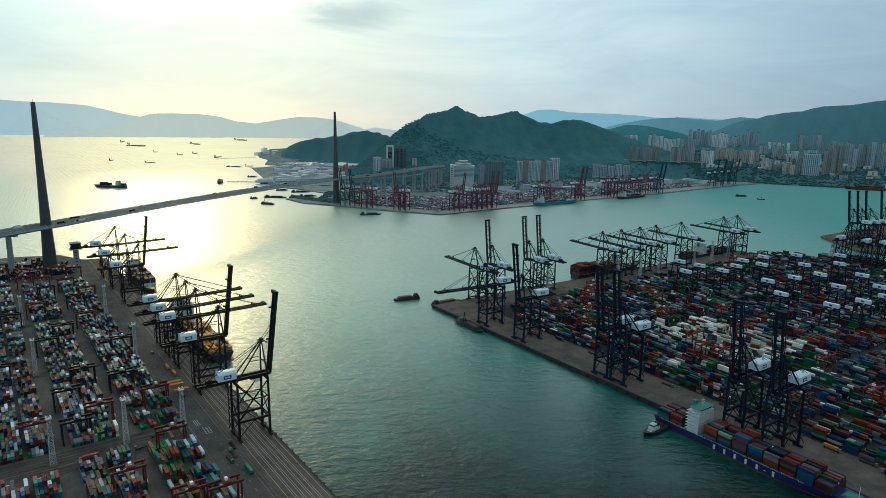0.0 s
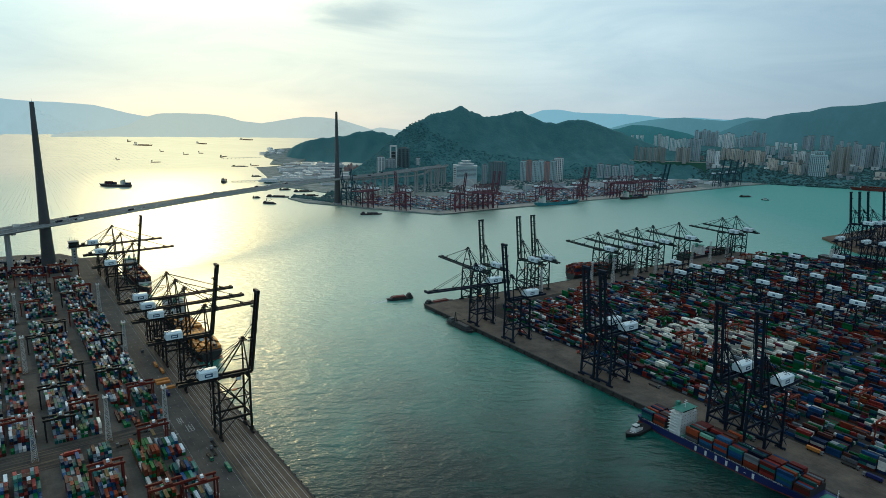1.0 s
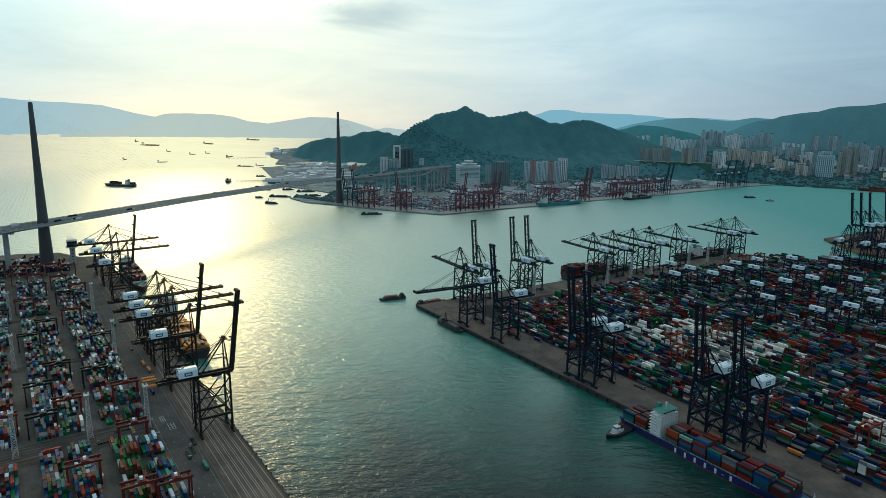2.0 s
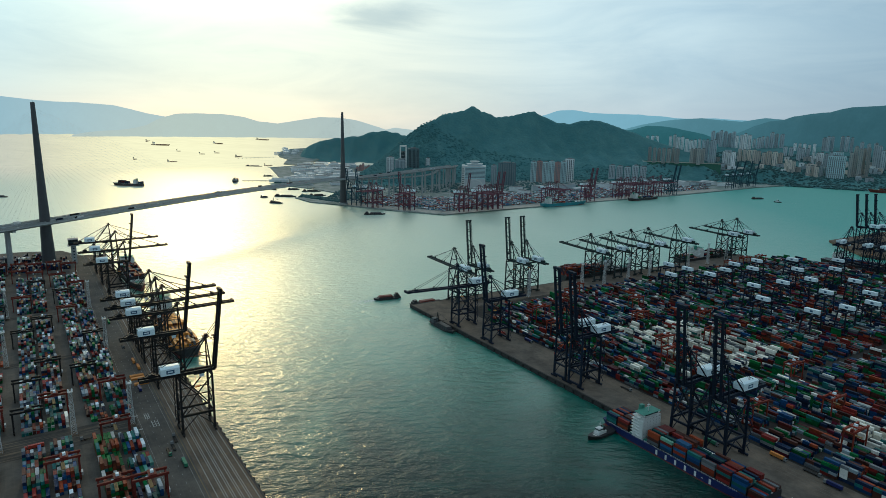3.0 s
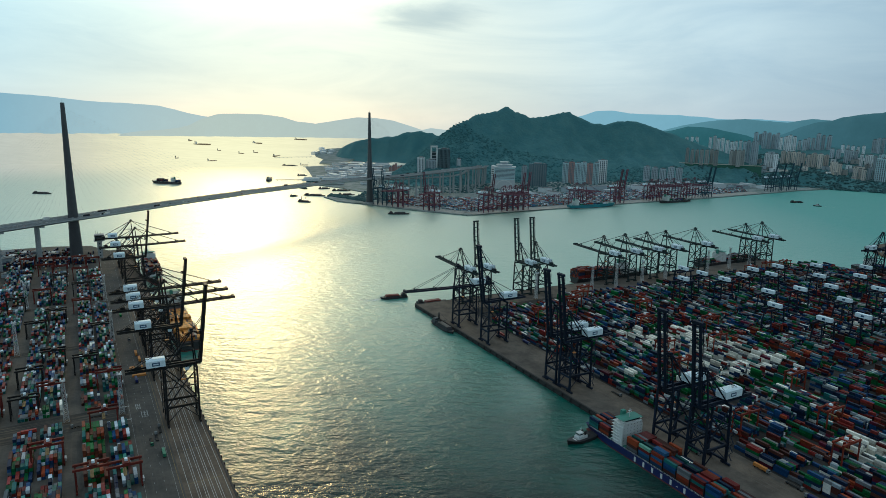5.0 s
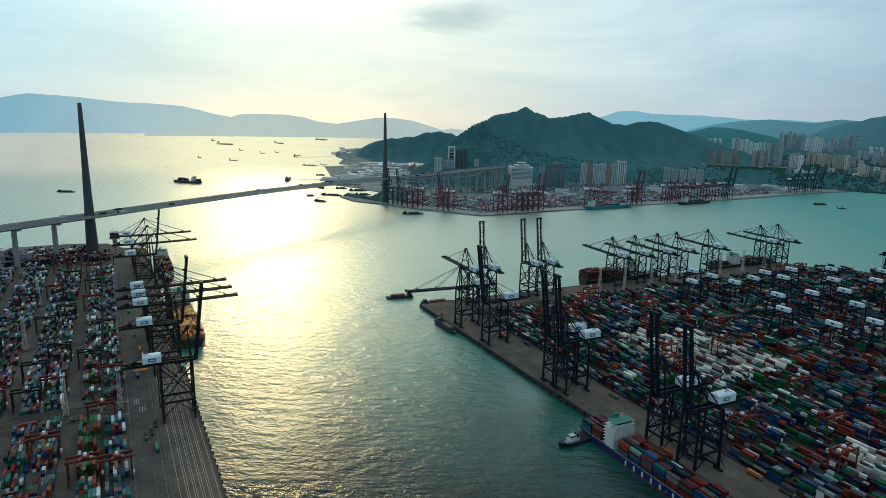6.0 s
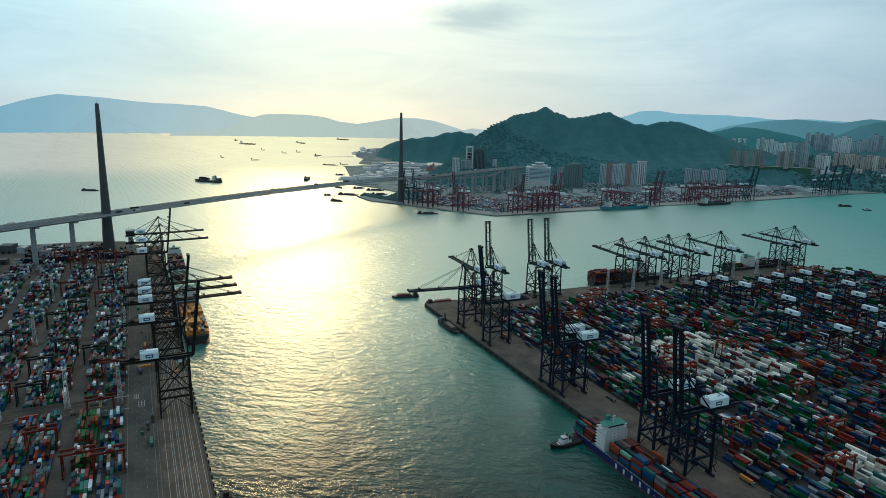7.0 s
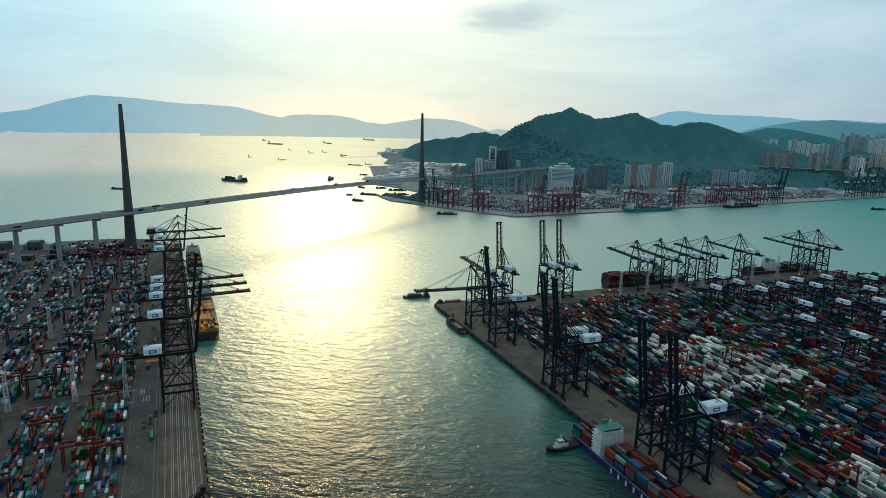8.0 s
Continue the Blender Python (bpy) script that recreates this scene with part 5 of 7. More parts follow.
def boom_solid():
    s = Solid()
    for y in (-3, 3):
        s.box(0, y - 0.75, -1.2, BOOM - 2.5, y + 0.75, 1.1)
        s.beam((2, y * 1.75, 0.2), (BOOM - 3, y * 1.75, 0.2), 0.8, 0.12)
        s.beam((2, y * 1.95, 1.3), (BOOM - 3, y * 1.95, 1.3), 0.1)
        for n in range(12):
            s.beam((3 + n * 6.1, y * 1.95, 0.2), (3 + n * 6.1, y * 1.95, 1.3), 0.08)
    for n in range(10):
        s.box(2 + n * 7.4, -2.3, -0.6, 2.8 + n * 7.4, 2.3, 0.5)
    for n in (3, 6):
        s.box(n * 9.5, -3.4, 1.1, n * 9.5 + 1.2, -2.4, 3.6).box(n * 9.5, 2.4, 1.1, n * 9.5 + 1.2, 3.4, 3.6)
    return s


WEST_LABEL = "tall dark steel ship-to-shore crane with a white machine house"
EAST_LABEL = "tall dark blue ship-to-shore crane with a white machine house"
HEAD_LABEL = "grey-green ship-to-shore crane with a white machine house"


def build_quay_cranes():
    up = {}
    for steel, label, group in (("crane_dark", WEST_LABEL, "cranes along the west quay"), ("crane_blue", EAST_LABEL, "cranes along the long east berth"), ("crane_green", HEAD_LABEL, "cranes along the head berth")):
        for raised in (True, False):
            up[steel, raised] = (label + (", boom raised" if raised else ", boom lowered"), group, steel, raised)

    def stand(steel, raised, m, cache={}):
        key, size = (steel, raised), 0.955 if steel == "crane_green" else 1.0
        if key not in cache:
            cache[key] = quay_crane(*up[key], m @ Matrix.Diagonal((size, size, size, 1)))
        else:
            copy_thing(cache[key], m)

    for a, raised in ((-147, False), (154, True), (272, True), (353, False), (394, False), (437, False), (654, True), (753, False), (840, False)):
        stand("crane_dark", raised, left(a, 3.4, QUAY, -90))
    for a, raised in ((88, False), (163, True), (299, True), (322, True), (455, True), (491, True)):
        stand("crane_blue", raised, right(a, 6.0, QUAY, -90))
    for b, raised in ((74, False), (108, True), (185, True), (216, True), (362, False), (412, False), (465, False), (512, False), (591, False), (737, False), (788, False)):
        stand("crane_green", raised, right(-23.5, b, QUAY, 180))
    for a, b in ((168, 872), (213, 876), (240, 884)):
        stand("crane_blue", False, right(a, b, QUAY, 90))
    for a, b in ((70, 1110), (78, 1134), (86, 1158), (96, 1215)):
        stand("crane_blue", True, right(a, b, QUAY, 180))


build_quay_cranes()


# ---- yard cranes, masts, buildings and trucks of the two terminals ----
def yard_crane(label, group, steel, m, span=24.0, high=20.0, base=9.0):
    """Rubber-tyred gantry over a container block: x along the block, y across it."""
    c = thing("yard_crane", label, "crane", group)
    for y in (-span / 2, span / 2):
        sill = Solid().box(-base / 2 - 1.6, y - 0.6, 1.6, base / 2 + 1.6, y + 0.6, 2.7)
        for x in (-base / 2, base / 2):
            sill.tube((x, y - 0.45, 0.85), (x, y + 0.45, 0.85), 0.85, n=10)
        part("sill_beam", sill, steel, c)
        for x in (-base / 2, base / 2):
            part("leg", Solid().beam((x, y, 2.7), (x * 0.92, y, high), 1.1, 1.0), steel, c)
        part("end_tie", Solid().box(-base / 2, y - 0.5, high - 1.4, base / 2, y + 0.5, high - 0.2), steel, c)
    for x in (-base / 2 * 0.92, base / 2 * 0.92):
        part("girder", Solid().box(x - 0.7, -span / 2 - 1.5, high, x + 0.7, span / 2 + 1.5, high + 1.7), steel, c)
    part("trolley", Solid().box(-base / 2, -4, high + 1.7, base / 2, 1.5, high + 2.6), steel, c)
    part("winch_house", Solid().box(-1.5, -2.4, high + 2.6, 1.5, -0.2, high + 4.4, 0.92), "house_white", c, "white winch house")
    part("operator_cab", Solid().box(-1.0, 1.2, high - 2.6, 1.0, 3.0, high - 0.1), "house_white", c)
    part("power_unit", Solid().box(-2.4, -span / 2 - 1.9, 2.8, 2.4, -span / 2 - 0.5, 5.2), "galvanised", c)
    part("spreader", Solid().box(-5.9, -1.2, high - 6.6, 5.9, 1.2, high - 6.0).beam((-2, 0, high - 6), (-2, 0, high + 1.6), 0.1).beam((2, 0, high - 6), (2, 0, high + 1.6), 0.1), "yellow_line", c)
    c.matrix_basis = m
    return c


def bridge_crane(label, group, m):
    """Tall rail-mounted yard gantry with a long white machinery box on top."""
    c = thing("rail_yard_crane", label, "crane", group)
    span, base, high = 27.0, 15.0, 32.0
    for y in (-span / 2, span / 2):
        part("sill_beam", Solid().box(-base / 2 - 3, y - 0.8, 1.2, base / 2 + 3, y + 0.8, 2.8), "crane_blue", c)
        for x in (-base / 2, base / 2):
            part("leg", Solid().beam((x, y, 2.8), (x * 0.7, y * 0.96, high), 1.5, 1.3), "crane_blue", c)
            part("bogie", Solid().box(x - 2.6, y - 0.6, 0.15, x + 2.6, y + 0.6, 1.2, 0.9), "rubber", c)
        part("brace", Solid().beam((-base / 2, y, 3), (base / 2 * 0.8, y, high * 0.62), 0.6), "crane_blue", c)
        part("leg_tie", Solid().box(-base / 2 * 0.86, y - 0.5, 14.5, base / 2 * 0.86, y + 0.5, 15.7), "crane_blue", c)
    for x in (-base / 2 * 0.7, base / 2 * 0.7):
        part("girder", Solid().box(x - 0.9, -span / 2 - 6, high, x + 0.9, span / 2 + 6, high + 2.4), "crane_blue", c)
    box = part("machinery_box", Solid().box(-9.6, -2.8, high + 3.2, 9.6, 2.8, high + 8.4, 0.985), "house_white", c, "long white machinery box with a dark emblem")
    for y in (-2.86, 2.86):
        part("emblem", Solid().prism([(1.9 * math.cos(2 * math.pi * k / 12), y + 0.05 * math.sin(2 * math.pi * k / 12)) for k in range(12)], high + 4.6, high + 7.0), "sign_blue", box)
    part("trolley", Solid().box(-base / 2 * 0.8, -4, high + 2.4, base / 2 * 0.8, 4, high + 3.2), "crane_blue", c)
    part("operator_cab", Solid().box(-1.4, 3.0, high - 3.2, 1.4, 5.6, high - 0.2), "house_white", c)
    part("spreader", Solid().box(-6, -1.2, high - 9, 6, 1.2, high - 8.3).beam((-2, 0, high - 8.3), (-2, 0, high + 2.4), 0.12).beam((2, 0, high - 8.3), (2, 0, high + 2.4), 0.12), "yellow_line", c)
    c.matrix_basis = m
    return c


def light_mast(label, group, m, high):
    """Lattice flood-light mast, square and tapering, with a lamp cage."""
    c = thing("light_mast", label, "light mast", group)
    part("footing", Solid().box(-3.2, -3.2, 0, 3.2, 3.2, 1.0, 0.85), "concrete", c)
    w0, w1, n = 2.2, 1.1, 10
    for sx in (-1, 1):
        for sy in (-1, 1):
            part("leg", Solid().beam((sx * w0, sy * w0, 1.0), (sx * w1, sy * w1, high), 0.34), "galvanised", c)
    lattice = Solid()
    for k in range(n):
        za, zb = 1 + (high - 1) * k / n, 1 + (high - 1) * (k + 1) / n
        wa, wb = w0 + (w1 - w0) * k / n, w0 + (w1 - w0) * (k + 1) / n
        for sx, sy, ex, ey in ((-1, -1, 1, -1), (1, -1, 1, 1), (1, 1, -1, 1), (-1, 1, -1, -1)):
            lattice.beam((sx * wa, sy * wa, za), (ex * wb, ey * wb, zb), 0.17)
            lattice.beam((ex * wa, ey * wa, za), (sx * wb, sy * wb, zb), 0.17)
            lattice.beam((sx * wb, sy * wb, zb), (ex * wb, ey * wb, zb), 0.17)
    tagged(part("lattice", lattice, "galvanised", c), kind="stuff")
    cage = Solid().box(-2.2, -2.2, high, 2.2, 2.2, high + 0.3)
    for sx, sy, ex, ey in ((-1, -1, 1, -1), (1, -1, 1, 1), (1, 1, -1, 1), (-1, 1, -1, -1)):
        cage.beam((sx * 2.1, sy * 2.1, high + 1.2), (ex * 2.1, ey * 2.1, high + 1.2), 0.14)
        cage.beam((sx * 2.1, sy * 2.1, high), (sx * 2.1, sy * 2.1, high + 2.4), 0.14)
    tagged(part("lamp_cage", cage, "galvanised", c), kind="stuff")
    for k in range(4):
        e = 2 * math.pi * (k + 0.5) / 4
        part("floodlight", Solid().box(2.0 * math.cos(e) - 0.4, 2.0 * math.sin(e) - 0.4, high + 1.3, 2.0 * math.cos(e) + 0.4, 2.0 * math.sin(e) + 0.4, high + 2.1), "house_white", c)
    c.matrix_basis = m
    return c


def truck(label, m, cab, load=None):
    """Terminal tractor with a skeletal trailer."""
    c = thing("container_truck", label, "truck", "trucks on the terminal roads")
    frame_s = Solid().box(-7.5, -1.1, 0.9, 6.6, 1.1, 1.3)
    for x in (-5.8, 3.2, 5.7):
        for y in (-1.0, 1.0):
            frame_s.tube((x, y - 0.22, 0.5), (x, y + 0.22, 0.5), 0.5, n=10)
    part("chassis", frame_s, "crane_dark", c)
    part("cab", Solid().box(4.6, -1.2, 1.0, 6.8, 1.2, 3.4, 0.92), cab, c)
    part("windscreen", Solid().box(6.72, -1.0, 2.1, 6.84, 1.0, 3.1), "glass_dark", c)
    if load:
        part("loaded_container", Solid().box(-7.4, -1.2, 1.35, 4.2, 1.2, 3.95), load, c)
    c.matrix_basis = m
    return c


def shed(label, x, y, rot, lx, ly, h, wall="facade_pale", roof="roof_grey", group="sheds under the bridge"):
    """Warehouse with a low gabled roof, door openings and wall panels."""
    c = thing("warehouse", label, "warehouse", group, m=pose(x, y, QUAY, 0, 0, rot))
    part("wall", Solid().box(-lx / 2, -ly / 2, 0, lx / 2, ly / 2, h), wall, c)
    s = Solid()
    o, r = 0.5, h + ly * 0.07
    prof = [(-ly / 2 - o, h), (0, r), (ly / 2 + o, h), (ly / 2 + o, h + 0.5), (0, r + 0.5), (-ly / 2 - o, h + 0.5)]
    s.add([(e, a, b) for e in (-lx / 2 - o, lx / 2 + o) for a, b in prof], [(5, 4, 3, 2, 1, 0), (6, 7, 8, 9, 10, 11)] + [(k, (k + 1) % 6, 6 + (k + 1) % 6, 6 + k) for k in range(6)])
    part("roof", s, roof, c)
    n = max(2, int(lx / 11))
    for k in range(n):
        x0 = -lx / 2 + (k + 0.5) * lx / n
        for y0 in (-ly / 2 - 0.08, ly / 2 - 0.04):
            if group in ("", "sheds under the bridge") and y0 < 0:
                part("door", Solid().box(x0 - 2.4, y0, 0.0, x0 + 2.4, y0 + 0.12, min(5.0, h * 0.7)), "crane_dark", c)
            if y0 < 0 and k == 0 and group in ("", "sheds under the bridge"):
                part("roof_light", Solid().box(x0 - 1.0, -1.4, r + 0.3, x0 + 1.0, 1.4, r + 1.1), "galvanised", c)
    return c


def build_yard_things():
    red = yard_crane("red rubber-tyred gantry crane straddling container stacks", "yard cranes of the west terminal", "crane_red", left(166, 80.5, QUAY, 0), 21.5, 19)
    # (along, across) of the west yard's gantries, red ones and dark ones
    for a, b in ((58, 70.5), (66, 92), (118, 122), (30, 143), (262, 72), (250, 122), (238, 172), (560, 92), (640, 142), (700, 72), (770, 92), (800, 122), (820, 143), (300, 223), (850, 72), (872, 92), (868, 122), (880, 143), (884, 172)):
        copy_thing(red, left(a, b, QUAY))
    dark = yard_crane("dark steel rubber-tyred gantry crane over container stacks", "yard cranes of the west terminal", "crane_dark", left(318, 92, QUAY), 21.5, 19)
    for a, b in ((300, 142), (352, 122), (430, 72), (470, 143), (520, 122), (225, 143), (600, 172), (660, 92), (400, 193), (730, 122)):
        copy_thing(dark, left(a, b, QUAY))
    orange = yard_crane("orange-red rubber-tyred gantry crane straddling container stacks", "yard cranes of the east terminal", "crane_orange", right(190, 96, QUAY), 23, 21)
    for a, b in ((330, 149), (352, 149), (300, 175), (470, 96), (545, 122), (590, 149), (610, 122), (500, 175), (130, 122), (150, 149), (100, 200), (80, 228), (60, 255), (215, 228), (160, 281), (255, 308),
                 (70, 640), (62, 700), (66, 745), (660, 200), (430, 228), (310, 255), (640, 96)):
        copy_thing(orange, right(a, b, QUAY))
    tall = bridge_crane("tall dark blue yard gantry with a long white machinery box", "rail-mounted cranes of the east yard", right(133, 391, QUAY))
    for a, b in ((81, 449), (119, 450), (162, 450), (154, 502), (134, 556), (170, 553), (136, 619), (240, 447), (251, 506), (211, 617), (292, 388), (360, 389), (262, 565), (301, 620), (316, 507), (351, 560), (380, 505), (374, 449),
                 (425, 565), (240, 680), (330, 690), (440, 620), (160, 690), (205, 760)):
        copy_thing(tall, right(a, b, QUAY))
    mast = light_mast("grey galvanised lattice floodlight mast beside the cross road", "floodlight masts of the west terminal", left(191, 164), 40)
    for a, b in ((196, 110), (190, 65), (405, 62), (604, 62), (405, 160), (604, 160)):
        copy_thing(mast, left(a, b))
    mast = light_mast("grey galvanised lattice floodlight mast along the head berth", "floodlight masts of the east terminal", right(27, 299), 42)
    for a, b in ((30, 349), (30, 408), (26, 468), (13, 593), (8, 660), (2, 728), (27, 185)):
        copy_thing(mast, right(a, b))
    # port control tower at the end of the west quay
    p = along(L_O, L_ANG, 944, 56)
    c = thing("control_tower", "concrete port control tower with an overhanging dark cabin", "tower", m=pose(p.x, p.y, QUAY, 0, 0, L_ANG))
    part("shaft", Solid().box(-4.2, -4.2, 0, 4.2, 4.2, 33), "bridge_concrete", c)
    for k in range(5):
        part("window", Solid().box(-4.3, -1.2, 4 + k * 5.6, -4.15, 1.2, 6.2 + k * 5.6), "glass_dark", c)
    part("gallery", Solid().box(-9.5, -9.5, 33, 9.5, 9.5, 34.2), "bridge_concrete", c)
    part("cabin", Solid().box(-7.6, -7.6, 34.2, 7.6, 7.6, 44.5, 1.06), "crane_dark", c)
    part("cabin_glass", Solid().box(-8.0, -8.0, 38.6, 8.0, 8.0, 41.6), "glass_dark", c)
    part("roof", Solid().box(-8.6, -8.6, 44.5, 8.6, 8.6, 45.5), "bridge_concrete", c)
    for x, y, h in ((-4, 2, 8), (3, -3, 5), (5, 5, 6.5)):
        part("aerial", Solid().tube((x, y, 45.5), (x, y, 45.5 + h), 0.25, 0.12, 5), "galvanised", c)
    # trucks on the roads
    for a, b, turn, cab, load in ((96, 40, 0, "roof_grey", "truck_green"), (128, 42, 0, "roof_grey", None), (142, 38, 0, "roof_grey", None), (120, 47, 180, "truck_green", None), (186, 140, 90, "truck_red", "truck_red"),
                                  (181, 100, 90, "roof_grey", None), (268, 47, 0, "roof_grey", "hull_blue"), (330, 39, 0, "truck_red", "deck_orange"), (352, 41, 0, "truck_red", "deck_orange"), (410, 44, 180, "roof_grey", None), (520, 47, 0, "roof_grey", "box_mixed"), (196, 84, -90, "roof_grey", None)):
        truck("terminal tractor pulling a container trailer along the yard road", left(a, b, QUAY + 0.02, turn), cab, load)
    for a, b, turn, cab, load in ((520, 52, 0, "roof_grey", "deck_orange"), (548, 56, 0, "roof_grey", None), (566, 48, 180, "roof_grey", "hull_blue"), (356, 48, 0, "roof_grey", None), (248, 50, 180, "truck_red", None), (420, 66, 0, "roof_grey", None),
                                  (475, 25, 0, "roof_grey", "truck_green"), (190, 52, 0, "roof_grey", "hull_blue"), (150, 40, 0, "truck_red", "truck_red"), (600, 64, 0, "truck_red", None), (640, 50, 0, "roof_grey", "truck_green")):
        truck("terminal tractor pulling a container trailer along the quay road", right(a, min(b, 53), QUAY + 0.02, turn), cab, load)
    # low workshop by the cross road, and containers laid by under the cranes
    p = along(L_O, L_ANG, 218, 135)
    shed("low grey corrugated workshop beside the cross road", p.x, p.y, L_ANG + 90, 22, 7, 3.6, "facade_mid", "roof_grey", "")
    for k, (a, b) in enumerate(((299, 44), (307, 44), (283, 43))):
        p = along(L_O, L_ANG, a, b)
        single("hatch_cover", Solid().box(-2.6, -7.0, 0, 2.6, 7.0, 1.6, 0.96).box(-2.3, -6.4, 1.6, 2.3, 6.4, 1.9), "deck_orange", "orange steel hatch cover lying on the quay road", "hatch cover", "hatch covers on the west quay", m=left(a, b, QUAY + 0.05))
    # sheds and yards below the bridge
    for x, y, rot, lx, ly, h, wall, roof in ((-960, 1069, 20, 70, 34, 14, "shed_wall", "shed_roof"), (-902, 1087, 15, 52, 30, 16, "shed_wall", "shed_roof"), (-838, 1083, 30, 40, 26, 14, "facade_mid", "roof_grey"), (-806, 1062, 30, 36, 26, 13, "facade_mid", "roof_grey"),
                                            (-838, 1000, 25, 60, 18, 9, "shed_wall", "shed_roof"), (-762, 968, 25, 44, 16, 8, "shed_wall", "shed_roof"), (-770, 890, 25, 66, 20, 9, "facade_warm", "deck_green"), (-738, 909, 25, 40, 14, 8, "shed_wall", "shed_roof"),
                                            (-792, 1125, 30, 46, 22, 12, "shed_wall", "shed_roof"), (-850, 1125, 20, 50, 28, 10, "shed_wall", "shed_roof"), (-900, 1000, 25, 50, 22, 10, "shed_wall", "shed_roof"), (-1010, 1000, 20, 80, 30, 12, "shed_wall", "shed_roof"), (-870, 930, 25, 60, 20, 9, "shed_wall", "shed_roof"), (-940, 930, 25, 50, 24, 10, "facade_mid", "roof_grey")):
        # each plot holds a dark shed and a smaller, paler one beside it
        e = radians(rot)
        shed("low grey warehouse with a shallow metal roof near the bridge", x - lx * 0.24 * math.cos(e), y - lx * 0.24 * math.sin(e), rot, lx * 0.42, ly * 0.8, h, wall, roof)
        shed("small pale shed with a shallow metal roof near the bridge", x + lx * 0.26 * math.cos(e), y + lx * 0.26 * math.sin(e), rot + 90, ly * 0.7, lx * 0.26, h * 0.7, "facade_mid", "galvanised" if ly > 21 else "roof_grey")


build_yard_things()


# ---- ships and boats ----
def hull_solid(length, beam, free, draft=1.5, blunt=0.35, rake=0.06, sheer=1.0):
    """A ship's hull: bow at +x, stern cut square, flared bow, sheer towards the ends."""
    s = Solid()
    n = 17
    for i in range(n):
        u = i / (n - 1)
        x = (u - 0.5) * length
        fore, aft = max(0.0, (u - (1 - blunt)) / blunt), max(0.0, (0.14 - u) / 0.14)
        top = beam / 2 * (1 - fore ** 2.2 * 0.93) * (1 - 0.16 * aft)
        low = beam / 2 * (1 - min(1.0, fore * 1.12) ** 1.5 * 0.985) * (1 - 0.5 * aft)
        z = free + sheer * (fore ** 2 * 2.2 + aft * 0.6)
        dx = rake * length * fore
        s.v += [(x + dx, -top, z), (x + dx * 0.6, -(top * 0.55 + low * 0.45), z * 0.55), (x - aft * 0, -low, 0.0), (x, -low * 0.8, -draft),
                (x, low * 0.8, -draft), (x, low, 0.0), (x + dx * 0.6, top * 0.55 + low * 0.45, z * 0.55), (x + dx, top, z)]
    for i in range(n - 1):
        for k in range(8):
            a, b = i * 8 + k, i * 8 + (k + 1) % 8
            s.f.append((a, b, b + 8, a + 8)[::-1])
    s.f.append(tuple(range(8)))
    s.f.append(tuple(range((n - 1) * 8, n * 8))[::-1])
    return s


def deck_house(parent, x, beam, z, floors, long, roof="deck_green", ports=False):
    """Superstructure: stepped decks with window bands, bridge wings, funnel, mast and rails."""
    for k in range(floors):
        w = beam * (0.92 if k < floors - 1 else 0.86)
        l = long
        lvl = part("deckhouse_level", Solid().box(x - l / 2, -w / 2, z + k * 2.8, x + l / 2, w / 2, z + k * 2.8 + 2.8), "ship_white", parent)
        part("deck_edge", Solid().box(x - l / 2 - 1.6, -w / 2 - 0.9, z + k * 2.8 + 2.5, x + l / 2 - 3.0, w / 2 + 0.9, z + k * 2.8 + 2.7), "ship_white", parent)
        for n in range(6 if ports else 0):
            y = -w / 2 + (n + 0.5) * w / 6
            part("porthole", Solid().box(x + l / 2 - 0.02, y - 0.3, z + k * 2.8 + 1.3, x + l / 2 + 0.06, y + 0.3, z + k * 2.8 + 1.9), "glass_dark", lvl)
    zt = z + floors * 2.8
    part("bridge_wing", Solid().box(x - 1.6, -beam / 2 - 0.8, zt, x + 2.4, beam / 2 + 0.8, zt + 0.4), "ship_white", parent)
    wheel = part("wheelhouse", Solid().box(x - long * 0.35, -beam * 0.34, zt + 0.4, x + long * 0.42, beam * 0.34, zt + 3.1), "ship_white", parent)
    part("wheelhouse_window", Solid().box(x + long * 0.42 - 0.02, -beam * 0.33, zt + 1.5, x + long * 0.42 + 0.08, beam * 0.33, zt + 2.6), "glass_dark", wheel)
    part("monkey_deck", Solid().box(x - long * 0.5, -beam * 0.44, zt + 3.1, x + long * 0.5, beam * 0.44, zt + 3.35), roof, parent)
    part("funnel", Solid().box(x - long * 0.5 - 3.2, -2.2, zt - 2, x - long * 0.5 + 0.4, 2.2, zt + 6.5, 0.86), roof, parent)
    mast = part("mast", Solid().tube((x + 0.6, 0, zt + 3.3), (x + 0.6, 0, zt + 11), 0.4, 0.2, 6).beam((x + 0.6, -2.6, zt + 7.5), (x + 0.6, 2.6, zt + 7.5), 0.25), "ship_white", parent)
    part("radar", Solid().box(x + 0.2, -1.7, zt + 9.0, x + 1.0, 1.7, zt + 9.4), "ship_white", mast)


def rails(parent, length, beam, z):
    s = Solid()
    for y in (-beam / 2 + 0.3, beam / 2 - 0.3):
        for h in (0.6, 1.2):
            s.beam((-length * 0.46, y, z + h), (length * 0.24, y, z + h), 0.1)
        for k in range(40):
            s.beam((-length * 0.46 + k * length * 0.7 / 39, y, z), (-length * 0.46 + k * length * 0.7 / 39, y, z + 1.2), 0.1)
    part("railing", s, "ship_white", parent)


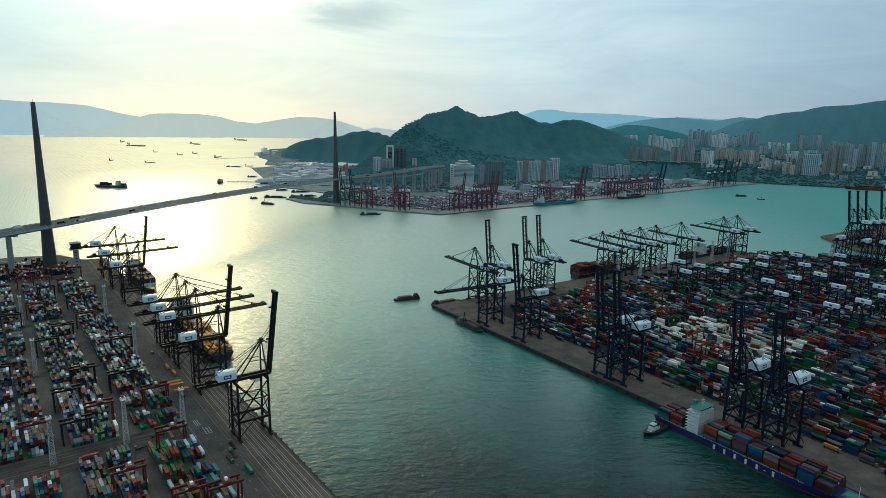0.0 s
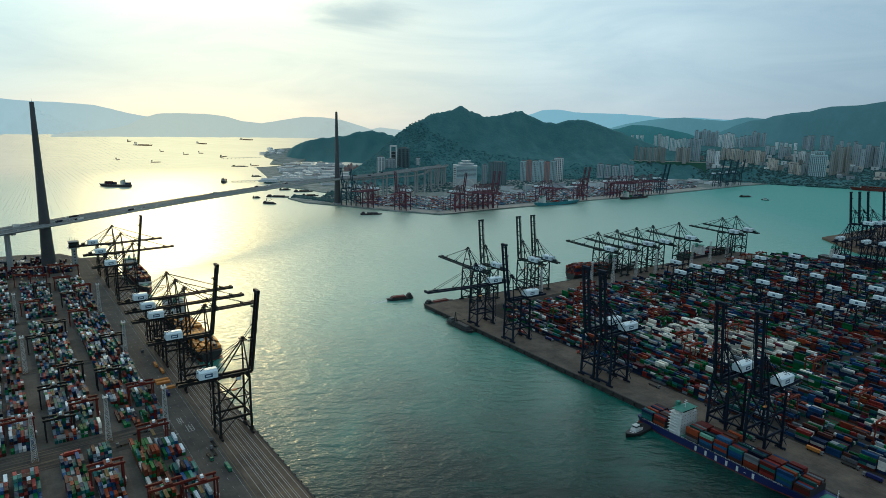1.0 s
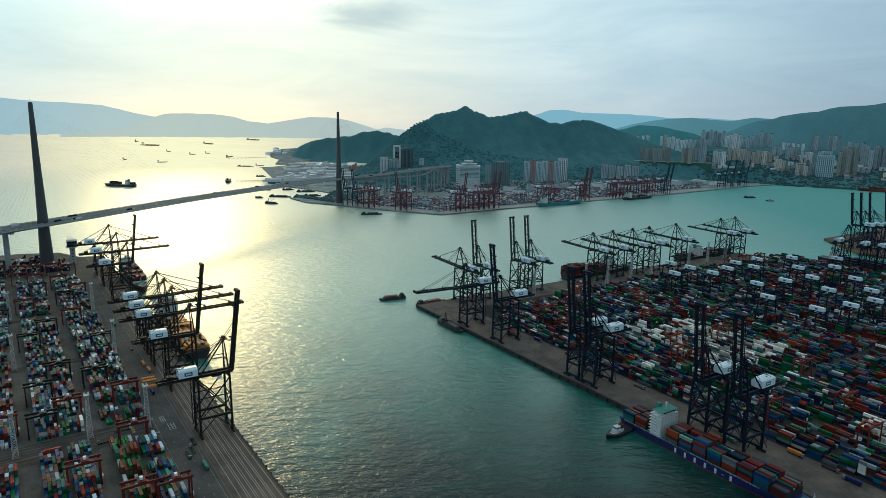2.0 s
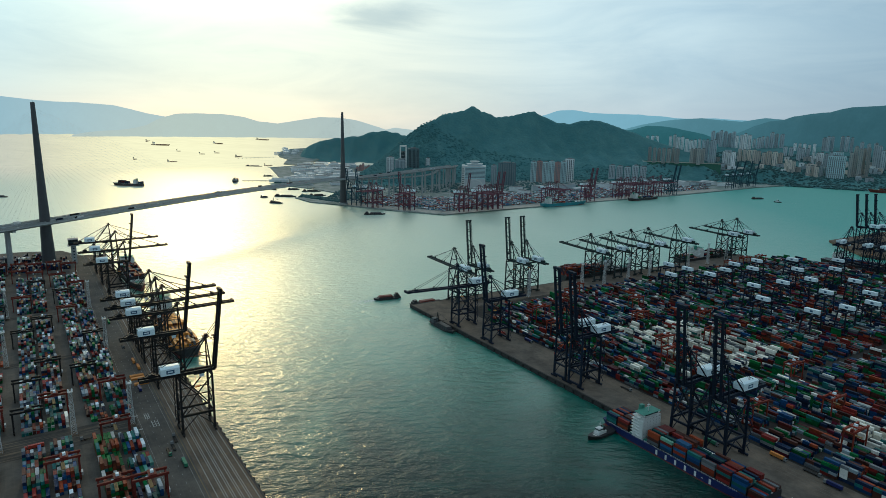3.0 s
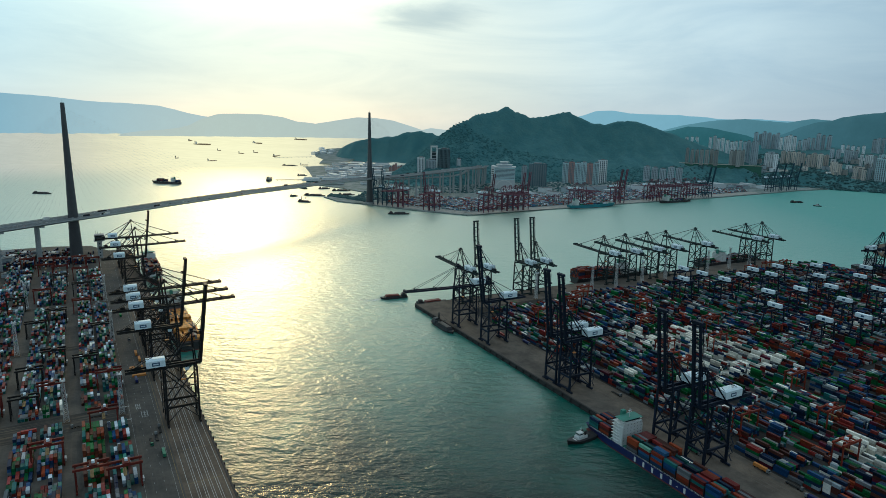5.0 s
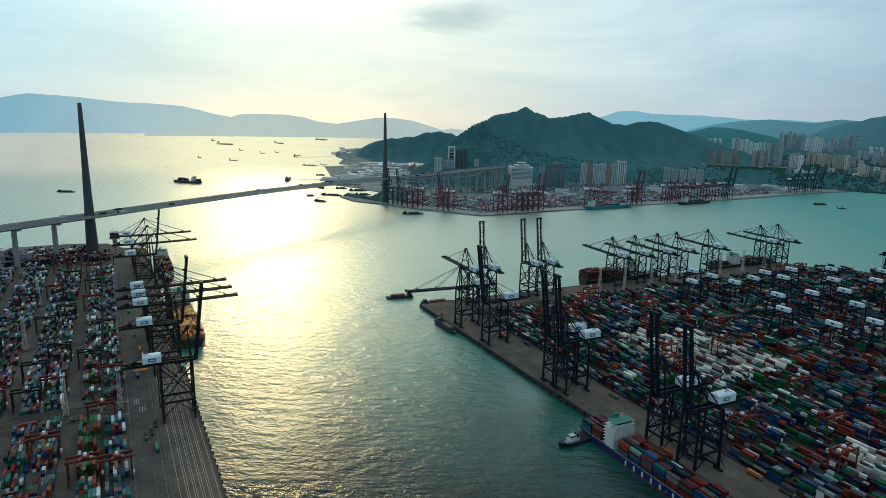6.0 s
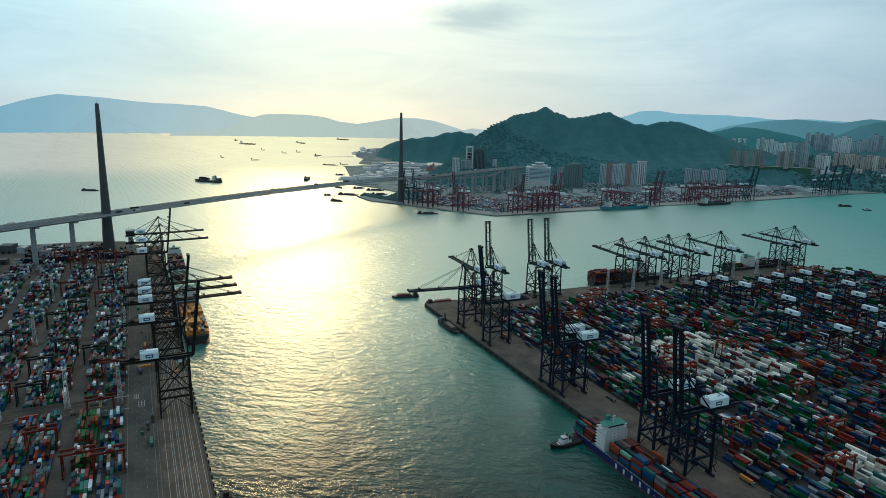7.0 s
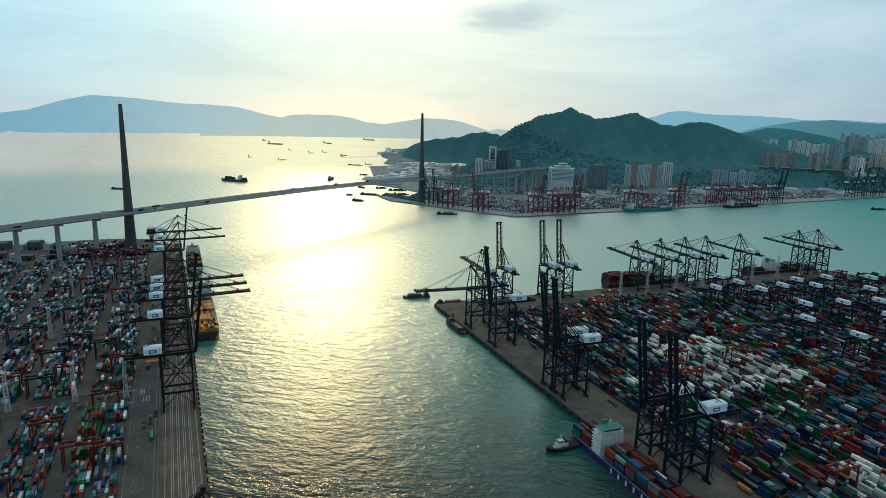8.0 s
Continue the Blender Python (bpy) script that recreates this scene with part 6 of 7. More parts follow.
def deck_cargo(label, m, bays, rows, base, seed, material):
    """Containers lashed on a ship's deck: each bay a block of its own height."""
    rnd = random.Random(seed)
    v, f, slot = [], [], []
    for x, high in bays:
        paint = 0
        for r in range(rows):
            # boxes of one owner lie side by side
            if r % 3 == 0 or rnd.random() < 0.2:
                paint = rnd.randrange(len(material)) if isinstance(material, tuple) else 0
            y = (r - (rows - 1) / 2) * 2.52
            top = max(1, high - (rnd.random() < 0.25) - (rnd.random() < 0.12))
            for k in range(top):
                b = Solid().box(x - 6.05, y - 1.2, base + k * 2.62, x + 6.05, y + 1.2, base + k * 2.62 + 2.56)
                o = len(v)
                v += b.v
                f += [tuple(i + o for i in q) for q in b.f]
                odd = isinstance(material, tuple) and rnd.random() < 0.3
                slot += [rnd.randrange(len(material)) if odd else paint] * len(b.f)
    me = bpy.data.meshes.new("deck_containers")
    me.from_pydata(v, [], f)
    for name in material if isinstance(material, tuple) else (material,):
        me.materials.append(MAT[name])
    me.polygons.foreach_set("material_index", slot)
    ob = tagged(new("deck_containers", me), label, "containers", kind="stuff")
    ob.matrix_basis = m
    return ob


def container_ship(label, m, length, beam, free, hull, house_x, bays, rows, seed, floors=6, paint="box_mixed", stripes=0, hatch="hull_dark", house_long=11.0):
    c = thing("container_ship", label, "ship", "ships in the harbour", m=m)
    h = part("hull", hull_solid(length, beam, free), hull, c)
    part("boot_top", hull_solid(length * 1.001, beam * 1.006, 0.9, 1.6, sheer=0.0), "hull_red", c)
    part("deck", Solid().box(-length * 0.47, -beam * 0.42, free - 0.3, length * 0.30, beam * 0.42, free + 0.05), "hull_red" if hull != "hull_blue" else "deck_green", c)
    part("forecastle", Solid().box(length * 0.36, -beam * 0.20, free, length * 0.47, beam * 0.20, free + 2.0, 0.75), "deck_green", c)
    part("breakwater", Solid().beam((length * 0.345, -beam * 0.40, free + 1.6), (length * 0.345, beam * 0.40, free + 1.6), 0.5, 3.6), "ship_white", c)
    part("foremast", Solid().tube((length * 0.42, 0, free + 1.5), (length * 0.42, 0, free + 11), 0.35, 0.2, 6).beam((length * 0.42, -1.4, free + 8), (length * 0.42, 1.4, free + 8), 0.25), "ship_white", c)
    for x, high in bays:
        part("hatch_cover", Solid().box(x - 6.3, -beam * 0.44, free, x + 6.3, beam * 0.44, free + 1.3), hatch, c)
        part("lashing_bridge", Solid().box(x + 6.32, -beam * 0.46, free, x + 6.62, beam * 0.46, free + 2.0 + 1.4 * high), "hull_dark", c)
    deck_house(c, house_x, beam, free, floors, house_long, ports=stripes > 0)
    rails(c, length, beam, free)
    # name on both sides as plain white bars
    for k in range(stripes):
        x = -30 + (0, 9.7, 19.4, 29.1, 38.8, 45.4, 52.5)[k]
        w, z0, z1 = (0.9, 0.46, 0.54) if k == 5 else (1.0, 0.22, 0.86)
        for side in (-1, 1):
            y = side * (beam / 2 + 0.02)
            part("name_bar", Solid().box(x - w, y - 0.05, free * z0, x + w, y + 0.05, free * z1), "ship_white", h)
    deck_cargo("containers stacked on the ship's deck", m, bays, rows, free + 1.35, seed, paint)
    return c


def tug(label, m, length=29.0, beam=10.0):
    c = thing("tugboat", label, "boat", "small craft in the harbour", m=m)
    part("hull", hull_solid(length, beam, 2.6, 1.2, 0.45, 0.03), "hull_dark", c)
    part("fender_belt", hull_solid(length * 1.01, beam * 1.04, 2.5, -1.6, 0.45, 0.03), "rubber", c)
    part("deck", Solid().box(-length * 0.44, -beam * 0.40, 2.5, length * 0.22, beam * 0.40, 2.72), "hull_dark", c)
    part("bulwark", Solid().box(length * 0.22, -beam * 0.26, 2.5, length * 0.36, beam * 0.26, 3.1, 0.8), "ship_white", c)
    part("deckhouse", Solid().box(-4.5, -3.0, 2.7, 6.5, 3.0, 5.2), "ship_white", c)
    part("wheelhouse", Solid().box(-0.5, -2.5, 5.4, 5.5, 2.5, 8.6, 0.9), "ship_white", c)
    part("wheelhouse_window", Solid().box(-0.4, -2.46, 6.8, 5.45, 2.46, 7.8), "glass_dark", c)
    for y in (-1.9, 1.9):
        part("funnel", Solid().box(-3.2, y - 0.6, 5.4, -1.8, y + 0.6, 8.8), "hull_dark", c)
    part("mast", Solid().tube((1.5, 0, 8.6), (1.5, 0, 14.0), 0.25, 0.12, 6).beam((1.5, -1.6, 11.5), (1.5, 1.6, 11.5), 0.2), "ship_white", c)
    part("towing_winch", Solid().tube((-7, -1.5, 3.6), (-7, 1.5, 3.6), 0.9, n=10), "hull_dark", c)
    return c


def barge(label, m, length, beam, cargo=None, derrick=False, house=True, group="small craft in the harbour", cabin="hull_dark"):
    c = thing("barge", label, "boat", group, m=m)
    part("hull", hull_solid(length, beam, 2.6, 1.0, 0.22, 0.03, 0.6), "hull_dark", c)
    part("coaming", Solid().box(-length * 0.22, -beam * 0.38, 2.5, length * 0.36, beam * 0.38, 4.2, 0.96), "hull_dark", c)
    if cargo:
        part("cargo", Solid().box(-length * 0.20, -beam * 0.33, 4.2, length * 0.33, beam * 0.33, 6.4, 0.9), cargo, c)
    if house:
        part("deckhouse", Solid().box(-length * 0.46, -beam * 0.36, 2.6, -length * 0.28, beam * 0.36, 6.0), cabin, c)
        part("wheelhouse", Solid().box(-length * 0.42, -beam * 0.28, 6.0, -length * 0.31, beam * 0.28, 8.8, 0.9), cabin, c)
        part("wheelhouse_window", Solid().box(-length * 0.31, -beam * 0.27, 7.2, -length * 0.305, beam * 0.27, 8.2), "glass_dark", c)
    if derrick:
        x = -length * 0.22
        part("derrick_mast", Solid().beam((x, -2.4, 2.6), (x, 0, 19), 0.8).beam((x, 2.4, 2.6), (x, 0, 19), 0.8), "hull_dark", c)
        part("derrick_boom", Solid().beam((x, 0, 5), (x + length * 0.42, 0, 15), 0.8), "hull_dark", c)
        part("derrick_stay", Solid().tube((x, 0, 19), (x + length * 0.42, 0, 15), 0.15, n=4), "hull_dark", c)
    return c


def cargo_ship(label, m, length, beam, free=6.0, hull="hull_dark", cranes=2):
    c = thing("cargo_ship", label, "ship", "ships in the harbour", m=m)
    part("hull", hull_solid(length, beam, free), hull, c)
    for k in range(4):
        part("hatch_cover", Solid().box(-length * 0.22 + k * length * 0.15, -beam * 0.33, free, -length * 0.22 + (k + 0.8) * length * 0.15, beam * 0.33, free + 2.2), "hull_red", c)
    deck_house(c, -length * 0.36, beam, free, 4 if length > 100 else 2, length * 0.09, "hull_dark")
    for k in range(cranes):
        x = -length * 0.10 + k * length * 0.26
        part("crane_post", Solid().tube((x, 0, free), (x, 0, free + 13), 1.1, 0.9, 8), "ship_white", c)
        part("crane_jib", Solid().beam((x, 0, free + 11), (x + length * 0.15, 0, free + 15), 1.0), "ship_white", c)
    part("foremast", Solid().tube((length * 0.43, 0, free), (length * 0.43, 0, free + 10), 0.35, 0.2, 6), "ship_white", c)
    return c


def wake(label, m, length, spread_at, width):
    """Broken foam and ripples that trail behind a boat: two arms that open and a churned middle."""
    c = thing("wake", label, "wake", "wakes in the harbour", m=m)
    rnd = random.Random(int(length))
    for arm in (-1, 0, 1):
        s = Solid()
        for k in range(int(length / 1.4)):
            u = rnd.random() ** 1.3
            x, y = -length * u, arm * spread_at * u + rnd.uniform(-1, 1) * width * (0.3 + u)
            l, w, e = rnd.uniform(0.8, 3.0) * (1.3 - u), rnd.uniform(0.25, 0.7), rnd.uniform(-0.5, 0.5)
            dx, dy, ex, ey = l * math.cos(e), l * math.sin(e), -w * math.sin(e), w * math.cos(e)
            s.add([(x - dx - ex, y - dy - ey, 0.06), (x + dx - ex, y + dy - ey, 0.06), (x + dx * 0.7 + ex, y + dy * 0.7 + ey, 0.16), (x - dx * 0.6 + ex, y - dy * 0.6 + ey, 0.14)], [(0, 1, 2, 3)])
        tagged(part("foam_arm" if arm else "foam_trail", s, "foam", c), kind="stuff")


def build_ships():
    bays = [(-84, 3), (-70.2, 3)] + [(-36 + 13.6 * k, h) for k, h in enumerate((4, 4, 5, 4, 4, 4, 4, 3))]
    container_ship("dark blue container ship with white bridge, moored at the quay", right(489, -14.8, 0), 190, 25.5, 6.8, "hull_blue", -53, bays, 9, 5, 7, ("box_reds", "ship_boxes", "box_reds", "box_blues", "ship_boxes", "box_blues", "box_reds"), 7)
    container_ship("dark container ship with orange deck cargo, moored at the quay", left(462, -19.5, 0, 0), 225, 31, 10.0, "hull_dark", 62, [(-99 + 13.6 * k, h) for k, h in enumerate((2, 2, 3, 2, 1, 1, 2, 1, 1, 1))], 11, 8, 7, "box_orange", 0, "deck_orange")
    container_ship("dark container ship with brown boxes aft, at the head berth", right(-44, 405, 0, 90), 170, 28, 9.5, "hull_dark", 24, [(-78 + 13.6 * k, h) for k, h in enumerate((6, 6, 6, 5, 5, 4, 4))], 10, 12, 7, "box_reds")
    container_ship("dark container ship with white bridge, moored at the head berth", right(-44, 726, 0, 90), 178, 28, 9.0, "hull_dark", -30, [(-76, 3), (-62, 3)] + [(-14 + 13.6 * k, h) for k, h in enumerate((3, 2, 3, 3, 2, 2))], 10, 14, 6, "box_cool")
    container_ship("container ship with white and green bridge, moored in the basin", right(190, 926, 0, 0), 190, 27, 9.0, "hull_dark", -66, [(-50 + 13.6 * k, 3) for k in range(9)], 9, 19, 6, "box_cool")
    container_ship("bright teal feeder ship moored below red cranes", pose(398, 2150, 0, 0, 0, 31), 185, 26, 10.5, "hull_teal", -66, [(-48 + 13.6 * k, h) for k, h in enumerate((2, 1, 2, 2, 1, 1, 2, 1))], 9, 22, 6, "box_mixed", 0, "hull_teal")
    container_ship("dark red ship with red boxes on deck across the channel", pose(1950, 2770, 0, 0, 0, 150), 190, 30, 12, "hull_red", -60, [(-40 + 13.6 * k, 2) for k in range(8)], 9, 25, 6, "box_reds")
    container_ship("dark container ship moored across the channel", pose(735, 2366, 0, 0, 0, 34), 150, 24, 8, "hull_dark", -52, [(-36 + 13.6 * k, 2) for k in range(6)], 8, 27, 6, "box_cool")
    container_ship("dark ship with red and brown boxes, moored below quay cranes", left(778, -18.5, 0, 180), 168, 27, 9.5, "hull_dark", -60, [(-40 + 13.6 * k, h) for k, h in enumerate((4, 4, 5, 4, 4, 3, 3))], 10, 31, 6, ("box_reds", "box_dark"))
    tug("black and white harbour tug lying off the ship's stern", right(408, -42, 0, -85), 33, 11)
    barge("dark self-propelled barge under way, trailing a small wake", pose(-86, 957, 0, 0, 0, 205), 43, 11, "hull_red")
    wake("pale broken foam thrown up before the barge", pose(-101, 950, 0.0, 0, 0, 25), 42, 9, 3.5)
    wake("white foam trailing behind the pilot launch", pose(1244, 2359, 0.0, 0, 0, 165), 70, 12, 3.0)
    wake("faint foam trailing behind the cargo ship", pose(-1203, 2492, 0.0, 0, 0, 172), 150, 24, 3.0)
    barge("dark lighter moored against the quay", right(77, -7.6, 0, 0), 56, 12, "hull_dark", True, group="barges at the pier", cabin="shed_roof")
    barge("dark flat lighter moored off the pier head", right(-34, 30, 0, 90), 50, 12, "hull_red", group="barges at the pier")
    for x, y, rot, l, d in ((-212, 1859, 12, 62, False), (-560, 2064, -15, 46, True), (-640, 2205, 30, 26, False), (-1492, 2078, 5, 62, False), (1204, 2459, 10, 50, False), (-576, 2246, -5, 78, False), (-470, 2290, 20, 60, False), (-520, 2420, 15, 70, True), (-600, 2470, 25, 44, False),
                            (-680, 2460, -40, 48, False), (-852, 3010, 20, 44, False), (-1098, 3594, 0, 90, False)):
        barge("small dark lighter lying in the harbour", pose(x, y, 0, 0, 0, rot), l, l * 0.24, "hull_dark", d)
    tug("small orange and white pilot launch under way", pose(1232, 2362, 0, 0, 0, 165), 26, 8)
    container_ship("dark cargo ship with boxes aft lying at anchor", pose(-1262, 2500, 0, 0, 0, 172), 124, 21, 9, "hull_dark", -30, [(-52, 3), (6, 3), (20, 4), (34, 4)], 7, 33, 5, "box_dark")
    cargo_ship("dark tanker berthed at the depot jetty", pose(-915, 2735, 0, 0, 0, 100), 95, 18, 9, "hull_dark", 1)
    for x, y, rot, l in ((-2003, 4265, 80, 60), (-1882, 4175, 5, 150), (-1572, 4361, -20, 110), (-1583, 3647, 30, 70), (-1802, 3663, 60, 30), (-1334, 4587, 0, 120), (-1300, 3960, 70, 90), (-1535, 3976, 10, 45), (-1700, 4023, 20, 30), (-1466, 4043, 0, 40), (-1030, 3640, 15, 60)):
        cargo_ship("hazy cargo vessel at anchor far out on the bright sea", pose(x, y, sea_level(x, y) - 0.5, 0, 0, rot), l * 0.75, l * 0.13, max(3.0, l * 0.04), "hull_haze", 0)


build_ships()


# ---- the island across the channel ----
def far_crane(label, steel, raised, m):
    """Quay crane across the channel, with its main members only."""
    c = thing("quay_crane", label, "crane", "cranes across the channel")
    for x in (0, -GAUGE):
        for y in (-LEG_Y, LEG_Y):
            part("leg", Solid().beam((x, y, 0), (x, y, GIRDER), 2.2, 2.0), steel, c)
        part("portal_beam", Solid().box(x - 1, -LEG_Y + 1, 15, x + 1, LEG_Y - 1, 17.4), steel, c)
        part("top_beam", Solid().box(x - 1, -LEG_Y + 1, GIRDER - 2.2, x + 1, LEG_Y - 1, GIRDER - 0.2), steel, c)
    for y in (-LEG_Y, LEG_Y):
        part("side_beam", Solid().box(-GAUGE + 1, y - 0.8, 16.6, -1, y + 0.8, 18.8), steel, c)
        part("side_brace", Solid().beam((-GAUGE, y, 19), (0, y, GIRDER - 1), 1.1), steel, c)
    part("girder", Solid().box(-50, -3.8, GIRDER, HINGE, 3.8, GIRDER + 3.0), steel, c)
    ang = radians(81.0 if raised else 2.0)
    s = Solid()
    for y in (-3, 3):
        s.box(0, y - 0.9, -1.4, 66, y + 0.9, 1.4)
    for k in range(8):
        s.box(1 + k * 9, -2.1, -0.8, 2.2 + k * 9, 2.1, 0.8)
    part("boom", s, steel, c).matrix_basis = Matrix.Translation((HINGE, 0, GIRDER + 1.4)) @ Matrix.Rotation(-ang, 4, "Y")
    for y in (-1, 1):
        part("mast_leg", Solid().beam((0, y * 8, GIRDER), (-2, y * 2, 80), 1.5), steel, c)
        part("mast_strut", Solid().beam((-26, y * 5, GIRDER + 3), (-2, y * 2, 80), 0.9), steel, c)
        if not raised:
            part("forestay", Solid().tube((-2, y * 2, 80), (60, y * 3, GIRDER + 4), 0.4, n=4), steel, c)
        part("backstay", Solid().tube((-2, y * 2, 80), (-48, y * 3, GIRDER + 3), 0.35, n=4), steel, c)
    part("machine_house", Solid().box(-40, -4.4, GIRDER + 3, -24, 4.4, GIRDER + 9.0, 0.95), "house_white", c, "white machine house")
    c.matrix_basis = m
    return c


def tower_block(label, category, group, x, y, z, rot, w, d, h, wall, bays=4, crown=True, glass="glass_mid"):
    """Tower with projecting wall piers, recessed window bays on all sides, floor edges and roof plant."""
    c = thing("tower_block" if h > 30 else "office_block", label, category, group, m=pose(x, y, z - 8, 0, 0, rot))
    h += 8
    body = Solid().box(-w / 2 + 0.7, -d / 2 + 0.7, 0, w / 2 - 0.7, d / 2 - 0.7, h)
    floors = int(h / 9)
    for k in range(1, floors):
        body.box(-w / 2 + 0.45, -d / 2 + 0.45, k * h / floors, w / 2 - 0.45, d / 2 - 0.45, k * h / floors + 1.1)
    if bays < 5:
        for k in (0, bays):
            x = -w / 2 + min(max(k * w / bays, w / bays * 0.2), w - w / bays * 0.2)
            body.box(x - w / bays * 0.2, -d / 2, 0, x + w / bays * 0.2, -d / 2 + 0.7, h + 0.6)
    part("wall", body, wall, c)
    n = bays
    glazed = 0.27 if bays > 3 else 0.40 if bays == 1 else 0.13
    win = Solid().box(-w / n * glazed, -0.1, 0, w / n * glazed, 0.1, h - 13 if h > 24 else h * 0.3).mesh("window_bay", MAT[glass])
    pier = Solid().box(-w / n * 0.2, -0.35, 0, w / n * 0.2, 0.35, h + 0.6).mesh("pier", MAT[wall])
    for k in range(n):
        ob = part("window_bay", win, None, c)
        ob.location = (-w / 2 + (k + 0.5) * w / n, -d / 2 + 0.68, 9)
    for k in range(n + 1) if n > 4 else ():
        ob = part("pier", pier, None, c)
        ob.location = (-w / 2 + min(max(k * w / n, w / n * 0.2), w - w / n * 0.2), -d / 2 + 0.35, 0)
    if crown:
        part("roof_plant", Solid().box(-w * 0.22, -d * 0.25, h, w * 0.22, d * 0.25, h + 5).box(w * 0.27, -d * 0.2, h, w * 0.40, d * 0.2, h + 3), "roof_grey", c)
    return c


def cluster(b0, b1, dist, n, top0, top1, w, wall, label, seed, deep=60.0, base=None):
    """Tower blocks spread over a range of bearings; they stand on the slope and reach the given heights."""
    rnd = random.Random(seed)
    for k in range(n):
        b = b0 + (b1 - b0) * (k + 0.5) / n + rnd.uniform(-0.12, 0.12) * (b1 - b0) / n
        d = dist + rnd.uniform(-deep, deep) / 2
        x, y = d * math.cos(radians(90 + b)), d * math.sin(radians(90 + b))
        z = ground_height(x, y) if base is None else base
        top = rnd.uniform(top0, top1)
        tower_block(label, "building", "towers of the city across the channel", x, y, z, b + rnd.choice((-12, 0, 8)), w * rnd.uniform(0.85, 1.1), w * rnd.uniform(0.7, 0.9), max(18.0, top - z), wall, 2 if w < 26 else 6)


def oil_tank(x, y, r, h):
    c = thing("storage_tank", "white cylindrical storage tank with a low domed roof", "tank", "tanks of the depot", m=pose(x, y, sea_level(x, y) + 2.5))
    part("shell", Solid().tube((0, 0, 0), (0, 0, h), r, n=24), "facade_pale", c)
    part("roof", Solid().tube((0, 0, h), (0, 0, h + r * 0.16), r, r * 0.1, n=24), "ship_white", c)
    part("rim", Solid().tube((0, 0, h - 0.8), (0, 0, h - 0.2), r + 0.35, n=24), "galvanised", c)
    s = Solid()
    for k in range(9):
        s.beam((math.cos(k * 0.16) * (r + 0.7), math.sin(k * 0.16) * (r + 0.7), h * k / 9), (math.cos(k * 0.16 + 0.16) * (r + 0.7), math.sin(k * 0.16 + 0.16) * (r + 0.7), h * (k + 1) / 9), 0.9, 0.4)
    part("stairs", s, "galvanised", c)


def build_far_terminal():
    seg_a, seg_b = math.degrees(math.atan2(1865 - 2040, -7 + 347)), math.degrees(math.atan2(2258 - 1865, 525 + 7))
    made = {}
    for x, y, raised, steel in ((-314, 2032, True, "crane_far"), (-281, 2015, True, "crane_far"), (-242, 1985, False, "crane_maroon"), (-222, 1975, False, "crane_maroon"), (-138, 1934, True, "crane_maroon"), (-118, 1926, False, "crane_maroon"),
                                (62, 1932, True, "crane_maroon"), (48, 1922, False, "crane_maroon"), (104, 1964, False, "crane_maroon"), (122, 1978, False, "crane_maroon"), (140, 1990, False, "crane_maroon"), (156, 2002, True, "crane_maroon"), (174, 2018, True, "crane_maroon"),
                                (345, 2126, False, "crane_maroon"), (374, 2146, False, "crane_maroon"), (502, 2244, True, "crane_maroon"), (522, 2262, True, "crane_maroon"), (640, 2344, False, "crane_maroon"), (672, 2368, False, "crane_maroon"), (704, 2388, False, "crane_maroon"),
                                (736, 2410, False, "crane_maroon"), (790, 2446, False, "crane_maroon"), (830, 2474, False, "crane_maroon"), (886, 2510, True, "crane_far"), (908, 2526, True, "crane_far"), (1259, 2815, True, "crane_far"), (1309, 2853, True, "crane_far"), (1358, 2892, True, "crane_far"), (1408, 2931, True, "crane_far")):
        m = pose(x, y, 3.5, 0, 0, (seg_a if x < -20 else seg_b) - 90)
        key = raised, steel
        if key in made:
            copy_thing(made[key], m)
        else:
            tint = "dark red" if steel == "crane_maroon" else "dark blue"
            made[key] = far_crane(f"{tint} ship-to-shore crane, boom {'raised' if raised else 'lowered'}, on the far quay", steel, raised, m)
    # quay edges and container blocks behind them
    for (x0, y0), (x1, y1), ang, n in (((-330, 2052), (-20, 1892), seg_a, 0), ((10, 1892), (1190, 2750), seg_b, 1)):
        length = math.hypot(x1 - x0, y1 - y0)
        o = Vector((x0, y0))
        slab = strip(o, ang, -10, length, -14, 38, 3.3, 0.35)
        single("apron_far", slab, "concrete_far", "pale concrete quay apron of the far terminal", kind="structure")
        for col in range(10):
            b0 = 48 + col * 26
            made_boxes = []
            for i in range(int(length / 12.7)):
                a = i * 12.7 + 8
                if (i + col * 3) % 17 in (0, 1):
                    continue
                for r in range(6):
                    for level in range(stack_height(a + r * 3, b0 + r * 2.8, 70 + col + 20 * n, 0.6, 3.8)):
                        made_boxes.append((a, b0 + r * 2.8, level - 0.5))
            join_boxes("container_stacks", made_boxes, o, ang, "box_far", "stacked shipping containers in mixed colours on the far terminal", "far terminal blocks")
        gantry = None
        for k in range(11 if n else 4):
            p = along(o, ang, 30 + (k * 197) % (length - 60), 57 + 26 * (k % 7))
            m = pose(p.x, p.y, 3.5, 0, 0, ang)
            if gantry is None:
                gantry = yard_crane("red rubber-tyred gantry crane on the far terminal", "yard cranes of the far terminal", "crane_maroon", m, 23, 21)
            else:
                copy_thing(gantry, m)
    mast = light_mast("pale lattice floodlight mast on the far terminal", "floodlight masts of the far terminal", pose(-171, 1999, 3.5), 55)
    for x, y in ((-114, 2008), (-54, 2004), (10, 2015), (786, 2506), (300, 2230), (560, 2420)):
        copy_thing(mast, pose(x, y, 3.5))


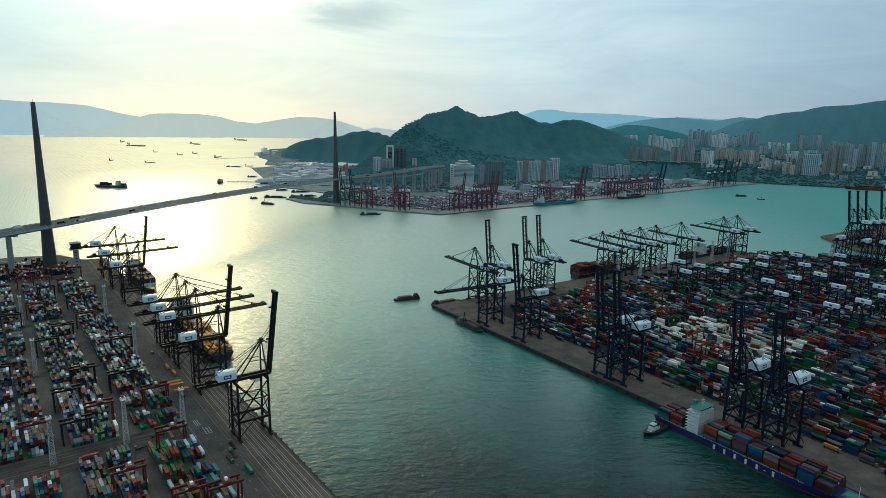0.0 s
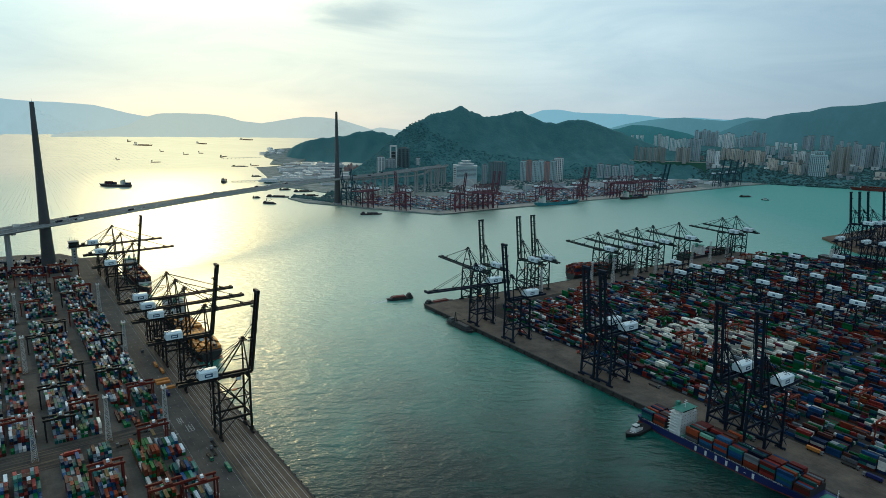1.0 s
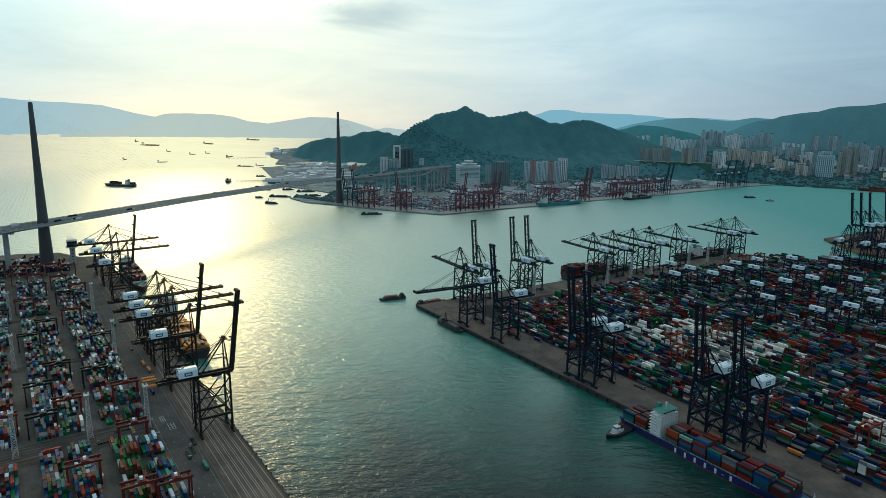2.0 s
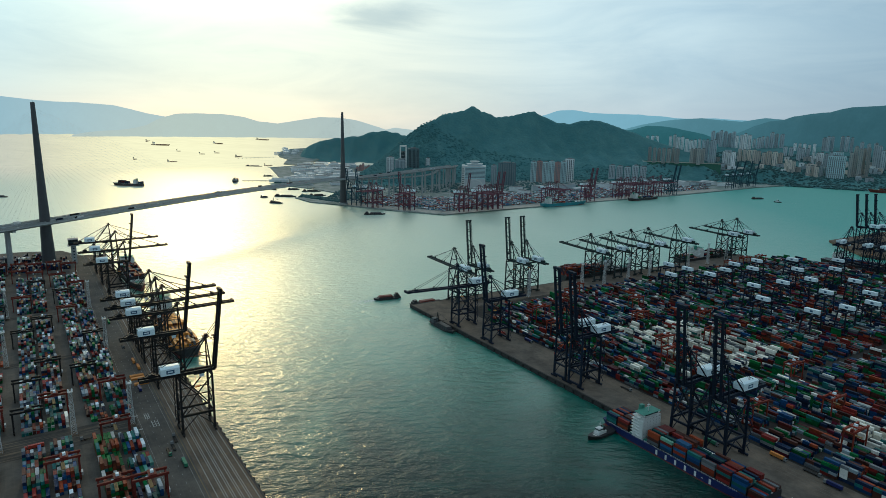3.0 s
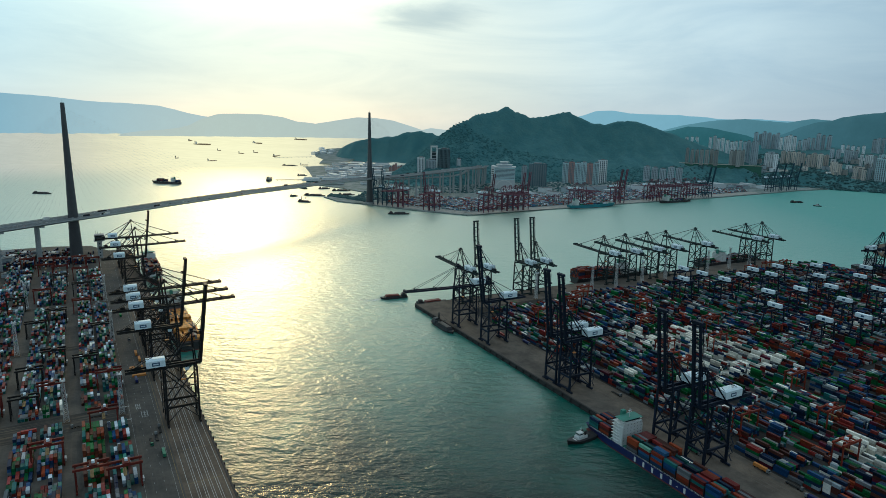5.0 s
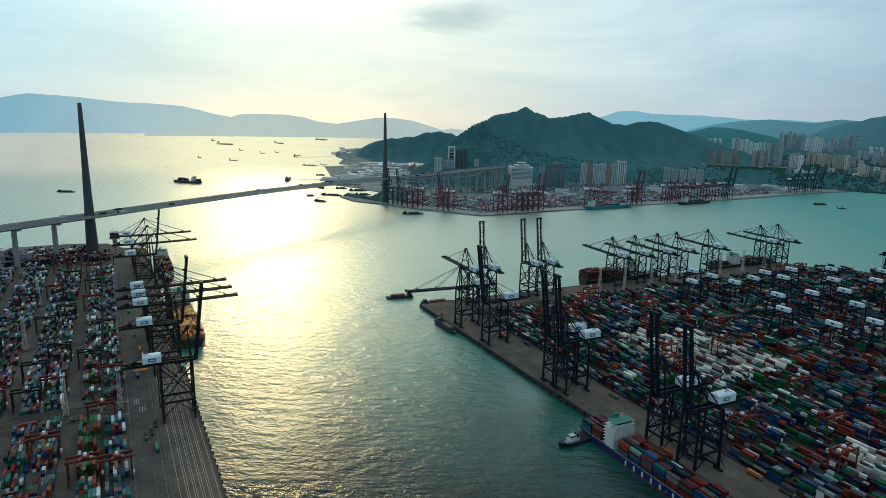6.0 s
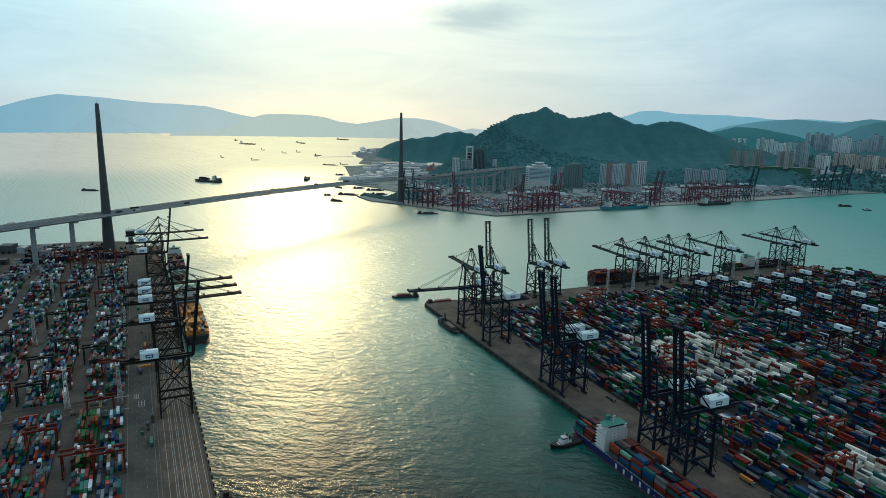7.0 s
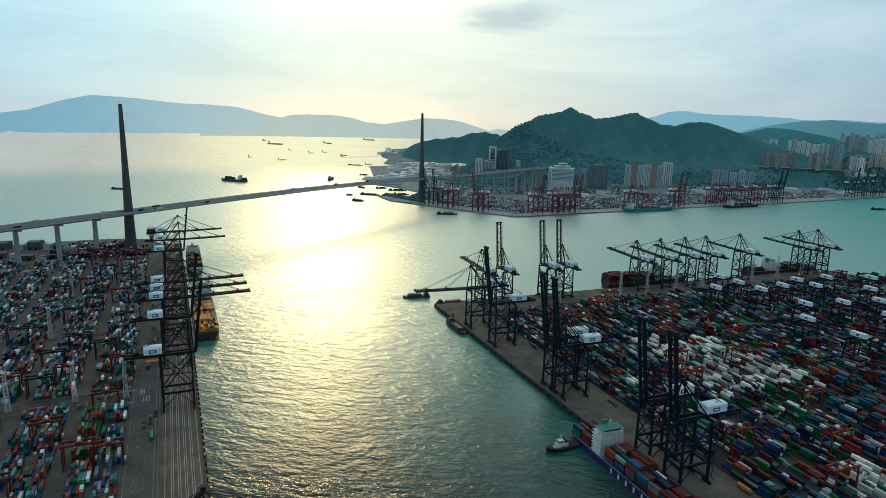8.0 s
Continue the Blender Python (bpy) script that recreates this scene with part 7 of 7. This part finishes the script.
def build_far_buildings():
    tall = "towers beside the far terminal"
    tower_block("slim pale tower with vertical window strips", "building", tall, -256, 2838, 5, 5, 34, 26, 106, "facade_pale", 5)
    tower_block("pale banded tower below the wooded hill", "building", tall, -214, 2856, 5, 5, 44, 28, 96, "facade_mid", 7)
    tower_block("dark glass tower beside a white portal frame", "building", tall, -158, 2898, 5, 5, 54, 34, 144, "facade_glass", 9, glass="glass_dark")
    frame_b = thing("portal_tower", "tall white portal-framed tower with dark glass between", "building", tall, m=pose(-201, 2868, 0, 0, 0, 5))
    for x in (-13, 13):
        part("frame_leg", Solid().box(x - 3, -9, 0, x + 3, 9, 160), "ship_white", frame_b)
    part("frame_beam", Solid().box(-16, -9, 156, 16, 9, 163), "ship_white", frame_b)
    for k in range(10):
        part("floor", Solid().box(-10, -7, 8 + k * 14, 10, 7, 9.2 + k * 14), "facade_pale", frame_b)
    part("glass_core", Solid().box(-9.8, -6, 0, 9.8, 6, 138), "glass_dark", frame_b)
    tower_block("narrow white banded tower below the hill", "building", tall, -93, 2950, 5, 5, 20, 18, 98, "facade_pale", 3)
    # white logistics centre with a glazed flank and rounded roof house
    c = thing("logistics_centre", "large white logistics centre with a blue-glazed flank", "building", tall, m=pose(108, 2650, 3.5, 0, 0, -2))
    part("wall", Solid().box(-36, -30, 0, 49, 30, 88), "facade_aqua", c)
    part("stair_wing", Solid().box(-49, -33, 0, -36, 30, 93), "ship_white", c, "white corner wing with slit windows")
    for k in range(9):
        part("slit_window", Solid().box(-47, -33.3, 9 + k * 8.6, -39 + 2 * (k % 2), -32.9, 11.6 + k * 8.6), "glass_dark", c)
    for k in range(8):
        part("ribbon_window", Solid().box(-34, -30.3, 44 + k * 5.2, 47, -29.9, 46.4 + k * 5.2), "glass_mid", c)
    arch = Solid()
    for k in range(10):
        u, v = math.pi * k / 10, math.pi * (k + 1) / 10
        arch.beam((6 - 34 * math.cos(u), -30.4, 6 + 30 * math.sin(u)), (6 - 34 * math.cos(v), -30.4, 6 + 30 * math.sin(v)), 0.8, 3.4)
    part("arch", arch, "ship_white", c, "white arch on the glazed front")
    part("base_panel", Solid().box(-36, -30.2, 0, 49, -29.95, 38), "facade_pale", c)
    part("roof_edge", Solid().box(-36, -32, 88, 51, 32, 91), "ship_white", c)
    part("roof_house", Solid().tube((4, 0, 91), (4, 0, 98), 32, 30, 24), "facade_mid", c)
    part("roof_rim", Solid().tube((4, 0, 98), (4, 0, 100), 34, 34, 24), "ship_white", c)
    part("roof_crown", Solid().tube((4, 0, 100), (4, 0, 108), 15, 13, 20), "facade_mid", c)
    part("crown_rim", Solid().tube((4, 0, 108), (4, 0, 110.5), 20, 20, 20), "ship_white", c)
    part("sign_board", Solid().box(-48, -33.6, 85, -37, -33.2, 92), "ship_white", c)
    tower_block("narrow grey slab behind the red cranes", "building", tall, 201, 2780, 3.5, -4, 24, 20, 85, "facade_mid", 3)
    tower_block("broad grey-green glazed block with a flat overhanging roof", "building", tall, 259, 2790, 3.5, -5, 78, 40, 96, "facade_glass", 8)
    for k, wall in enumerate(("facade_aqua", "facade_pink", "facade_aqua", "facade_aqua", "facade_pink", "facade_aqua")):
        tower_block("white and grey slab of flats in a row", "building", "row of flats below the hill", 396 + k * 27, 2955 - k * 4, 3.5, -9, 26, 24, 93 + 4 * (k % 2), wall, 4)
    tower_block("pale block of flats behind the row", "building", "row of flats below the hill", 570, 3005, 3.5, -10, 44, 26, 106, "facade_pale", 5)
    for k in range(5):
        tower_block("low pale block at the hill's foot", "building", "low blocks at the hill's foot", 800 + k * 36, 3120 - k * 6, 18, -15, 30, 20, 60 - 4 * (k % 3), "facade_mid", 4)
    # bearing from and to, distance, how many, lowest and highest roof, width, walls, foot
    for k, (b0, b1, dist, n, top0, top1, w, wall, label, base) in enumerate((
            (-17.21, -19.75, 3560, 7, 150, 158, 19, "facade_tan", "brown and cream block of flats on a terrace", 84),
            (-20.52, -21.72, 3540, 4, 152, 160, 17, "facade_tan", "brown and cream block of flats on a terrace", 84),
            (-16.9, -18.0, 4250, 3, 196, 206, 18, "facade_pale", "small white block on the hillside", 150),
            (-18.78, -20.0, 4050, 4, 200, 215, 17, "facade_pale", "white tower block on the hillside", 120),
            (-20.02, -21.36, 4000, 4, 182, 196, 18, "facade_pale", "white tower block on the hillside", 110),
            (-21.33, -22.52, 3950, 4, 182, 198, 19, "facade_mid", "pale grey tower block of a hillside estate", None),
            (-22.02, -23.85, 4400, 6, 221, 245, 20, "facade_mid", "hazy tall tower block of the far city", None),
            (-23.84, -25.03, 4320, 4, 209, 230, 20, "facade_pale", "hazy white tower block of the far city", None),
            (-25.08, -26.33, 4380, 4, 193, 212, 21, "facade_mid", "hazy tall tower block of the far city", None),
            (-26.3, -27.33, 4400, 3, 227, 245, 22, "facade_mid", "hazy tall tower block of the far city", None),
            (-23.01, -24.05, 3900, 3, 122, 135, 21, "facade_pale", "tall pale tower block near the shore", None),
            (-24.13, -25.49, 4050, 4, 136, 146, 21, "facade_warm", "cream tower block of a large estate", None),
            (-25.49, -27.4, 4000, 5, 127, 141, 23, "facade_warm", "cream tower block of a large estate", None),
            (-27.38, -28.07, 4200, 2, 151, 162, 22, "facade_mid", "grey tower block of the far city", None),
            (-28.3, -29.25, 4150, 3, 151, 166, 20, "facade_mid", "grey tower block of the far city", None),
            (-29.35, -30.21, 4050, 3, 135, 148, 18, "facade_pale", "pale tower block of the far city", None),
            (-27.58, -28.39, 3820, 3, 94, 107, 16, "facade_warm", "low cream block of flats near the shore", None),
            (-29.97, -30.75, 4350, 3, 208, 224, 18, "facade_mid", "hazy tall tower block of the far city", None),
            (-31.07, -32.05, 4350, 3, 211, 234, 20, "facade_mid", "hazy tall tower block of the far city", None),
            (-29.09, -30.03, 3740, 3, 74, 87, 18, "facade_warm", "cream block of flats near the shore", None),
            (-30.04, -30.59, 3760, 2, 78, 91, 16, "facade_mid", "grey block of flats near the shore", None),
            (-31.83, -33.24, 3800, 5, 153, 189, 18, "facade_tan", "brown tower block near the shore", None),
            (-33.31, -34.39, 4000, 4, 161, 194, 20, "facade_mid", "grey tower block of the far city", None),
            (-34.35, -35.9, 4000, 5, 170, 214, 20, "facade_mid", "grey tower block of the far city", None),
            (-28.0, -29.6, 4300, 5, 169, 181, 15, "facade_pale", "small pale tower block of the far city", None),
            (-30.18, -31.11, 4000, 3, 133, 150, 18, "facade_mid", "grey tower block of the far city", None),
            (-32.3, -35.0, 4200, 6, 142, 200, 19, "facade_mid", "hazy tower block of the far city", None),
            (-35.9, -39.5, 3850, 7, 104, 181, 20, "facade_mid", "grey tower block near the shore", None),
    )):
        cluster(b0, b1, dist, n, top0, top1, w, wall, label, k + 1, base=base)
    # low blocks that fill the ground between the towers
    rnd = random.Random(71)
    for k in range(64):
        b, d = rnd.uniform(-36, -22.5), rnd.uniform(3640, 4250)
        x, y = d * math.cos(radians(90 + b)), d * math.sin(radians(90 + b))
        w = rnd.uniform(18, 46)
        tower_block("low block among the towers of the far city", "building", "low blocks of the city across the channel", x, y, ground_height(x, y), b + rnd.uniform(-20, 20), w, rnd.uniform(16, 28), rnd.uniform(10, 27), rnd.choice(("facade_mid", "facade_tan", "facade_warm", "facade_pale")), 1, k % 3 == 0)
    # elevated road along the far shore
    v = thing("viaduct", "grey elevated road on round piers along the far shore", "viaduct")
    stops = [(1640, 3300, 50), (1698, 3220, 46.5), (1777, 3154, 35.8), (1820, 3105, 31), (1852, 3086, 28.6), (1949, 3016, 28), (2030, 2961, 27.5), (2113, 2903, 27), (2200, 2838, 27), (2290, 2770, 27)]
    for a, b in zip(stops, stops[1:]):
        a, b = Vector(a), Vector(b)
        part("deck_span", Solid().beam(a, b, 16, 2.4), "bridge_concrete", v)
        part("parapet", Solid().beam(a + Vector((0, -7.5, 1.8)), b + Vector((0, -7.5, 1.8)), 0.4, 1.4), "galvanised", v)
        part("pier", Solid().tube((a.x, a.y, 0), (a.x, a.y, a.z - 1), 2.2, n=8), "bridge_concrete", v)
    p = Vector((3760 * math.cos(radians(58.9)), 3760 * math.sin(radians(58.9))))
    tower_block("broad white stepped building with glazed bands", "building", tall, p.x, p.y, 20, -31, 78, 46, 116, "facade_aqua", 9)
    tower_block("white top storey of the stepped building", "building", tall, p.x + 4, p.y + 4, 135, -31, 46, 30, 20, "facade_aqua", 6)
    # low sheds along the far quay road and at the depot
    rnd = random.Random(44)
    for k in range(26):
        s = k / 25
        x, y = 120 + 1150 * s + rnd.uniform(-40, 40), 2420 + 560 * s + rnd.uniform(-70, 60)
        shed("low white warehouse behind the far terminal", x, y, 36 + rnd.choice((0, 90)), rnd.uniform(40, 90), rnd.uniform(22, 36), rnd.uniform(9, 22), rnd.choice(("facade_pale", "facade_mid", "facade_pale")), rnd.choice(("roof_grey", "galvanised")), "sheds behind the far terminal")
    for k in range(30):
        y = 3240 + k * 19
        x = -770 + (y - 3240) * -0.16 + (k * 83 % 330) + rnd.uniform(-15, 15)
        shed("low white shed on the island's west shore", x, y, rnd.uniform(-8, 12), rnd.uniform(35, 80), rnd.uniform(22, 34), rnd.uniform(8, 18), rnd.choice(("facade_pale", "facade_pale", "facade_mid")), rnd.choice(("galvanised", "roof_grey", "galvanised")), "sheds on the west shore")
    for k in range(5):
        tower_block("low pink block at the headland's foot", "building", "pink blocks below the headland", -482 + k * 15, 3385 + 6 * (k % 2), 3.5, 6, 14, 14, 20 + 9 * (k % 3), "facade_pink", 3)
    for k in range(24):
        x, y = -640 + rnd.uniform(-120, 190), 2640 + k * 30 + rnd.uniform(-20, 20)
        shed("low white shed on the island's west shore", x, y, rnd.uniform(10, 30), rnd.uniform(45, 100), rnd.uniform(24, 40), rnd.uniform(8, 16), "facade_pale", rnd.choice(("galvanised", "roof_grey", "galvanised")), "sheds on the west shore")
    for x, y, r, h in ((-700, 2890, 16, 14), (-660, 2915, 18, 15), (-620, 2895, 15, 14), (-690, 2975, 19, 15), (-645, 2995, 17, 15), (-600, 2970, 18, 15), (-665, 3070, 20, 16), (-615, 3080, 19, 16), (-725, 3060, 15, 14), (-655, 3200, 19, 16), (-600, 3180, 17, 15),
                       (-1090, 4080, 22, 18), (-1040, 4110, 22, 18), (-990, 4090, 20, 18), (-1060, 4180, 22, 20), (-1000, 4180, 24, 20), (-1090, 4260, 20, 18)):
        oil_tank(x, y, r, h)
    # jetties
    for x0, y0, x1, y1 in ((-890, 2740, -720, 2790), (-1290, 3880, -1080, 3990), (-1000, 3530, -930, 3500)):
        j = thing("jetty", "long grey piled jetty reaching to a berth", "jetty", "jetties of the depot")
        za, zb = sea_level(x0, y0), sea_level(x1, y1)
        part("deck", Solid().beam((x0, y0, za + 5), (x1, y1, zb + 5), 7, 1.2), "bridge_concrete", j)
        for k in range(10):
            t = (k + 0.5) / 10
            part("pile", Solid().tube((x0 + (x1 - x0) * t, y0 + (y1 - y0) * t, za + (zb - za) * t - 3), (x0 + (x1 - x0) * t, y0 + (y1 - y0) * t, za + (zb - za) * t + 4.6), 1.2, n=6), "bridge_concrete", j)


build_far_terminal()
build_far_buildings()


# ---- woods ----
def clump(rnd, s, x, y, z, r):
    """One tree crown: a lumpy, uneven cap of leaves."""
    k = len(s.v)
    n = 6
    rings = ((0.0, 0.95), (0.35, 1.0), (0.65, 0.62))
    for h, w in rings:
        for i in range(n):
            e = 2 * math.pi * (i + rnd.random() * 0.7) / n
            q = r * w * rnd.uniform(0.7, 1.2)
            s.v.append((x + q * math.cos(e), y + q * math.sin(e), z + r * 1.3 * h * rnd.uniform(0.85, 1.15)))
    s.v.append((x + rnd.uniform(-0.2, 0.2) * r, y, z + r * 0.95))
    for j in range(2):
        s.f += [(k + j * n + i, k + j * n + (i + 1) % n, k + j * n + n + (i + 1) % n, k + j * n + n + i) for i in range(n)]
    s.f += [(k + 2 * n + i, k + 2 * n + (i + 1) % n, k + 3 * n) for i in range(n)]


def build_woods():
    rnd = random.Random(9)
    s = Solid()
    for k in range(9800):
        if k < 6000:
            b, d = rnd.uniform(-38, -22), rnd.uniform(3400, 4250)
            x, y = d * math.cos(radians(90 + b)), d * math.sin(radians(90 + b))
            z = ground_height(x, y)
        elif k < 6600:
            x, z = rnd.uniform(-522, -352), 3.5
            y = 2222 - (x + 522) * 0.80 + rnd.uniform(0, 62)
        elif k < 6700:
            x, y, z = rnd.uniform(-735, -690), rnd.uniform(2700, 2740), 3.5
        elif k < 7000:
            x, y, z = rnd.uniform(-420, -300), rnd.uniform(2180, 2420), 3.5
        else:
            u = rnd.random()
            x = -330 + 1500 * u
            y = 2330 + 560 * u + 500 * rnd.random() ** 1.2
            z = ground_height(x, y)
        clump(rnd, s, x, y, z - 2, rnd.uniform(4, 8) if k < 6000 else rnd.uniform(3, 6.5))
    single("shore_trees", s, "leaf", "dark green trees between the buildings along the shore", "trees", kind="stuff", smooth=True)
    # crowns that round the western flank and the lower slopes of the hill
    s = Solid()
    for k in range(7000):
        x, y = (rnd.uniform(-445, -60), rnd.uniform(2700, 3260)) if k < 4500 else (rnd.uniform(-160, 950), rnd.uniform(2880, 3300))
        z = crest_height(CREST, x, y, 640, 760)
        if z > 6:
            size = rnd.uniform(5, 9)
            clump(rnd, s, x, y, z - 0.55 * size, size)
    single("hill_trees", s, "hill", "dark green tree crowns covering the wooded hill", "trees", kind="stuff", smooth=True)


build_woods()
